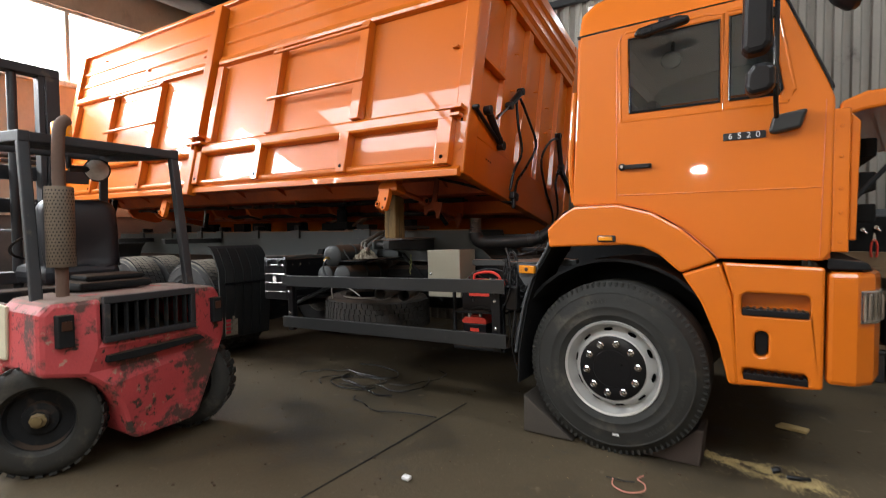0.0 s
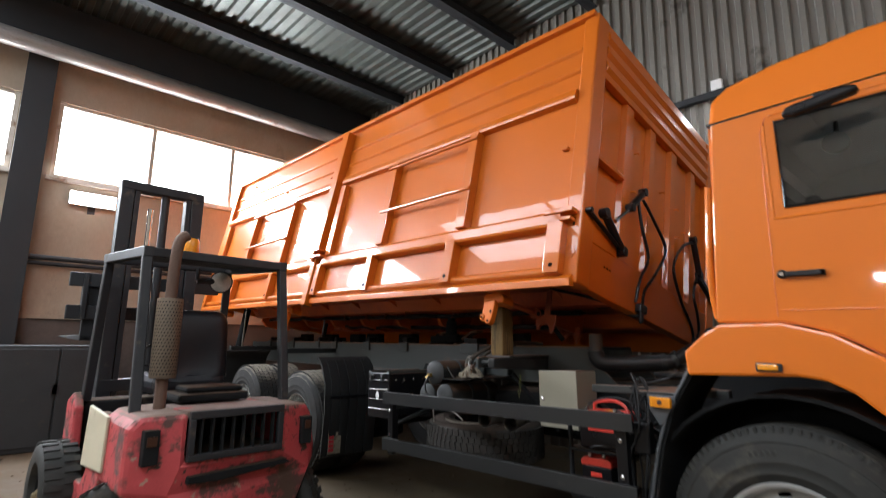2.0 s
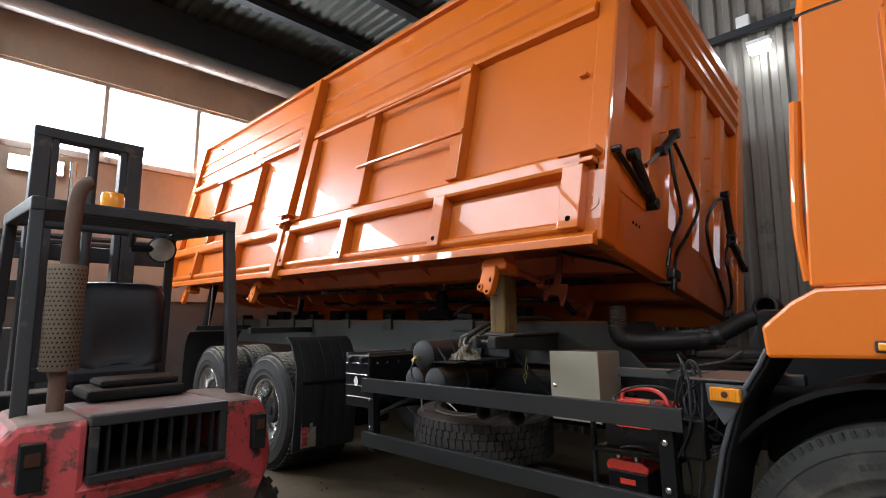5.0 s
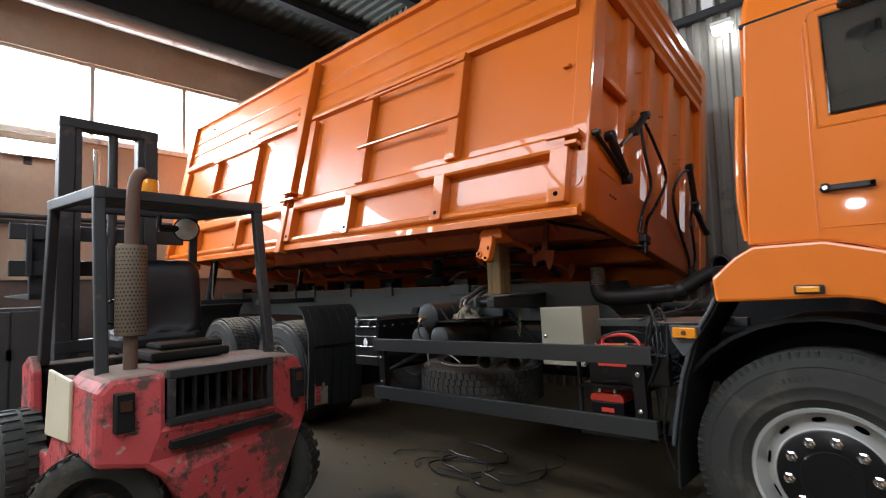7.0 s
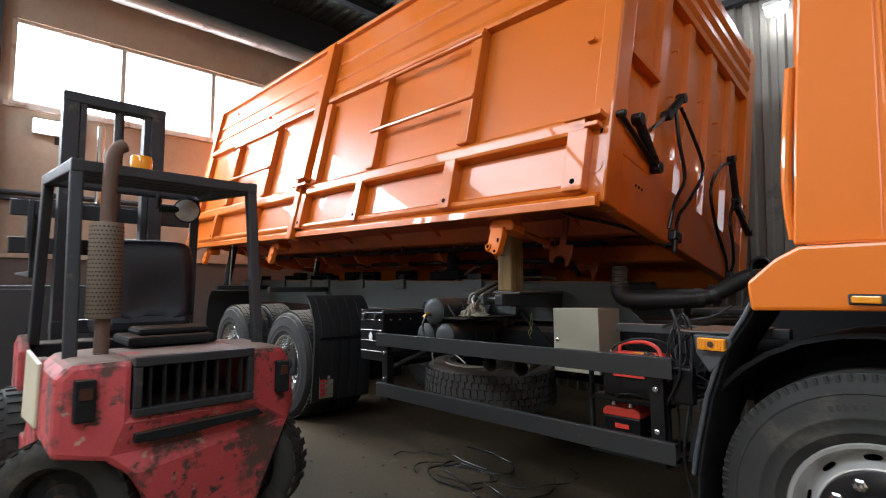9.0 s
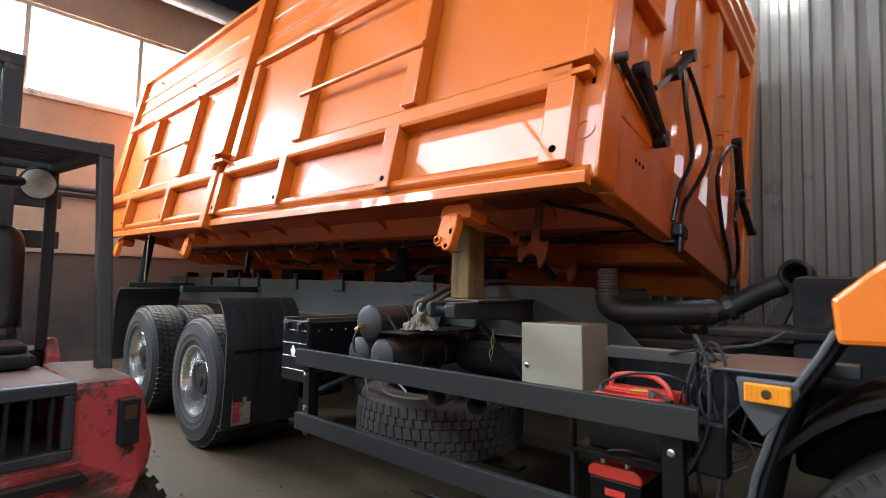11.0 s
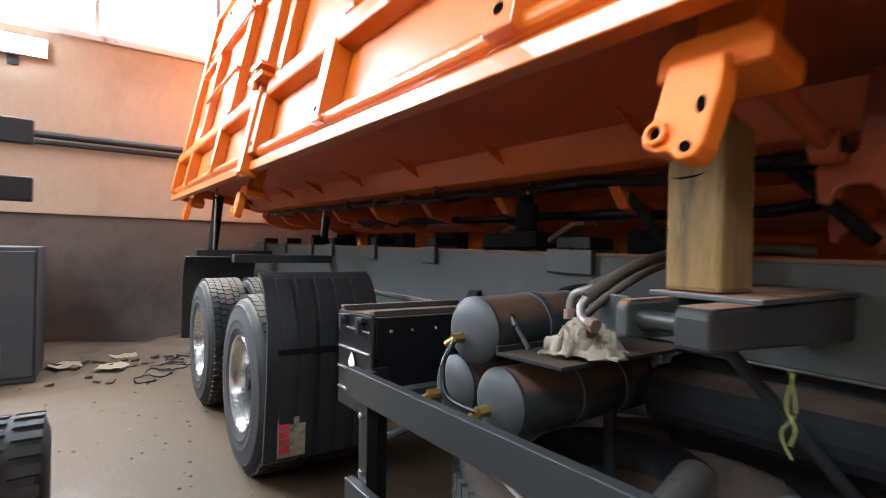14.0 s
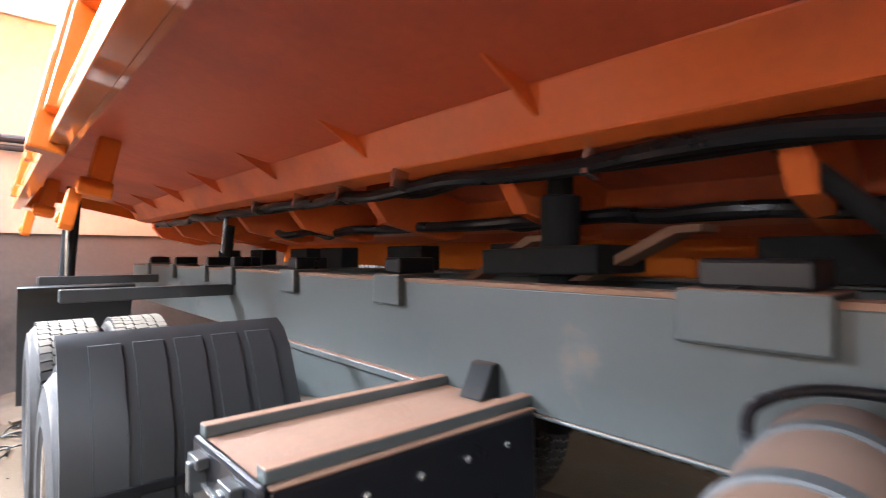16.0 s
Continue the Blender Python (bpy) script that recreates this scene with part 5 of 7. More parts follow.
# overhead guard
def post(a, b, w=0.05, d=0.06):
    bm = B()
    m, h = along(a, b)
    box(bm, -d / 2, d / 2, -w / 2, w / 2, 0, h, m)
    return bm


ROOFZ = 1.975


def raked(bm):
    """The guard's roof rises a little towards the mast."""
    for v in bm.verts:
        v.co.z += 0.055 * (-0.46 - v.co.x)
    return bm


for y in (-0.47, 0.47):
    fpart("guard_post", post((-0.35, y, 1.02), (-0.49, y * 0.98, ROOFZ)), FORKGREY, 0.008)
    fpart("guard_post", post((-1.60, y * 1.02, 0.98), (-1.50, y * 0.98, ROOFZ + 0.057)), FORKGREY, 0.008)
    bm = B()
    box(bm, -1.56, -0.46, y * 0.98 - 0.03, y * 0.98 + 0.03, ROOFZ - 0.01, ROOFZ + 0.06)
    fpart("guard_rail", raked(bm), FORKGREY, 0.008)
for x in (-1.53, -0.49):
    bm = B()
    box(bm, x - 0.03, x + 0.03, -0.44, 0.44, ROOFZ - 0.005, ROOFZ + 0.055)
    fpart("guard_cross_bar", raked(bm), FORKGREY, 0.008)
for i in range(6):
    x = -1.37 + 0.155 * i
    bm = B()
    box(bm, x - 0.068, x + 0.068, -0.44, 0.44, ROOFZ + 0.035, ROOFZ + 0.05)
    fpart("guard_slat", raked(bm), FORKGREY, 0.004)
# exhaust
bm = B()
rod(bm, (-0.33, -0.345, 1.03), (-0.33, -0.345, 1.24), 0.034, 16)
fpart("exhaust_stub", bm, RUSTPIPE, 0)
bm = B()
tube(bm, [(-0.33, -0.345, 1.70), (-0.33, -0.343, 1.90), (-0.33, -0.335, 2.03), (-0.333, -0.317, 2.085), (-0.338, -0.285, 2.11)], 0.034, 14)
fpart("exhaust_pipe", bm, RUSTPIPE, 0, "rusty exhaust stack", smooth=True)
bm = B()
lathe(bm, [(0.072, 0), (0.075, 0.01), (0.075, 0.47), (0.072, 0.48)], pose(-0.33, -0.345, 1.22), 32)
guard = fpart("heat_shield", bm, GALV, 0, "perforated sheet heat shield", smooth=True)
bm = B()
for j in range(22):
    for i in range(26):
        a = 2 * math.pi * (i + 0.5 * (j % 2)) / 26
        p = Vector((-0.33 + 0.0757 * math.cos(a), -0.345 + 0.0757 * math.sin(a), 1.245 + 0.0205 * j))
        q = Vector((math.cos(a), math.sin(a), 0)).to_track_quat("Z", "Y").to_matrix().to_4x4()
        vs = [bm.verts.new(p + q @ Vector((0.0045 * math.cos(k * math.pi / 3), 0.0045 * math.sin(k * math.pi / 3), 0))) for k in range(6)]
        bm.faces.new(vs)
tagged(part("perforation", bm, DARK, guard), kind="stuff")
# seat
def puff(bm, at, sx, sy, sz, e1, e2, n=28, k=16):
    """A superellipsoid."""
    def sp(v, e):
        return math.copysign(abs(v) ** e, v)
    rings = []
    for i in range(1, k):
        a = -math.pi / 2 + math.pi * i / k
        rings.append([bm.verts.new((at[0] + sx * sp(math.cos(a), e1) * sp(math.cos(2 * math.pi * j / n), e2), at[1] + sy * sp(math.cos(a), e1) * sp(math.sin(2 * math.pi * j / n), e2), at[2] + sz * sp(math.sin(a), e1))) for j in range(n)])
    for a, b in zip(rings, rings[1:]):
        for j in range(n):
            bm.faces.new((a[j], a[(j + 1) % n], b[(j + 1) % n], b[j]))
    bm.faces.new(rings[0][::-1])
    bm.faces.new(rings[-1])
    return bm


bm = puff(B(), (-0.98, 0.03, 1.40), 0.11, 0.245, 0.265, 0.32, 0.42)
for v in bm.verts:
    dy, dz = (v.co.y - 0.03) / 0.17, (v.co.z - 1.27) / 0.10
    if v.co.x > -0.96:
        v.co.x -= 0.055 * max(0, 1 - dy * dy - dz * dz) ** 0.5
        v.co.x -= 0.10 * (v.co.z - 1.40)
seat = fpart("seat_back", bm, SEATVINYL, 0, "smooth dark vinyl seat back", smooth=True)
bm = B()
tube(bm, [(-0.985 - 0.10 * z, 0.03 + 0.236 * y, 1.40 + 0.25 * z) for y, z in ((-1, -0.9), (-1, 0), (-0.98, 0.7), (-0.8, 0.97), (0, 1.02), (0.8, 0.97), (0.98, 0.7), (1, 0), (1, -0.9))], 0.008, 8)
fpart("piping", bm, BLACK, 0, parent=seat)
bm = B()
box(bm, -1.35, -0.85, -0.24, 0.26, 1.06, 1.20)
fpart("seat_cushion", bm, SEATVINYL, 0.05)
bm = B()
box(bm, -0.80, -0.45, -0.20, 0.26, 1.045, 1.10)
box(bm, -0.74, -0.50, -0.14, 0.24, 1.10, 1.14)
fpart("air_cleaner", bm, DARK, 0.03)
LAMPAT = pose(-1.46, 0.39, 1.945, 0, 98, -24) @ Matrix.Scale(0.95, 4)
bm = B()
lathe(bm, [(0.03, -0.085), (0.07, -0.06), (0.098, -0.015), (0.102, 0.006), (0.094, 0.010), (0.088, -0.004), (0.05, -0.03)], LAMPAT, 32)
lamp = fpart("work_lamp", bm, FORKGREY, 0, "round glass work lamp under the guard", smooth=True)
bm = B()
lathe(bm, [(0.092, 0.0), (0.088, 0.012), (0.06, 0.024), (0.02, 0.030)], LAMPAT, 32)
fpart("lens", bm, LAMPGLASS, 0, "pale dusty lamp glass", smooth=True, parent=lamp)
bm = B()
rod(bm, (-1.48, 0.385, 1.95), (-1.50, 0.20, 1.945), 0.028, 10)
rod(bm, (-1.50, 0.20, 1.945), (-1.50, 0.20, 2.05), 0.02, 10)
fpart("lamp_arm", bm, FORKGREY, 0)
bm = B()
lathe(bm, [(0.17, -0.012), (0.182, 0), (0.17, 0.012), (0.158, 0)], pose(-1.52, -0.02, 1.32, 0, -35, 0), 28, True)
rod(bm, (-1.52, -0.02, 1.32), (-1.68, -0.02, 1.0), 0.02)
fpart("steering_wheel", bm, BLACK, 0)
# amber beacon on the roof
bm = B()
lathe(bm, [(0.070, 0.0), (0.072, 0.03), (0.062, 0.034)], pose(-1.007, -0.044, 2.055), 28)
bc = fpart("beacon", bm, BLACK, 0, "amber beacon on the guard roof", smooth=True)
bm = B()
lathe(bm, [(0.060, 0.030), (0.064, 0.05), (0.064, 0.135), (0.056, 0.155), (0.02, 0.160)], pose(-1.007, -0.044, 2.055), 28)
fpart("dome", bm, AMBER, 0, "amber plastic dome", smooth=True, parent=bc)
# mast
MX = -2.07
for y in (-0.287, 0.314):
    bm = B()
    box(bm, MX - 0.06, MX + 0.06, y - 0.052, y + 0.052, 0.10, 2.82)
    fpart("mast_channel", bm, FORKGREY, 0.006)
    bm = B()
    yy = y + (0.08 if y < 0 else -0.08)
    box(bm, MX - 0.05, MX + 0.05, yy - 0.022, yy + 0.022, 0.10, 2.78)
    fpart("inner_channel", bm, FORKGREY, 0.005)
for z0, z1 in ((2.77, 2.85), (1.0, 1.1)):
    bm = B()
    box(bm, MX - 0.063, MX + 0.063, -0.342, 0.369, z0, z1)
    fpart("mast_cross_bar", bm, FORKGREY, 0.008)
bm = B()
rod(bm, (MX, 0.04, 0.2), (MX, 0.04, 2.78), 0.036, 16)
fpart("lift_cylinder", bm, FORKGREY, 0, smooth=True)
bm = B()
rod(bm, (MX + 0.03, -0.085, 2.0), (MX + 0.03, -0.085, 2.62), 0.024, 16)
fpart("chrome_rod", bm, CHROME, 0, "bright chrome piston rod", smooth=True)
bm = B()
box(bm, MX - 0.12, MX - 0.08, -0.60, 0.64, 1.88, 2.0)
box(bm, MX - 0.12, MX - 0.08, -0.60, 0.64, 1.60, 1.72)
box(bm, MX - 0.14, MX - 0.06, -0.50, -0.46, 1.6, 2.0)
fpart("fork_carriage", bm, FORKGREY, 0.008)
for y in (-0.42, 0.30):
    bm = B()
    box(bm, MX - 0.17, MX - 0.125, y - 0.05, y + 0.05, 1.42, 2.0)
    prism(bm, [(MX - 0.125, 1.42), (MX - 1.15, 1.445), (MX - 1.15, 1.46), (MX - 0.125, 1.47)], "y", y - 0.05, y + 0.05)
    fpart("fork_tine", bm, FORKGREY, 0.006)


def fork_wheel(x, y, r, w, turn, out):
    e = new("wheel")
    e.empty_display_size = 0.1
    e.parent = fork
    e.matrix_basis = pose(x, y, r, 0, 0, turn) @ pose(0, 0, 0, 90 if out < 0 else -90, 0, 0)
    bm = B()
    lathe(bm, [(r * 0.56, w * 0.30), (r * 0.62, w * 0.46), (r * 0.80, w * 0.50), (r * 0.93, w * 0.44), (r * 0.985, w * 0.33), (r * 0.985, -w * 0.33), (r * 0.93, -w * 0.44), (r * 0.8, -w * 0.5), (r * 0.62, -w * 0.46), (r * 0.56, -w * 0.30)], None, 40, True)
    ty = part("tyre", bm, RUBBER, e, "dusty black forklift tyre", smooth=True)
    bm = B()
    for i in range(30):
        for s in (-1, 1):
            box(bm, r * 0.97, r * 1.012, -0.020, 0.020, s * w * 0.04, s * w * 0.42, pose(0, 0, 0, 0, 0, 12 * i + 6 * (s > 0)))
    tagged(part("tread", bm, RUBBER, ty), kind="stuff")
    bm = B()
    lathe(bm, [(r * 0.57, -w * 0.4), (r * 0.58, w * 0.30), (r * 0.54, w * 0.28), (r * 0.50, w * 0.10), (r * 0.30, w * 0.06), (r * 0.28, w * 0.16), (r * 0.17, w * 0.20), (r * 0.16, w * 0.32), (0.01, w * 0.34)], None, 32)
    part("rim", bm, DARK, e, smooth=True)
    bm = B()
    lathe(bm, [(0.045, w * 0.33), (0.045, w * 0.37), (0.03, w * 0.40), (0.028, w * 0.46), (0.01, w * 0.47)], None, 8)
    part("hub_nut", bm, GREASE, e, "greasy brass-coloured hub nut")


fork_wheel(-0.38, -0.45, 0.33, 0.21, 52, -1)
fork_wheel(-0.36, 0.44, 0.33, 0.21, 40, 1)
fork_wheel(-1.55, -0.62, 0.36, 0.24, 0, -1)
fork_wheel(-1.55, 0.62, 0.36, 0.24, 0, 1)

# ---- fittings on the chassis ----
WORLD = pose(0, 0, 0)


def tpart(name, bm, material, label="", bevel=0.004, m=CH, smooth=False, parent=None):
    return part(name, bm, material, parent or truck, label, bevel=bevel, m=None if parent else m, smooth=smooth)


# grey control cabinet
cb = tpart("control_box", box(B(), -1.638, -1.332, 0.398, 0.66, 0.845, 1.233), BOXGREY, "light grey sheet-metal control cabinet", 0.006)
bm = B()
box(bm, -1.652, -1.322, 0.376, 0.396, 0.835, 1.240)
d = tpart("door", bm, BOXGREY, bevel=0.006, parent=cb)
bm = B()
lathe(bm, [(0.013, 0), (0.013, 0.008), (0.006, 0.011)], pose(-1.615, 0.376, 1.035, 90, 0, 0), 14)
part("lock", bm, CHROME, d)
bm = B()
box(bm, -1.636, -1.334, 0.400, 0.658, 1.2335, 1.2355)
part("top_dust", bm, RUST, cb, "brown dust on top of the cabinet")
bm = B()
box(bm, -1.60, -1.38, 0.66, 0.80, 0.90, 0.96)
tpart("cabinet_bracket", bm, RAILGREY)

# starter batteries in their frame
STICKERYELLOW = mat("yellow_sticker", (0.65, 0.42, 0.04), 0.5, var=0.15, bump=0.02)
bf = tpart("battery_tray", box(B(), -1.27, -0.82, 0.16, 0.60, 0.46, 0.485), DARK, "black steel battery tray")
for x in (-1.27, -0.84):
    bm = B()
    box(bm, x, x + 0.02, 0.16, 0.19, 0.485, 0.92)
    tpart("tray_post", bm, DARK, parent=bf)
bm = B()
box(bm, -1.27, -0.82, 0.16, 0.60, 0.745, 0.765)
tpart("tray_shelf", bm, DARK, parent=bf)
for z, xe in ((0.487, -1.0), (0.767, -0.90)):
    bt = tpart("battery", box(B(), -1.21, xe, 0.21, 0.46, z, z + 0.17), BLACK, "black battery with a red lid", 0.008)
    bm = B()
    prism(bm, [(-1.215, z + 0.17), (-1.215, z + 0.20), (-1.19, z + 0.222), (xe - 0.02, z + 0.222), (xe + 0.005, z + 0.20), (xe + 0.005, z + 0.17)], "y", 0.205, 0.465)
    lid = tpart("lid", bm, BATTRED, "red battery lid", 0.008, parent=bt)
    bm = B()
    for k in range(3):
        y = 0.255 + 0.06 * k
        box(bm, -1.18, xe - 0.03, y, y + 0.03, z + 0.2225, z + 0.230)
    tpart("lid_rib", bm, BATTRED, parent=lid, bevel=0.003)
    if z > 0.7:
        bm = B()
        tube(bm, [(-1.17, 0.34, z + 0.22), (-1.15, 0.34, z + 0.275), (-1.02, 0.34, z + 0.29), (-0.94, 0.33, z + 0.26), (-0.91, 0.32, z + 0.20)], 0.011)
        tpart("carry_handle", bm, BATTRED, parent=bt, bevel=0)
        bm = B()
        box(bm, -1.07, -1.00, 0.29, 0.34, z + 0.2305, z + 0.232)
        tpart("sticker", bm, STICKERYELLOW, "yellow warning sticker", 0, parent=lid)
    for x in (-1.16, xe - 0.06):
        bm = B()
        lathe(bm, [(0.014, 0), (0.012, 0.03)], pose(x, 0.235, z + 0.222), 10)
        tpart("terminal", bm, SILVER, parent=bt, bevel=0)
    bm = B()
    box(bm, -1.14, xe - 0.06, 0.200, 0.2048, z + 0.11, z + 0.135)
    tpart("label_strip", bm, BATTRED, parent=bt, bevel=0)
for pts in ([(-1.16, 0.235, 1.01), (-1.10, 0.18, 1.05), (-0.98, 0.16, 1.09), (-0.86, 0.2, 1.08), (-0.78, 0.3, 1.0)],
            [(-0.95, 0.235, 1.01), (-0.88, 0.18, 1.0), (-0.80, 0.15, 0.9), (-0.78, 0.18, 0.7), (-0.80, 0.2, 0.5)],
            [(-1.16, 0.235, 0.73), (-1.10, 0.17, 0.78), (-1.0, 0.15, 0.80), (-0.93, 0.2, 0.77)],
            [(-0.74, 0.10, 1.16), (-0.70, 0.08, 1.23), (-0.66, 0.08, 1.16), (-0.67, 0.07, 0.9), (-0.72, 0.08, 0.6)],
            [(-0.78, 0.2, 1.2), (-0.74, 0.06, 1.25), (-0.70, 0.04, 1.15), (-0.71, 0.04, 0.95), (-0.78, 0.05, 0.8)],
            [(-1.0, 0.5, 1.13), (-0.8, 0.3, 1.18), (-0.6, 0.2, 1.22), (-0.5, 0.15, 1.27)],
            [(-0.72, 0.12, 0.95), (-0.69, 0.10, 0.75), (-0.73, 0.10, 0.55), (-0.70, 0.12, 0.35)]):
    bm = B()
    tube(bm, pts, 0.006)
    tpart("cable", bm, CABLEGREY, bevel=0)
for k in range(7):
    q = random.Random(40 + k)
    pts = [(-0.80 + q.uniform(-0.1, 0.1), 0.22 + q.uniform(-0.05, 0.1), 0.92)]
    for i in range(5):
        pts.append((-0.76 + 0.05 * i * q.uniform(-0.6, 1.2), 0.16 + q.uniform(-0.07, 0.12), 1.02 + 0.20 * math.sin(0.75 * (i + 1) + 0.3 * k) * q.uniform(0.6, 1.1)))
    bm = B()
    tube(bm, pts, q.uniform(0.003, 0.005))
    tpart("cable", bm, CABLEGREY, bevel=0)
bm = B()
box(bm, -0.76, -0.66, 0.06, 0.13, 0.80, 0.98)
tpart("junction_box", bm, BLACK, bevel=0.015)
bm = B()
box(bm, -1.25, -0.35, 0.46, 0.52, 1.10, 1.15)
box(bm, -0.72, -0.42, 0.05, 0.52, 1.145, 1.155)
tpart("arch_bracket", bm, FRAMEGREY)

# air intake duct
bm = B()
prof = []
for i in range(9):
    prof += [(0.044, 0.0155 * i), (0.054, 0.0155 * i + 0.004), (0.054, 0.0155 * i + 0.009), (0.044, 0.0155 * i + 0.013)]
lathe(bm, prof, pose(-1.419, 0.765, 1.395), 24)
tpart("intake_bellows", bm, FRAMEGREY, "ribbed grey rubber intake bellows", 0, WORLD, True)
bm = B()
tube(bm, [(-1.419, 0.765, 1.40), (-1.417, 0.767, 1.365), (-1.395, 0.780, 1.325), (-1.340, 0.815, 1.308), (-1.24, 0.882, 1.309), (-1.12, 0.958, 1.315), (-1.005, 1.037, 1.323)], 0.062, 22)
tpart("intake_pipe", bm, MUDPLASTIC, "black intake pipe", 0, WORLD, True)
bm = B()
tube(bm, [(-1.01, 1.035, 1.323), (-0.95, 1.075, 1.34), (-0.87, 1.09, 1.385), (-0.78, 1.09, 1.44), (-0.70, 1.09, 1.475)], 0.052, 22)
tpart("intake_elbow", bm, MUDPLASTIC, "grey plastic intake elbow", 0, WORLD, True)
for a, b in (((-1.03, 1.02, 1.320), (-0.995, 1.043, 1.325)), ((-0.945, 1.077, 1.342), (-0.915, 1.084, 1.358))):
    bm = B()
    rod(bm, a, b, 0.066, 24)
    tpart("hose_clamp", bm, RAILGREY, "", 0, WORLD)
bm = B()
lathe(bm, [(0.046, 0.04), (0.048, 0.0), (0.056, -0.006), (0.068, 0.0), (0.068, 0.05), (0.06, 0.10), (0.05, 0.12), (0.046, 0.10)], pose(-0.65, 1.02, 1.52, -98, 0, -8), 28, True)
mouth = tpart("intake_mouth", bm, MUDPLASTIC, "open grey pipe mouth", 0, WORLD, True)
bm = B()
lathe(bm, [(0.047, 0.055), (0.047, 0.06)], pose(-0.65, 1.02, 1.52, -98, 0, -8), 28)
tpart("mouth_inside", bm, HOLE, parent=mouth, bevel=0)
bm = B()
prism(bm, [(-0.80, 1.24), (-0.72, 1.24), (-0.63, 1.46), (-0.67, 1.48)], "y", 1.08, 1.13)
tpart("mouth_stand", bm, MUDPLASTIC, "", 0.006, WORLD)
bm = B()
box(bm, -0.86, -0.45, 0.60, 1.2, 1.21, 1.24)
tpart("intake_stand", bm, DARK, bevel=0.01)

# spare wheel under the frame with loose pipe ends on it
PIPESTEEL = mat("worn_pipe_steel", (0.16, 0.15, 0.13), 0.32, metal=0.7, var=0.3, scale=9, bump=0.1, dirt=(0.05, 0.04, 0.03), dirt_amount=0.4, dirt_scale=8)
sw = new("spare_wheel")
sw.parent = truck
sw.matrix_basis = pose(-2.42, 0.575, 0.775) @ Matrix.Scale(0.92, 4)
sw["label"] = "worn spare wheel lying flat under the frame"
bm = wheel_mesh_tyre(True)
ty = part("tyre", bm, DUSTYTYRE, sw, "worn muddy tyre", smooth=True)
tagged(part("tread", tread_mesh(True), SPARETREAD, ty), kind="stuff")
bm = B()
lathe(bm, [(0.300, -0.30), (0.306, 0.012), (0.29, 0.02), (0.28, -0.03), (0.26, -0.12), (0.19, -0.16), (0.13, -0.16), (0.125, -0.2)], None, 40)
part("rim", bm, DARK, sw, smooth=True)
bm = B()
box(bm, -2.95, -1.80, 0.53, 0.63, 0.435, 0.458)
rod(bm, (-2.42, 0.575, 0.44), (-2.42, 0.575, 1.0), 0.02)
tpart("spare_carrier", bm, DARK)
for p0, p1, r in (((-1.972, 0.10, 0.875), (-2.09, 0.48, 0.87), 0.050), ((-1.713, 0.10, 0.872), (-1.86, 0.46, 0.875), 0.050)):
    bm = B()
    m_, h_ = along(p0, p1)
    lathe(bm, [(r - 0.006, 0.02), (r, 0.0), (r + 0.004, 0.01), (r + 0.004, 0.03), (r, 0.035), (r, h_), (r * 0.5, h_), (r - 0.006, h_ - 0.02)], m_, 28, True)
    tpart("pipe_end", bm, PIPESTEEL, "open steel pipe end", 0, smooth=True)
for pts in ([(-2.60, 0.16, 0.80), (-2.60, 0.15, 0.90), (-2.54, 0.16, 0.925), (-2.40, 0.18, 0.90), (-2.28, 0.18, 0.84)],
            [(-2.44, 0.14, 0.835), (-2.30, 0.10, 0.83), (-2.15, 0.13, 0.83), (-2.05, 0.24, 0.835)]):
    bm = B()
    tube(bm, pts, 0.006)
    tpart("loose_wire", bm, LIGHTWIRE, bevel=0)
# gearbox and shafts in the shade
bm = B()
box(bm, -1.6, -0.6, 0.9, 1.4, 0.7, 1.15)
rod(bm, (-4.77, 1.15, 0.62), (-1.6, 1.15, 0.9), 0.06, 14)
tpart("gearbox", bm, DARK, bevel=0.03)
for x in (-4.75, -6.29):
    bm = B()
    rod(bm, (x, 0.2, 0.545), (x, 2.1, 0.545), 0.10, 16)
    box(bm, x - 0.22, x + 0.22, 0.92, 1.38, 0.36, 0.76)
    tpart("axle", bm, DARK, bevel=0.04)
    bm = B()
    prism(bm, [(x - 0.7, 0.98), (x, 0.86), (x + 0.7, 0.98), (x + 0.7, 1.04), (x, 0.96), (x - 0.7, 1.04)], "y", 0.70, 0.78)
    tpart("leaf_spring", bm, DARK, bevel=0.006)
bm = B()
box(bm, -2.4, -1.75, 0.85, 1.4, 0.75, 1.10)
rod(bm, (-2.4, 0.80, 0.98), (-1.7, 0.80, 0.98), 0.10, 18)
tpart("silencer", bm, DARK, bevel=0.03)
# hidden block, sized like a fuel tank, keeps far-side light off the floor
bm = B()
box(bm, -2.9, -1.1, 1.75, 2.35, 0.50, 1.12)
tpart("far_light_block", bm, DARK, "unseen tank-like block added on the far side to stop light", 0.06)
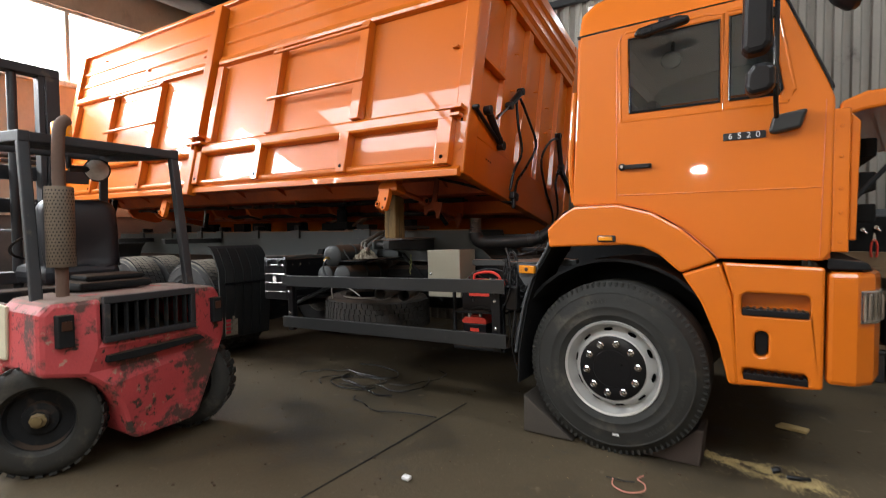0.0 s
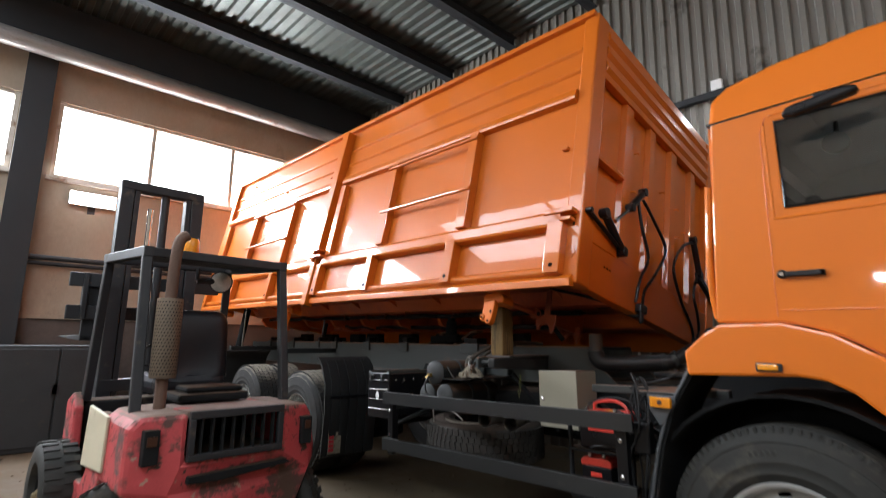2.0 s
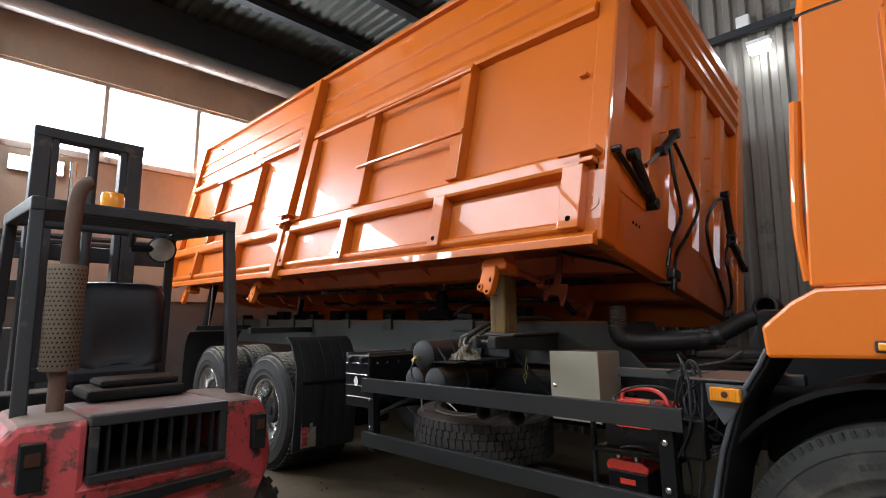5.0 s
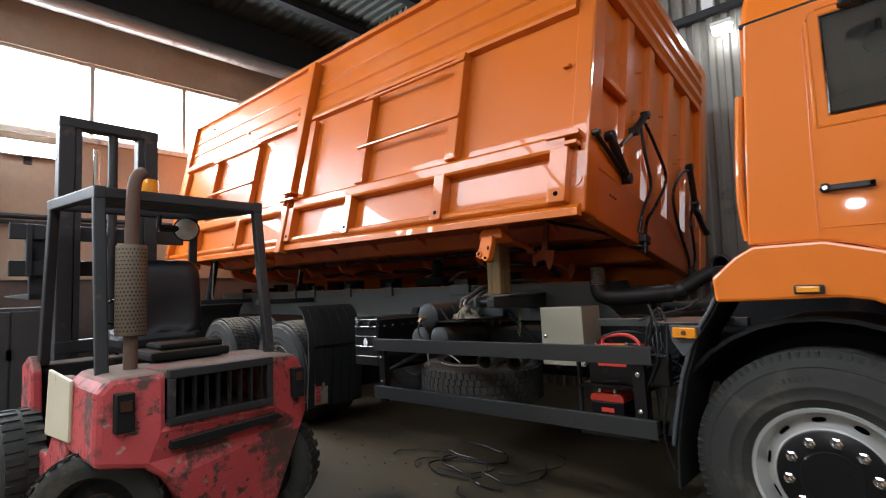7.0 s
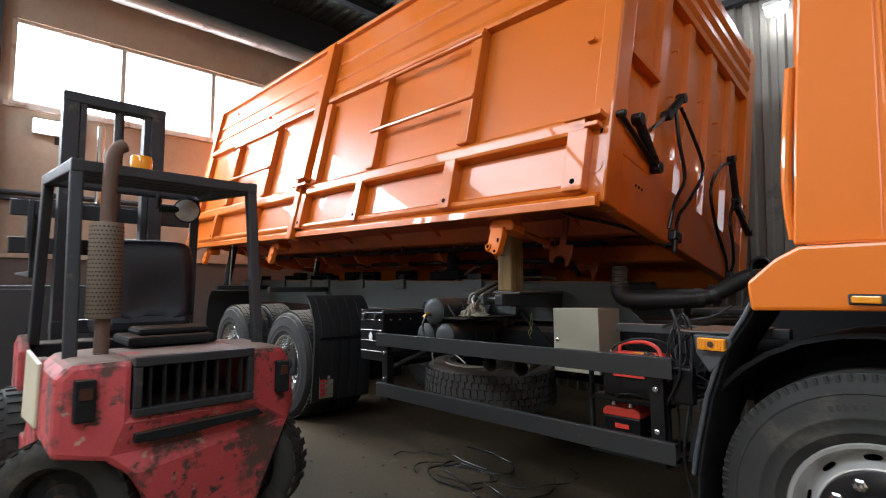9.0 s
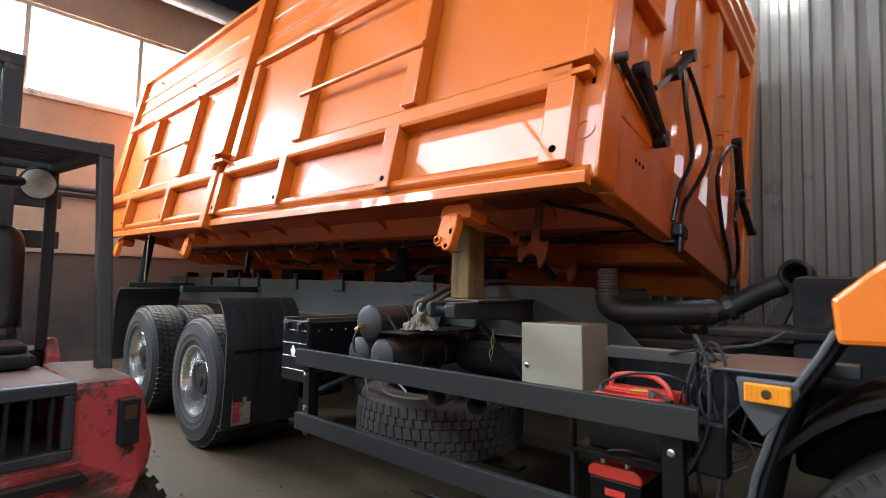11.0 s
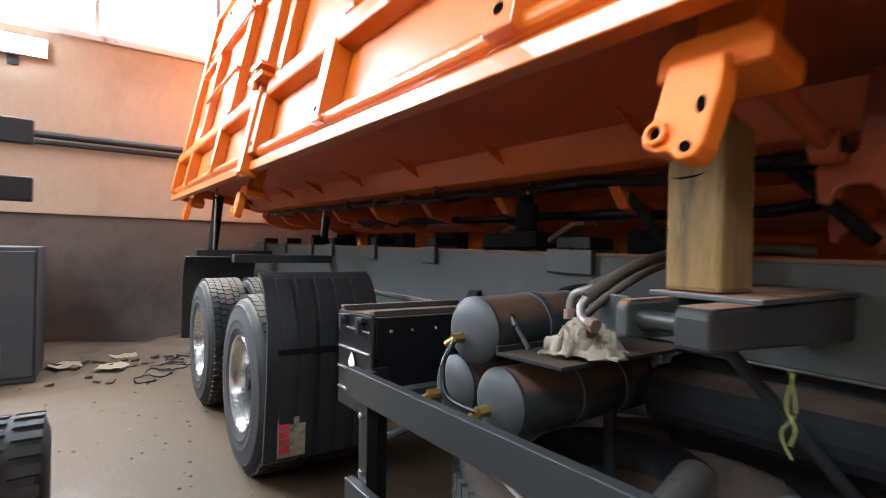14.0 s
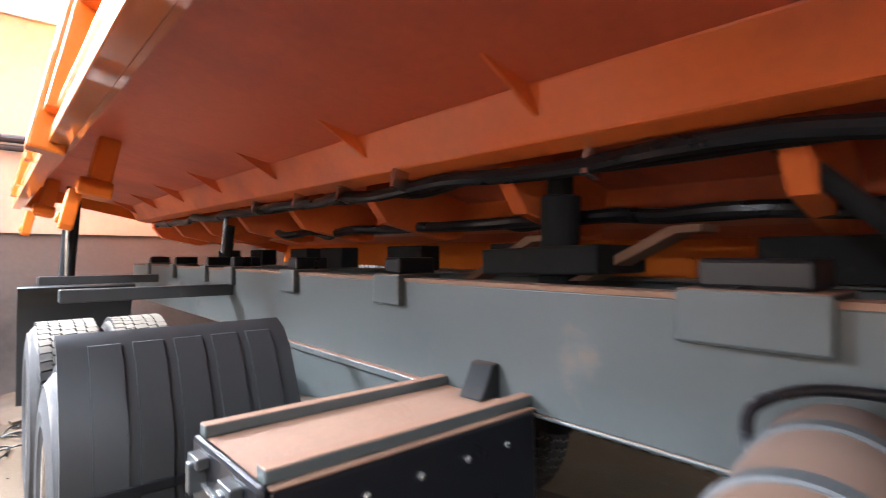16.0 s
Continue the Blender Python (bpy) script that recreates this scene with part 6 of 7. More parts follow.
# diagonal stays and dangling wires
for a, b in (((-1.72, 0.8, 1.18), (-1.30, 0.75, 0.95)), ((-2.05, 0.55, 1.2), (-1.75, 0.75, 0.75)), ((-3.12, 0.10, 0.72), (-2.95, 0.55, 0.9))):
    bm = B()
    rod(bm, a, b, 0.018, 10)
    tpart("stay", bm, DARK if a[0] > -3 else RAILGREY, bevel=0)
WIREGREEN = mat("yellow_wire", (0.15, 0.16, 0.03), 0.5, bump=0)
for pts, r in (([(-1.84, 0.40, 1.20), (-1.85, 0.385, 1.13), (-1.83, 0.375, 1.09), (-1.838, 0.37, 1.055)], 0.0022), ([(-1.85, 0.40, 1.20), (-1.835, 0.39, 1.12), (-1.855, 0.375, 1.075), (-1.832, 0.365, 1.03)], 0.002)):
    bm = B()
    tube(bm, pts, r)
    tpart("dangling_wire", bm, WIREGREEN, "yellow-green dangling wire", 0)

DUSTYZINC = mat("dusty_zinc", (0.17, 0.16, 0.14), 0.42, metal=0.5, var=0.3, scale=14, bump=0.1, dirt=(0.06, 0.05, 0.04), dirt_amount=0.3, dirt_scale=10)
# hoses and valves by the outrigger: two bright elbows, each with a ferrule and a hose
for nut, bend, hose in (((-2.258, 0.246, 1.253), [(-2.262, 0.247, 1.255), (-2.285, 0.252, 1.258), (-2.306, 0.260, 1.270), (-2.315, 0.270, 1.292), (-2.312, 0.285, 1.312)], [(-2.311, 0.292, 1.318), (-2.303, 0.36, 1.353), (-2.290, 0.45, 1.395), (-2.265, 0.58, 1.430), (-2.20, 0.72, 1.450), (-2.05, 0.86, 1.455)]),
                        ((-2.374, 0.297, 1.262), [(-2.375, 0.298, 1.268), (-2.376, 0.299, 1.295), (-2.365, 0.302, 1.317), (-2.345, 0.310, 1.328), (-2.328, 0.330, 1.338)], [(-2.322, 0.338, 1.342), (-2.305, 0.40, 1.367), (-2.285, 0.49, 1.405), (-2.255, 0.63, 1.437), (-2.18, 0.78, 1.450), (-2.02, 0.90, 1.448)])):
    bm = B()
    tube(bm, bend, 0.0115, 14)
    el = tpart("metal_elbow", bm, DUSTYZINC, "bright steel hose elbow", 0, WORLD, True)
    bm = B()
    n0 = Vector(nut)
    d0 = (n0 - Vector(bend[1])).normalized() * 0.014
    rod(bm, n0 - d0, n0 + d0, 0.019, 6)
    tpart("nut", bm, RUSTPIPE, "dull brown union nut", 0.002, parent=el)
    bm = B()
    rod(bm, bend[-1], hose[1], 0.0185, 14, 0.0165)
    tpart("ferrule", bm, HOSEBROWN, "", 0.002, parent=el)
    bm = B()
    tube(bm, hose, 0.0150, 14)
    tpart("hydraulic_hose", bm, HOSEBROWN, "thick dusty hydraulic hose", 0, WORLD, True)
bm = B()
tube(bm, [(-2.45, 0.36, 1.15), (-2.43, 0.38, 1.21), (-2.39, 0.43, 1.28), (-2.34, 0.50, 1.345), (-2.29, 0.60, 1.40), (-2.20, 0.74, 1.43)], 0.012, 12)
tpart("hydraulic_hose", bm, HOSEBROWN, "thick dusty hydraulic hose", 0, WORLD, True)
bm = B()
tube(bm, [(-2.76, 0.62, 1.21), (-2.78, 0.68, 1.27), (-2.72, 0.74, 1.30), (-2.62, 0.79, 1.30)], 0.009, 12)
tpart("hydraulic_hose", bm, BLACK, "black hose in a spiral guard", 0, WORLD, True)
bm = B()
rod(bm, (-2.480, 0.250, 1.148), (-2.532, 0.241, 1.214), 0.0085, 10)
rod(bm, (-2.528, 0.240, 1.208), (-2.552, 0.238, 1.236), 0.012, 12)
rod(bm, (-2.540, 0.238, 1.236), (-2.580, 0.236, 1.236), 0.011, 12)
tpart("drain_lever", bm, RAILGREY, "grey drain lever with a T-shaped head", 0.003, WORLD)

# rear mudguards
for x in (-4.15, -5.85):
    pr = [(x, 0.26), (x + 0.04, 0.7), (x + 0.03, 1.0), (x - 0.06, 1.18), (x - 0.11, 1.235), (x - 0.17, 1.265)]
    bm = B()
    if x > -5:
        prism(bm, pr + [(a - 0.02, b - 0.015) for a, b in reversed(pr)], "y", -0.03, 0.62)
        mg = tpart("mudguard", bm, MUDPLASTIC, "dark ribbed plastic mudguard", 0, m=pose(0, 0, 0), smooth=True)
        for y in (0.08, 0.19, 0.30, 0.41, 0.52):
            bm = B()
            prism(bm, [(a + 0.012, b) for a, b in pr[:5]] + [(a, b) for a, b in reversed(pr[:5])], "y", y - 0.04, y + 0.04)
            tpart("mudguard_rib", bm, MUDPLASTIC, parent=mg, bevel=0, smooth=True)
        bm = B()
        box(bm, x + 0.05, x + 0.056, 0.02, 0.60, 0.84, 0.87)
        tpart("mudguard_seam", bm, BLACK, parent=mg)
        bm = B()
        box(bm, x + 0.024, x + 0.030, 0.035, 0.185, 0.285, 0.495)
        tpart("label", bm, RAG, "red and white paper label with unreadable print", 0, parent=mg)
    bm = B()
    box(bm, x - 1.25, x - 1.17, 0.05, 0.80, 1.275, 1.335)
    tpart("mudguard_bar", bm, RAILGREY, bevel=0.006, m=pose(0, 0, 0))
pr = [(-6.93, 1.275), (-7.02, 1.22), (-7.09, 1.10), (-7.12, 0.90), (-7.13, 0.45)]
bm = B()
prism(bm, pr + [(a + 0.02, b - 0.012) for a, b in reversed(pr)], "y", -0.06, 0.62)
tpart("mudguard", bm, MUDPLASTIC, "dark plastic mudguard behind the last axle", 0, m=pose(0, 0, 0), smooth=True)
for i in range(4):
    bm = B()
    box(bm, -4.118, -4.112, 0.04, 0.095, 0.31 + 0.042 * i, 0.340 + 0.042 * i)
    tpart("label_bar", bm, LABELRED, bevel=0, m=pose(0, 0, 0))
# struts and under-body hydraulics
for a, b, r in (((-7.18, 0.22, 1.28), (-6.98, 0.24, 1.88), 0.05), ((-5.97, 0.98, 1.48), (-5.92, 0.98, 1.68), 0.03)):
    bm = B()
    rod(bm, a, b, r, 14)
    st = tpart("strut", bm, DARK, "dark hydraulic strut", 0, m=pose(0, 0, 0))
    bm = B()
    m_, h_ = along(a, b)
    rod(bm, m_ @ Vector((0, 0, h_)) - Vector((0.045, 0.03, h_ * 0.85)), m_ @ Vector((0, 0, h_ + 0.10)) - Vector((0.0, 0.03, 0)), 0.014, 10)
    tpart("chrome_rod", bm, CHROME, "bright chrome rod", 0, parent=st)
for k, (u, w, xs) in enumerate(((0.93, 0.075, (-L + 0.5, -0.5)), (1.28, 0.03, (-4.8, -1.0)))):
    bm = B()
    n = 26
    tube(bm, [(xs[0] + (xs[1] - xs[0]) * i / n, u + 0.015 * math.sin(i * 2.1 + k), w - 0.025 + 0.03 * noise.noise((i * 0.7, k, 0))) for i in range(n + 1)], 0.024, 10, 4)
    tube(bm, [(xs[0] + (xs[1] - xs[0]) * i / n, u + 0.05 + 0.02 * math.sin(i * 1.3 + k), w - 0.02 + 0.035 * noise.noise((i * 0.9, k + 5, 0))) for i in range(n + 1)], 0.012, 8, 4)
    part("hose_run", bm, BLACK, body, "black hoses clipped under the floor")
for pts in ([(0.03, 0.88, 0.0), (-0.06, 0.86, 0.01), (-0.20, 0.82, 0.09), (-0.40, 0.72, 0.14), (-0.58, 0.64, 0.17), (-0.66, 0.60, 0.21)], [(0.03, 0.93, 0.0), (-0.08, 0.94, 0.02), (-0.22, 0.97, 0.10), (-0.40, 1.05, 0.12), (-0.52, 1.12, 0.16), (-0.56, 1.15, 0.21)]):
    bm = B()
    tube(bm, pts, 0.013, 10)
    part("under_hose", bm, BLACK, body, "black hose led under the floor")
for x, u in ((-1.325, 0.93), (-2.07, 0.95), (-2.75, 0.85), (-3.2, 0.9), (-3.6, 0.9), (-4.1, 0.9)):
    bm = B()
    box(bm, x - 0.009, x + 0.009, u - 0.030, u + 0.03, 0.020, 0.085)
    part("hose_clip", bm, SILVER, body, "bright hose clip")
for x in (-3.05, -3.5):
    bm = B()
    prism(bm, [(x - 0.30, 1.46), (x - 0.24, 1.46), (x + 0.02, 1.58), (x + 0.08, 1.58), (x + 0.08, 1.60), (x, 1.60)], "y", 1.10, 1.20)
    tpart("subframe_arm", bm, RUST, "rust-brown subframe arm", 0.004)
bm = B()
rod(bm, (-3.45, 1.15, 1.0), (-3.40, 1.15, 1.72), 0.06, 18)
rod(bm, (-3.41, 1.15, 1.66), (-3.40, 1.15, 1.80), 0.04, 14)
box(bm, -3.62, -3.2, 1.02, 1.28, 1.48, 1.56)
tpart("tipping_cylinder", bm, DARK, "dark telescopic tipping cylinder", 0.008)
for x in (-2.55, -1.9):
    bm = B()
    rod(bm, (x, 1.1, 1.48), (x - 0.28, 1.15, 1.78), 0.022, 10)
    tpart("safety_stay", bm, DARK, bevel=0)

# ---- tarp handles and hoses on the body's front ----
def fr(u, w, x=0.05):
    return (x, u, w)


for a, b, r in (((0.03, 0.54), (0.52, 0.40), 0.016), ((0.24, 0.60), (0.53, 0.40), 0.031), ((0.62, 0.80), (0.82, 1.02), 0.028), ((1.86, 0.98), (2.02, 0.68), 0.027), ((2.02, 0.62), (2.38, 0.50), 0.022)):
    bm = B()
    rod(bm, fr(*a), fr(*b), r, 14)
    for q in (a, b):
        lathe(bm, [(r * 1.25, -0.03), (r * 1.25, 0.03)], pose(0.05, q[0], q[1], 0, 90, 0), 14)
    rib("lock_lever", bm, 0.003, BLACK, "glossy black lever with end bosses")
for a, b in (((0.40, 0.60), (0.62, 0.80)), ((2.02, 0.68), (2.25, 0.60))):
    bm = B()
    rod(bm, fr(*a), fr(*b), 0.014, 10)
    rib("lever_rod", bm, 0, CHROME, "bright lever rod")
for pts in ([(0.74, 0.94), (0.80, 0.70), (0.93, 0.48), (0.84, 0.28), (0.82, 0.09)], [(0.83, 0.96), (1.0, 0.84), (1.24, 0.66), (1.10, 0.40), (0.96, 0.22), (0.94, 0.09)],
            [(1.86, 0.95), (1.60, 0.82), (1.41, 0.56), (1.62, 0.32), (1.90, 0.16), (1.97, 0.02)], [(1.98, 0.66), (1.86, 0.45), (1.95, 0.28), (2.03, 0.14), (1.98, 0.02)]):
    bm = B()
    tube(bm, [fr(u, w, 0.045 + 0.02 * math.sin(i)) for i, (u, w) in enumerate(pts)], 0.0125, 10)
    rib("hose", bm, 0, BLACK, "black rubber hose", )
for u, w in ((0.88, 0.05), (1.98, 0.02)):
    bm = B()
    box(bm, 0.02, 0.075, u - 0.055, u + 0.055, w - 0.035, w + 0.035)
    rod(bm, (0.06, u - 0.02, w), (0.06, u - 0.02, w - 0.12), 0.018)
    rib("hose_coupling", bm, 0.012, BLACK)
for u, w in ((0.72, 1.34), (0.30, 0.62), (0.70, 0.98), (1.22, 1.20), (1.52, 1.16), (1.55, 0.9), (2.28, 0.72), (1.7, 1.0)):
    bm = B()
    rod(bm, (0.0, u, w), (0.045, u, w), 0.006, 6)
    rod(bm, (0.045, u, w), (0.045, u, w - 0.02), 0.006, 6)
    rib("hook", bm, 0)
for x, w in ((-0.16, 1.06), (-0.12, 0.08), (-1.28, 0.03), (-0.52, 0.045), (-2.35, 0.035), (-3.1, 0.04), (-5.0, 1.72), (-6.3, 2.1), (-3.7, 1.66)):
    bm = B()
    box(bm, x - 0.025, x + 0.025, -0.035, 0.0, w - 0.012, w + 0.012)
    rib("tab", bm, 0.003)
bm = B()
lathe(bm, [(0.045, 0), (0.045, 0.003), (0.030, 0.003), (0.030, 0)], pose(-0.045, -0.022, 0.22, 90, 0, 0), 18, True)
rib("cast_mark", bm, 0)

# ---- loose things by the truck ----
def rag(at):
    bm = B()
    bmesh.ops.create_grid(bm, x_segments=60, y_segments=48, size=0.5)
    for v in bm.verts:
        x, y = v.co.x, v.co.y
        e = max(0, 1 - (4 * (x * x + y * y)) ** 1.5)
        fold = 0.45 + 0.45 * noise.noise((x * 3.0 + 2 * y, y * 5, 2)) + 0.55 * (1 - 2 * abs(noise.noise((x * 6 - y * 3, y * 9, 6)))) - 0.2 + 0.22 * noise.noise((x * 16, y * 16, 8))
        v.co = (x * 0.19 + 0.035 * noise.noise((x * 5, y * 5, 1)), y * 0.145 + 0.035 * noise.noise((x * 5, y * 5, 4)), 0.008 + 0.012 * e + (0.15 + 0.85 * e) * 0.088 * max(0.05, fold))
    ob = tagged(part("rag", bm, RAG, None, smooth=True, m=pose(*at, 0, -1.7, 25)), "crumpled dirty white rag on the dusty shelf", "rag")
    so = ob.modifiers.new("thick", "SOLIDIFY")
    so.thickness = 0.004


rag((-2.325, 0.30, 1.152))


def chock(name, at, rz, pts, w, material, label):
    bm = B()
    prism(bm, pts, "y", 0, w)
    tagged(part(name, bm, material, None, bevel=0.008, m=pose(*at, 0, 0, rz)), label, "wheel chock")


CHOCKWOOD = mat("grey_chock_wood", (0.055, 0.046, 0.036), 0.85, var=0.45, scale=8, bump=0.5, stretch=(1, 6, 4))
CHOCKSTEEL = mat("rusty_chock_steel", (0.040, 0.028, 0.021), 0.7, var=0.35, scale=7, bump=0.3)
chock("timber_chock", (-0.62, 0.02, 0), 0, [(0, 0), (0.36, 0), (0.30, 0.04), (0.0, 0.26)], 0.26, CHOCKWOOD, "grey worn timber wedge behind the front wheel")
chock("steel_chock", (0.12, 0.06, 0), 0, [(0.05, 0), (0.38, 0), (0.40, 0.22), (0.36, 0.22), (0.18, 0.06)], 0.24, CHOCKSTEEL, "rusty steel wheel wedge in front of the front wheel")


def cable(name, pts, r, material, label):
    bm = B()
    tube(bm, [(x, y, r + 0.002 + z) for x, y, z in pts], r, 8, 6)
    tagged(part(name, bm, material, None, smooth=True), label, "cable")


rnd = random.Random(5)
for k in range(9):
    cx, cy = -2.32 + 0.28 * rnd.uniform(-1.6, 1.6), 0.24 + 0.28 * rnd.uniform(-0.9, 0.9)
    a0 = rnd.uniform(0, 6.3)
    pts = []
    for i in range(9):
        a0 += rnd.uniform(-0.3, 1.0)
        cx += 0.13 * math.cos(a0)
        cy += 0.09 * math.sin(a0)
        pts.append((cx, cy, 0.012 * rnd.random()))
    cable("cable_offcut", pts, rnd.choice((0.004, 0.005, 0.007)), BLACK, "black cable offcut tangled on the concrete")
for k in range(4):
    cx, cy = -7.3 - 0.4 * k * 0.6, -0.35 + 0.14 * k
    pts = [(cx + (0.16 + 0.02 * k) * math.cos(0.9 * i + k), cy + (0.10 + 0.03 * k) * math.sin(0.9 * i + k), 0.02 * (i % 2)) for i in range(9)]
    cable("cable_loop", pts, 0.007, BLACK, "black cable loop lying by the wall")
COPPER = mat("pink_wire", (0.55, 0.22, 0.16), 0.5, bump=0)
cable("wire_offcut", [(0.10, -0.36, 0), (0.12, -0.44, 0), (0.20, -0.48, 0), (0.28, -0.44, 0.01), (0.27, -0.36, 0.01), (0.22, -0.30, 0), (0.24, -0.24, 0)], 0.004, COPPER, "thin pink wire offcut on the concrete")
cable("wire_offcut", [(0.06, -0.36, 0), (0.16, -0.36, 0), (0.22, -0.36, 0.01)], 0.004, BLACK, "thin black wire offcut on the concrete")
cable("rubber_offcut", [(0.93, 0.16, 0), (0.98, 0.17, 0), (1.04, 0.19, 0)], 0.012, BLACK, "short black rubber offcut on the concrete")
cable("rubber_offcut", [(0.86, 0.19, 0), (0.89, 0.20, 0.01), (0.88, 0.22, 0)], 0.018, BLACK, "short black rubber offcut on the concrete")
bm = B()
box(bm, -0.92, -0.87, -1.01, -0.97, 0, 0.022)
tagged(part("foam_scrap", bm, WHITE, None, bevel=0.006), "small pale foam scrap on the concrete", "scrap")
bm = B()
prism(bm, [(0.88, 1.02), (1.06, 0.98), (1.08, 1.06), (0.92, 1.10)], "z", 0, 0.02)
tagged(part("board_scrap", bm, SAWDUST, None, bevel=0.003), "pale broken board scrap on the concrete", "scrap")
# sawdust
bm = B()
for i in range(15000):
    k = rnd.random() ** 0.8
    x = 0.50 + 0.62 * k + rnd.gauss(0, 0.05)
    y = 0.28 - 0.17 * k + rnd.gauss(0, 0.030 + 0.05 * k)
    if noise.noise((x * 9, y * 14, 2)) + 0.35 * noise.noise((x * 30, y * 40, 5)) < rnd.gauss(0.0, 0.22):
        continue
    s = rnd.uniform(0.0015, 0.0045)
    q = rnd.uniform(0, 3)
    vs = [bm.verts.new((x + s * math.cos(q + j * 2.1), y + s * math.sin(q + j * 2.1), 0.002 + rnd.uniform(0, 0.004))) for j in range(3)]
    bm.faces.new(vs)
tagged(part("sawdust", bm, SAWDUST, None), "scattered yellow sawdust on the concrete", "sawdust", kind="stuff")
bm = B()
for i in range(420):
    x, y = rnd.gauss(0.5, 0.8), rnd.gauss(0.0, 0.45)
    s = rnd.uniform(0.001, 0.0035)
    q = rnd.uniform(0, 3)
    vs = [bm.verts.new((x + s * math.cos(q + j * 2.1), y + s * math.sin(q + j * 2.1), 0.0015 + rnd.uniform(0, 0.003))) for j in range(3)]
    bm.faces.new(vs)
tagged(part("wood_chip_litter", bm, SAWDUST, None), "sparse pale wood chips strewn over the concrete", "litter", kind="stuff")
# swept dirt banked against the wall
DIRT = mat("swept_dirt", (0.085, 0.056, 0.034), 0.95, var=0.4, scale=5, grain=60, bump=0.8, dirt=(0.05, 0.038, 0.028), dirt_amount=0.5, dirt_scale=3, dirt_soft=0.15)
bm = B()
bmesh.ops.create_grid(bm, x_segments=24, y_segments=160, size=0.5)
for v in bm.verts:
    a, y = v.co.x + 0.5, -5.0 + 8.4 * (v.co.y + 0.5)
    reach = 0.75 + 0.35 * noise.noise((y * 0.9, 3, 0)) + 0.15 * noise.noise((y * 3, 5, 0))
    h = max(0, 0.13 + 0.10 * noise.noise((y * 1.3, a * 2, 0)) + 0.04 * noise.noise((y * 5, a * 5, 1)))
    v.co = (XW + 0.02 + a * reach, y, h * (1 - a) ** 1.2 - 0.008 * a)
tagged(part("dirt_bank", bm, DIRT, None, smooth=True), "brown swept dirt banked along the wall foot", "dirt", kind="stuff")
# grit and debris by the far wall
bm = B()
for i in range(900):
    y = rnd.uniform(-5, 3.2)
    x = XW + 0.1 + abs(rnd.gauss(0, 0.55))
    s = rnd.uniform(0.008, 0.045)
    vs = box(bm, -s, s, -s * rnd.uniform(0.4, 1), s, 0, s * rnd.uniform(0.3, 0.9), pose(x, y, 0, rnd.uniform(-15, 15), rnd.uniform(-15, 15), rnd.uniform(0, 180)))
tagged(part("wall_debris", bm, DIRT, None), "grit and rubble along the wall foot", "rubble", kind="stuff")
bm = B()
for i in range(700):
    x, y = rnd.uniform(-7, 2.5), rnd.uniform(-3, 2.0)
    s = rnd.uniform(0.002, 0.008)
    box(bm, -s, s, -s * rnd.uniform(0.4, 1), s, 0, s, pose(x, y, 0, 0, 0, rnd.uniform(0, 180)))
tagged(part("floor_grit", bm, DIRT, None), "fine grit scattered on the floor", "grit", kind="stuff")
for x, y, rz in ((-8.3, -1.05, 20), (-8.0, -0.62, 70), (-8.6, -0.5, 10)):
    bm = B()
    bmesh.ops.create_grid(bm, x_segments=6, y_segments=6, size=0.13)
    for v in bm.verts:
        v.co.z = 0.03 + 0.04 * noise.noise(v.co * 9)
    ob = tagged(part("paper_scrap", bm, CARD, None, m=pose(x, y, 0, 0, 0, rz)), "crumpled tan cardboard scrap by the wall", "cardboard")
    so = ob.modifiers.new("thick", "SOLIDIFY")
    so.thickness = 0.003

# ---- far corner and bench ----
CABGREY = mat("old_cabinet_grey", (0.028, 0.029, 0.030), 0.7, var=0.4, scale=4, bump=0.1, dirt=(0.06, 0.05, 0.04), dirt_amount=0.35, dirt_scale=3)
cab_ = thing("tool_cabinet", "old grey steel tool cabinet by the wall", "cabinet", (-8.2, -1.9, 0))
part("body", box(B(), -0.45, 0.45, -0.65, 0.65, 0.0, 1.32), CABGREY, cab_, bevel=0.01)
for y0, y1 in ((-0.63, -0.01), (0.01, 0.63)):
    bm = B()
    box(bm, 0.452, 0.47, y0, y1, 0.06, 1.28)
    d = part("door", bm, CABGREY, cab_, bevel=0.006)
    bm = B()
    box(bm, 0.47, 0.485, (y1 if y0 < -0.1 else y0) - 0.05, (y1 if y0 < -0.1 else y0) + 0.02, 0.7, 0.82)
    part("handle", bm, STEEL, d)
for (x, y, z, s) in ((-8.3, -3.6, 0, 0.7), (-7.4, -3.3, 0, 0.45), (-8.4, -4.6, 0, 0.8)):
    c = thing("machine_crate", "dark grimy machine part stored by the wall", "machine part", (x, y, z), "stored machine parts")
    part("block", box(B(), -s / 2, s / 2, -s / 2, s / 2, 0, s * 0.8), DARK, c, bevel=0.03)
    bm = B()
    rod(bm, (-s * 0.3, 0, s * 0.8), (s * 0.3, 0, s * 0.8), s * 0.2, 16)
    part("drum", bm, DARK, c, bevel=0.01)

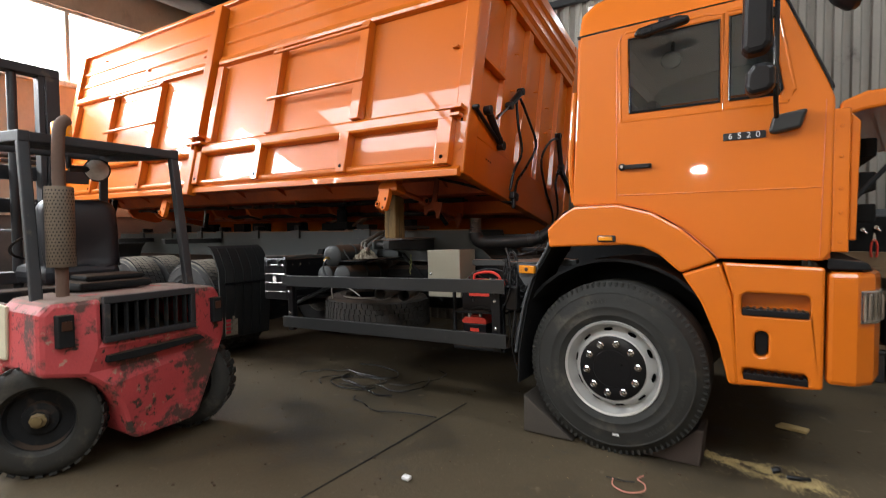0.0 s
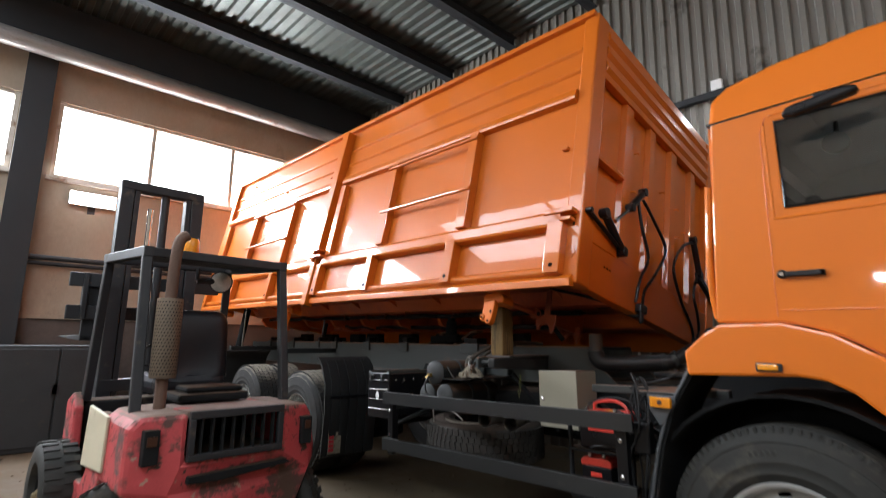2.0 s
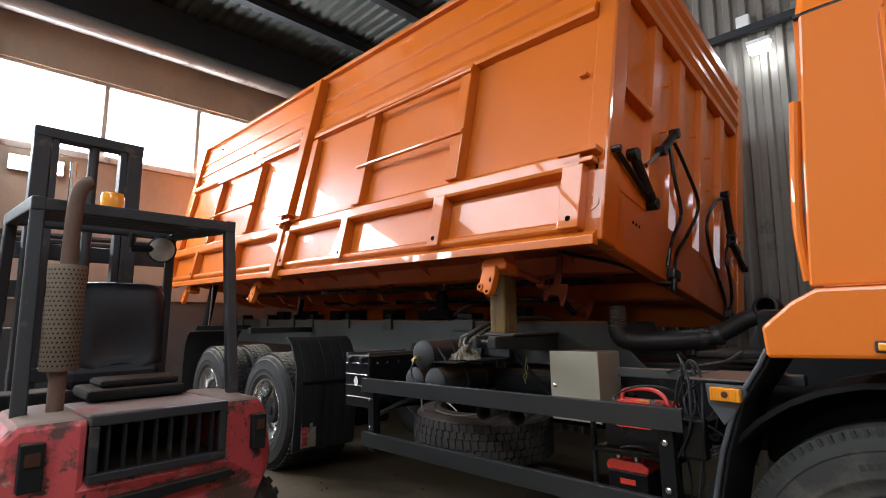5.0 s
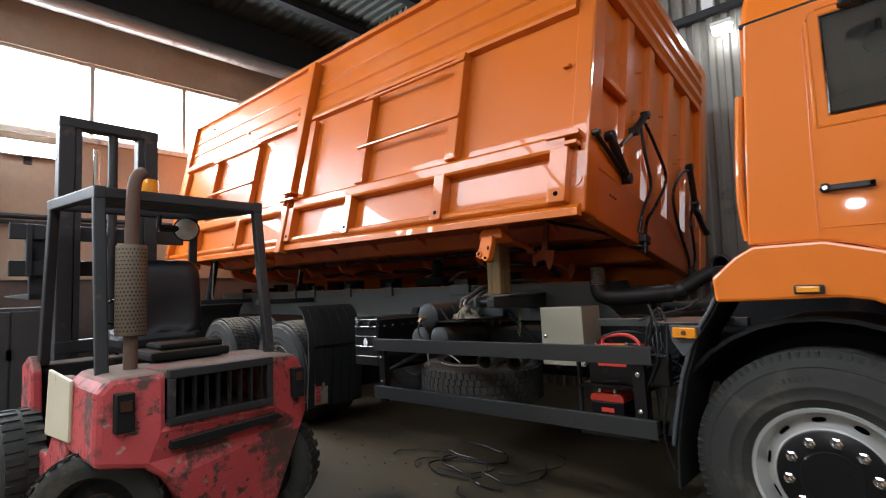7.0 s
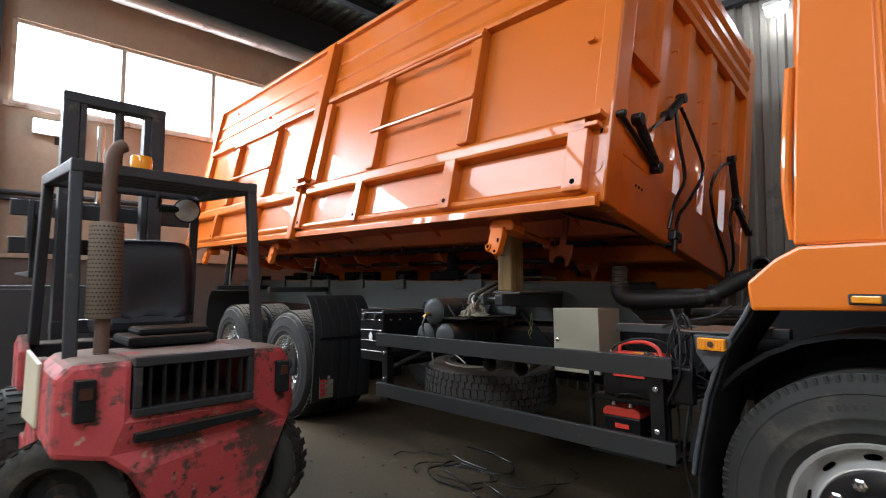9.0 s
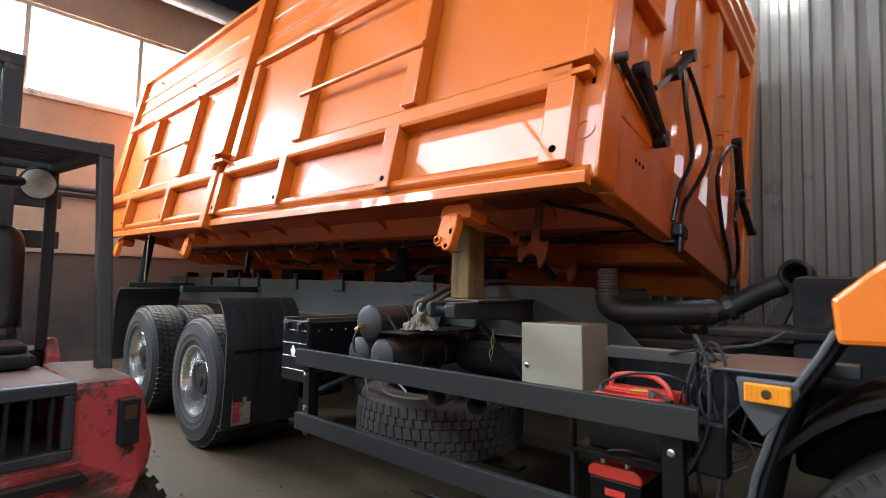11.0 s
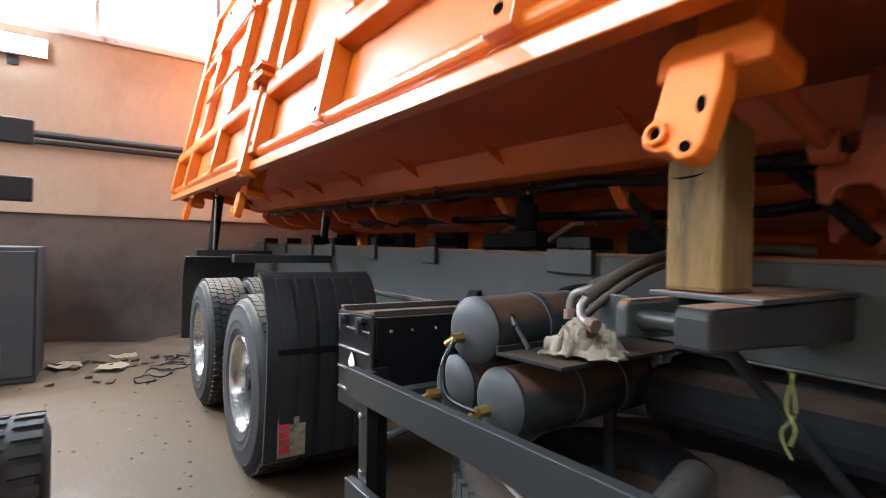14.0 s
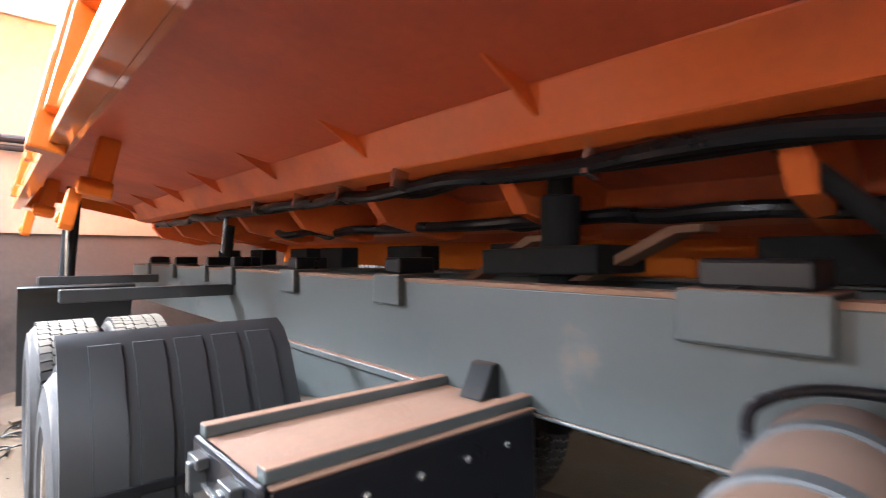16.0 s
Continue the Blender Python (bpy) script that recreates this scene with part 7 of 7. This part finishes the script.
BENCHWOOD = mat("bench_wood", (0.24, 0.17, 0.10), 0.8, var=0.3, scale=3, grain=40, bump=0.4, stretch=(0.6, 5, 5), dirt=(0.10, 0.07, 0.045), dirt_amount=0.35, dirt_scale=3)
bench = thing("workbench", "cluttered wooden workbench with a tool board", "workbench", (2.4, 3.1, 0))
for i in range(4):
    bm = B()
    box(bm, -1.2, 1.2, -0.36 + 0.18 * i, -0.185 + 0.18 * i, 1.0, 1.05)
    part("plank", bm, BENCHWOOD, bench, bevel=0.004)
bm = B()
box(bm, -1.2, 1.2, -0.38, -0.345, 0.96, 1.20)
part("front_board", bm, BENCHWOOD, bench, bevel=0.005)
for x in (-1.1, 0, 1.1):
    for y in (-0.3, 0.25):
        bm = B()
        box(bm, x - 0.05, x + 0.05, y - 0.05, y + 0.05, 0, 1.0)
        part("leg", bm, BENCHWOOD, bench, bevel=0.005)
bm = B()
box(bm, -1.15, 1.15, -0.3, 0.3, 0.30, 0.34)
part("lower_shelf", bm, BENCHWOOD, bench)
bm = B()
box(bm, -1.0, -0.45, -0.02, 0.02, 1.05, 1.52)
tb = part("tool_board", bm, DARK, bench, bevel=0.006)
for i in range(3):
    bm = B()
    x = -0.92 + 0.10 * i
    rod(bm, (x, -0.025, 1.38 + 0.02 * i), (x + 0.03, -0.06, 1.34 + 0.02 * i), 0.012, 8)
    lathe(bm, [(0.02, -0.008), (0.02, 0.008)], pose(x, -0.03, 1.38 + 0.02 * i, 90, 0, 0), 10)
    part("bright_hook", bm, SILVER, tb)


def pliers(x, z):
    t = thing("pliers", "dark-handled pliers hanging on the bench edge", "pliers", (x, 2.715, z), "hanging pliers")
    for s in (-1, 1):
        bm = B()
        tube(bm, [(0.0, 0, 0.02), (s * 0.02, 0, -0.03), (s * 0.022, 0, -0.10), (s * 0.016, 0, -0.15)], 0.009)
        part("handle", bm, BATTRED, t)
    bm = B()
    prism(bm, [(-0.015, 0.0), (0.015, 0.0), (0.006, 0.07), (-0.006, 0.07)], "y", -0.008, 0.008)
    part("jaw", bm, SILVER, t)


pliers(1.62, 1.30)
pliers(1.84, 1.32)
g = thing("bench_grinder", "grey-green bench grinder on the workbench", "grinder", (1.75, 3.2, 1.05))
bm = B()
rod(bm, (-0.14, 0, 0.45), (0.14, 0, 0.45), 0.10, 20)
part("motor", bm, CABGREY, g, bevel=0.01)
bm = B()
box(bm, -0.10, 0.10, -0.08, 0.08, 0, 0.37)
part("pedestal", bm, CABGREY, g, bevel=0.01)
for x in (-0.19, 0.19):
    bm = B()
    rod(bm, (x - 0.025, 0, 0.45), (x + 0.025, 0, 0.45), 0.11, 22)
    part("wheel_guard", bm, DARK, g, bevel=0.006)
for (x, y, z, sx, sy, sz, mm, lab) in ((1.55, 2.95, 0.34, 0.22, 0.2, 0.24, BENCHWOOD, "small wooden crate on the bench shelf"), (1.85, 2.9, 0.34, 0.26, 0.25, 0.35, DARK, "dark oily box on the bench shelf"), (1.62, 2.85, 0.0, 0.2, 0.2, 0.26, CABGREY, "grey tin on the floor under the bench"), (2.3, 3.0, 1.05, 0.3, 0.3, 0.25, DARK, "dark oily box on the bench")):
    c = thing("storage_box", lab, "box", (x, y, z))
    part("body", box(B(), -sx / 2, sx / 2, -sy / 2, sy / 2, 0, sz), mm, c, bevel=0.01)
    part("lid", box(B(), -sx / 2 - 0.008, sx / 2 + 0.008, -sy / 2 - 0.008, sy / 2 + 0.008, sz, sz + 0.03), mm, c, bevel=0.006)
bm = B()
lathe(bm, [(0.10, 0), (0.13, 0.28), (0.135, 0.29), (0.125, 0.29), (0.095, 0.01)], pose(1.95, 2.75, 0), 24)
tagged(part("bucket", bm, mat("blue_plastic", (0.04, 0.12, 0.35), 0.45, bump=0.02), None, smooth=True), "blue plastic bucket under the bench", "bucket")
# wall socket box on the girt
bm = B()
box(bm, -1.30, -1.17, YN - 0.09, YN - 0.03, 4.53, 4.66)
tagged(part("junction_box", bm, WHITE, None, bevel=0.008), "white junction box on the sheeting", "junction box")
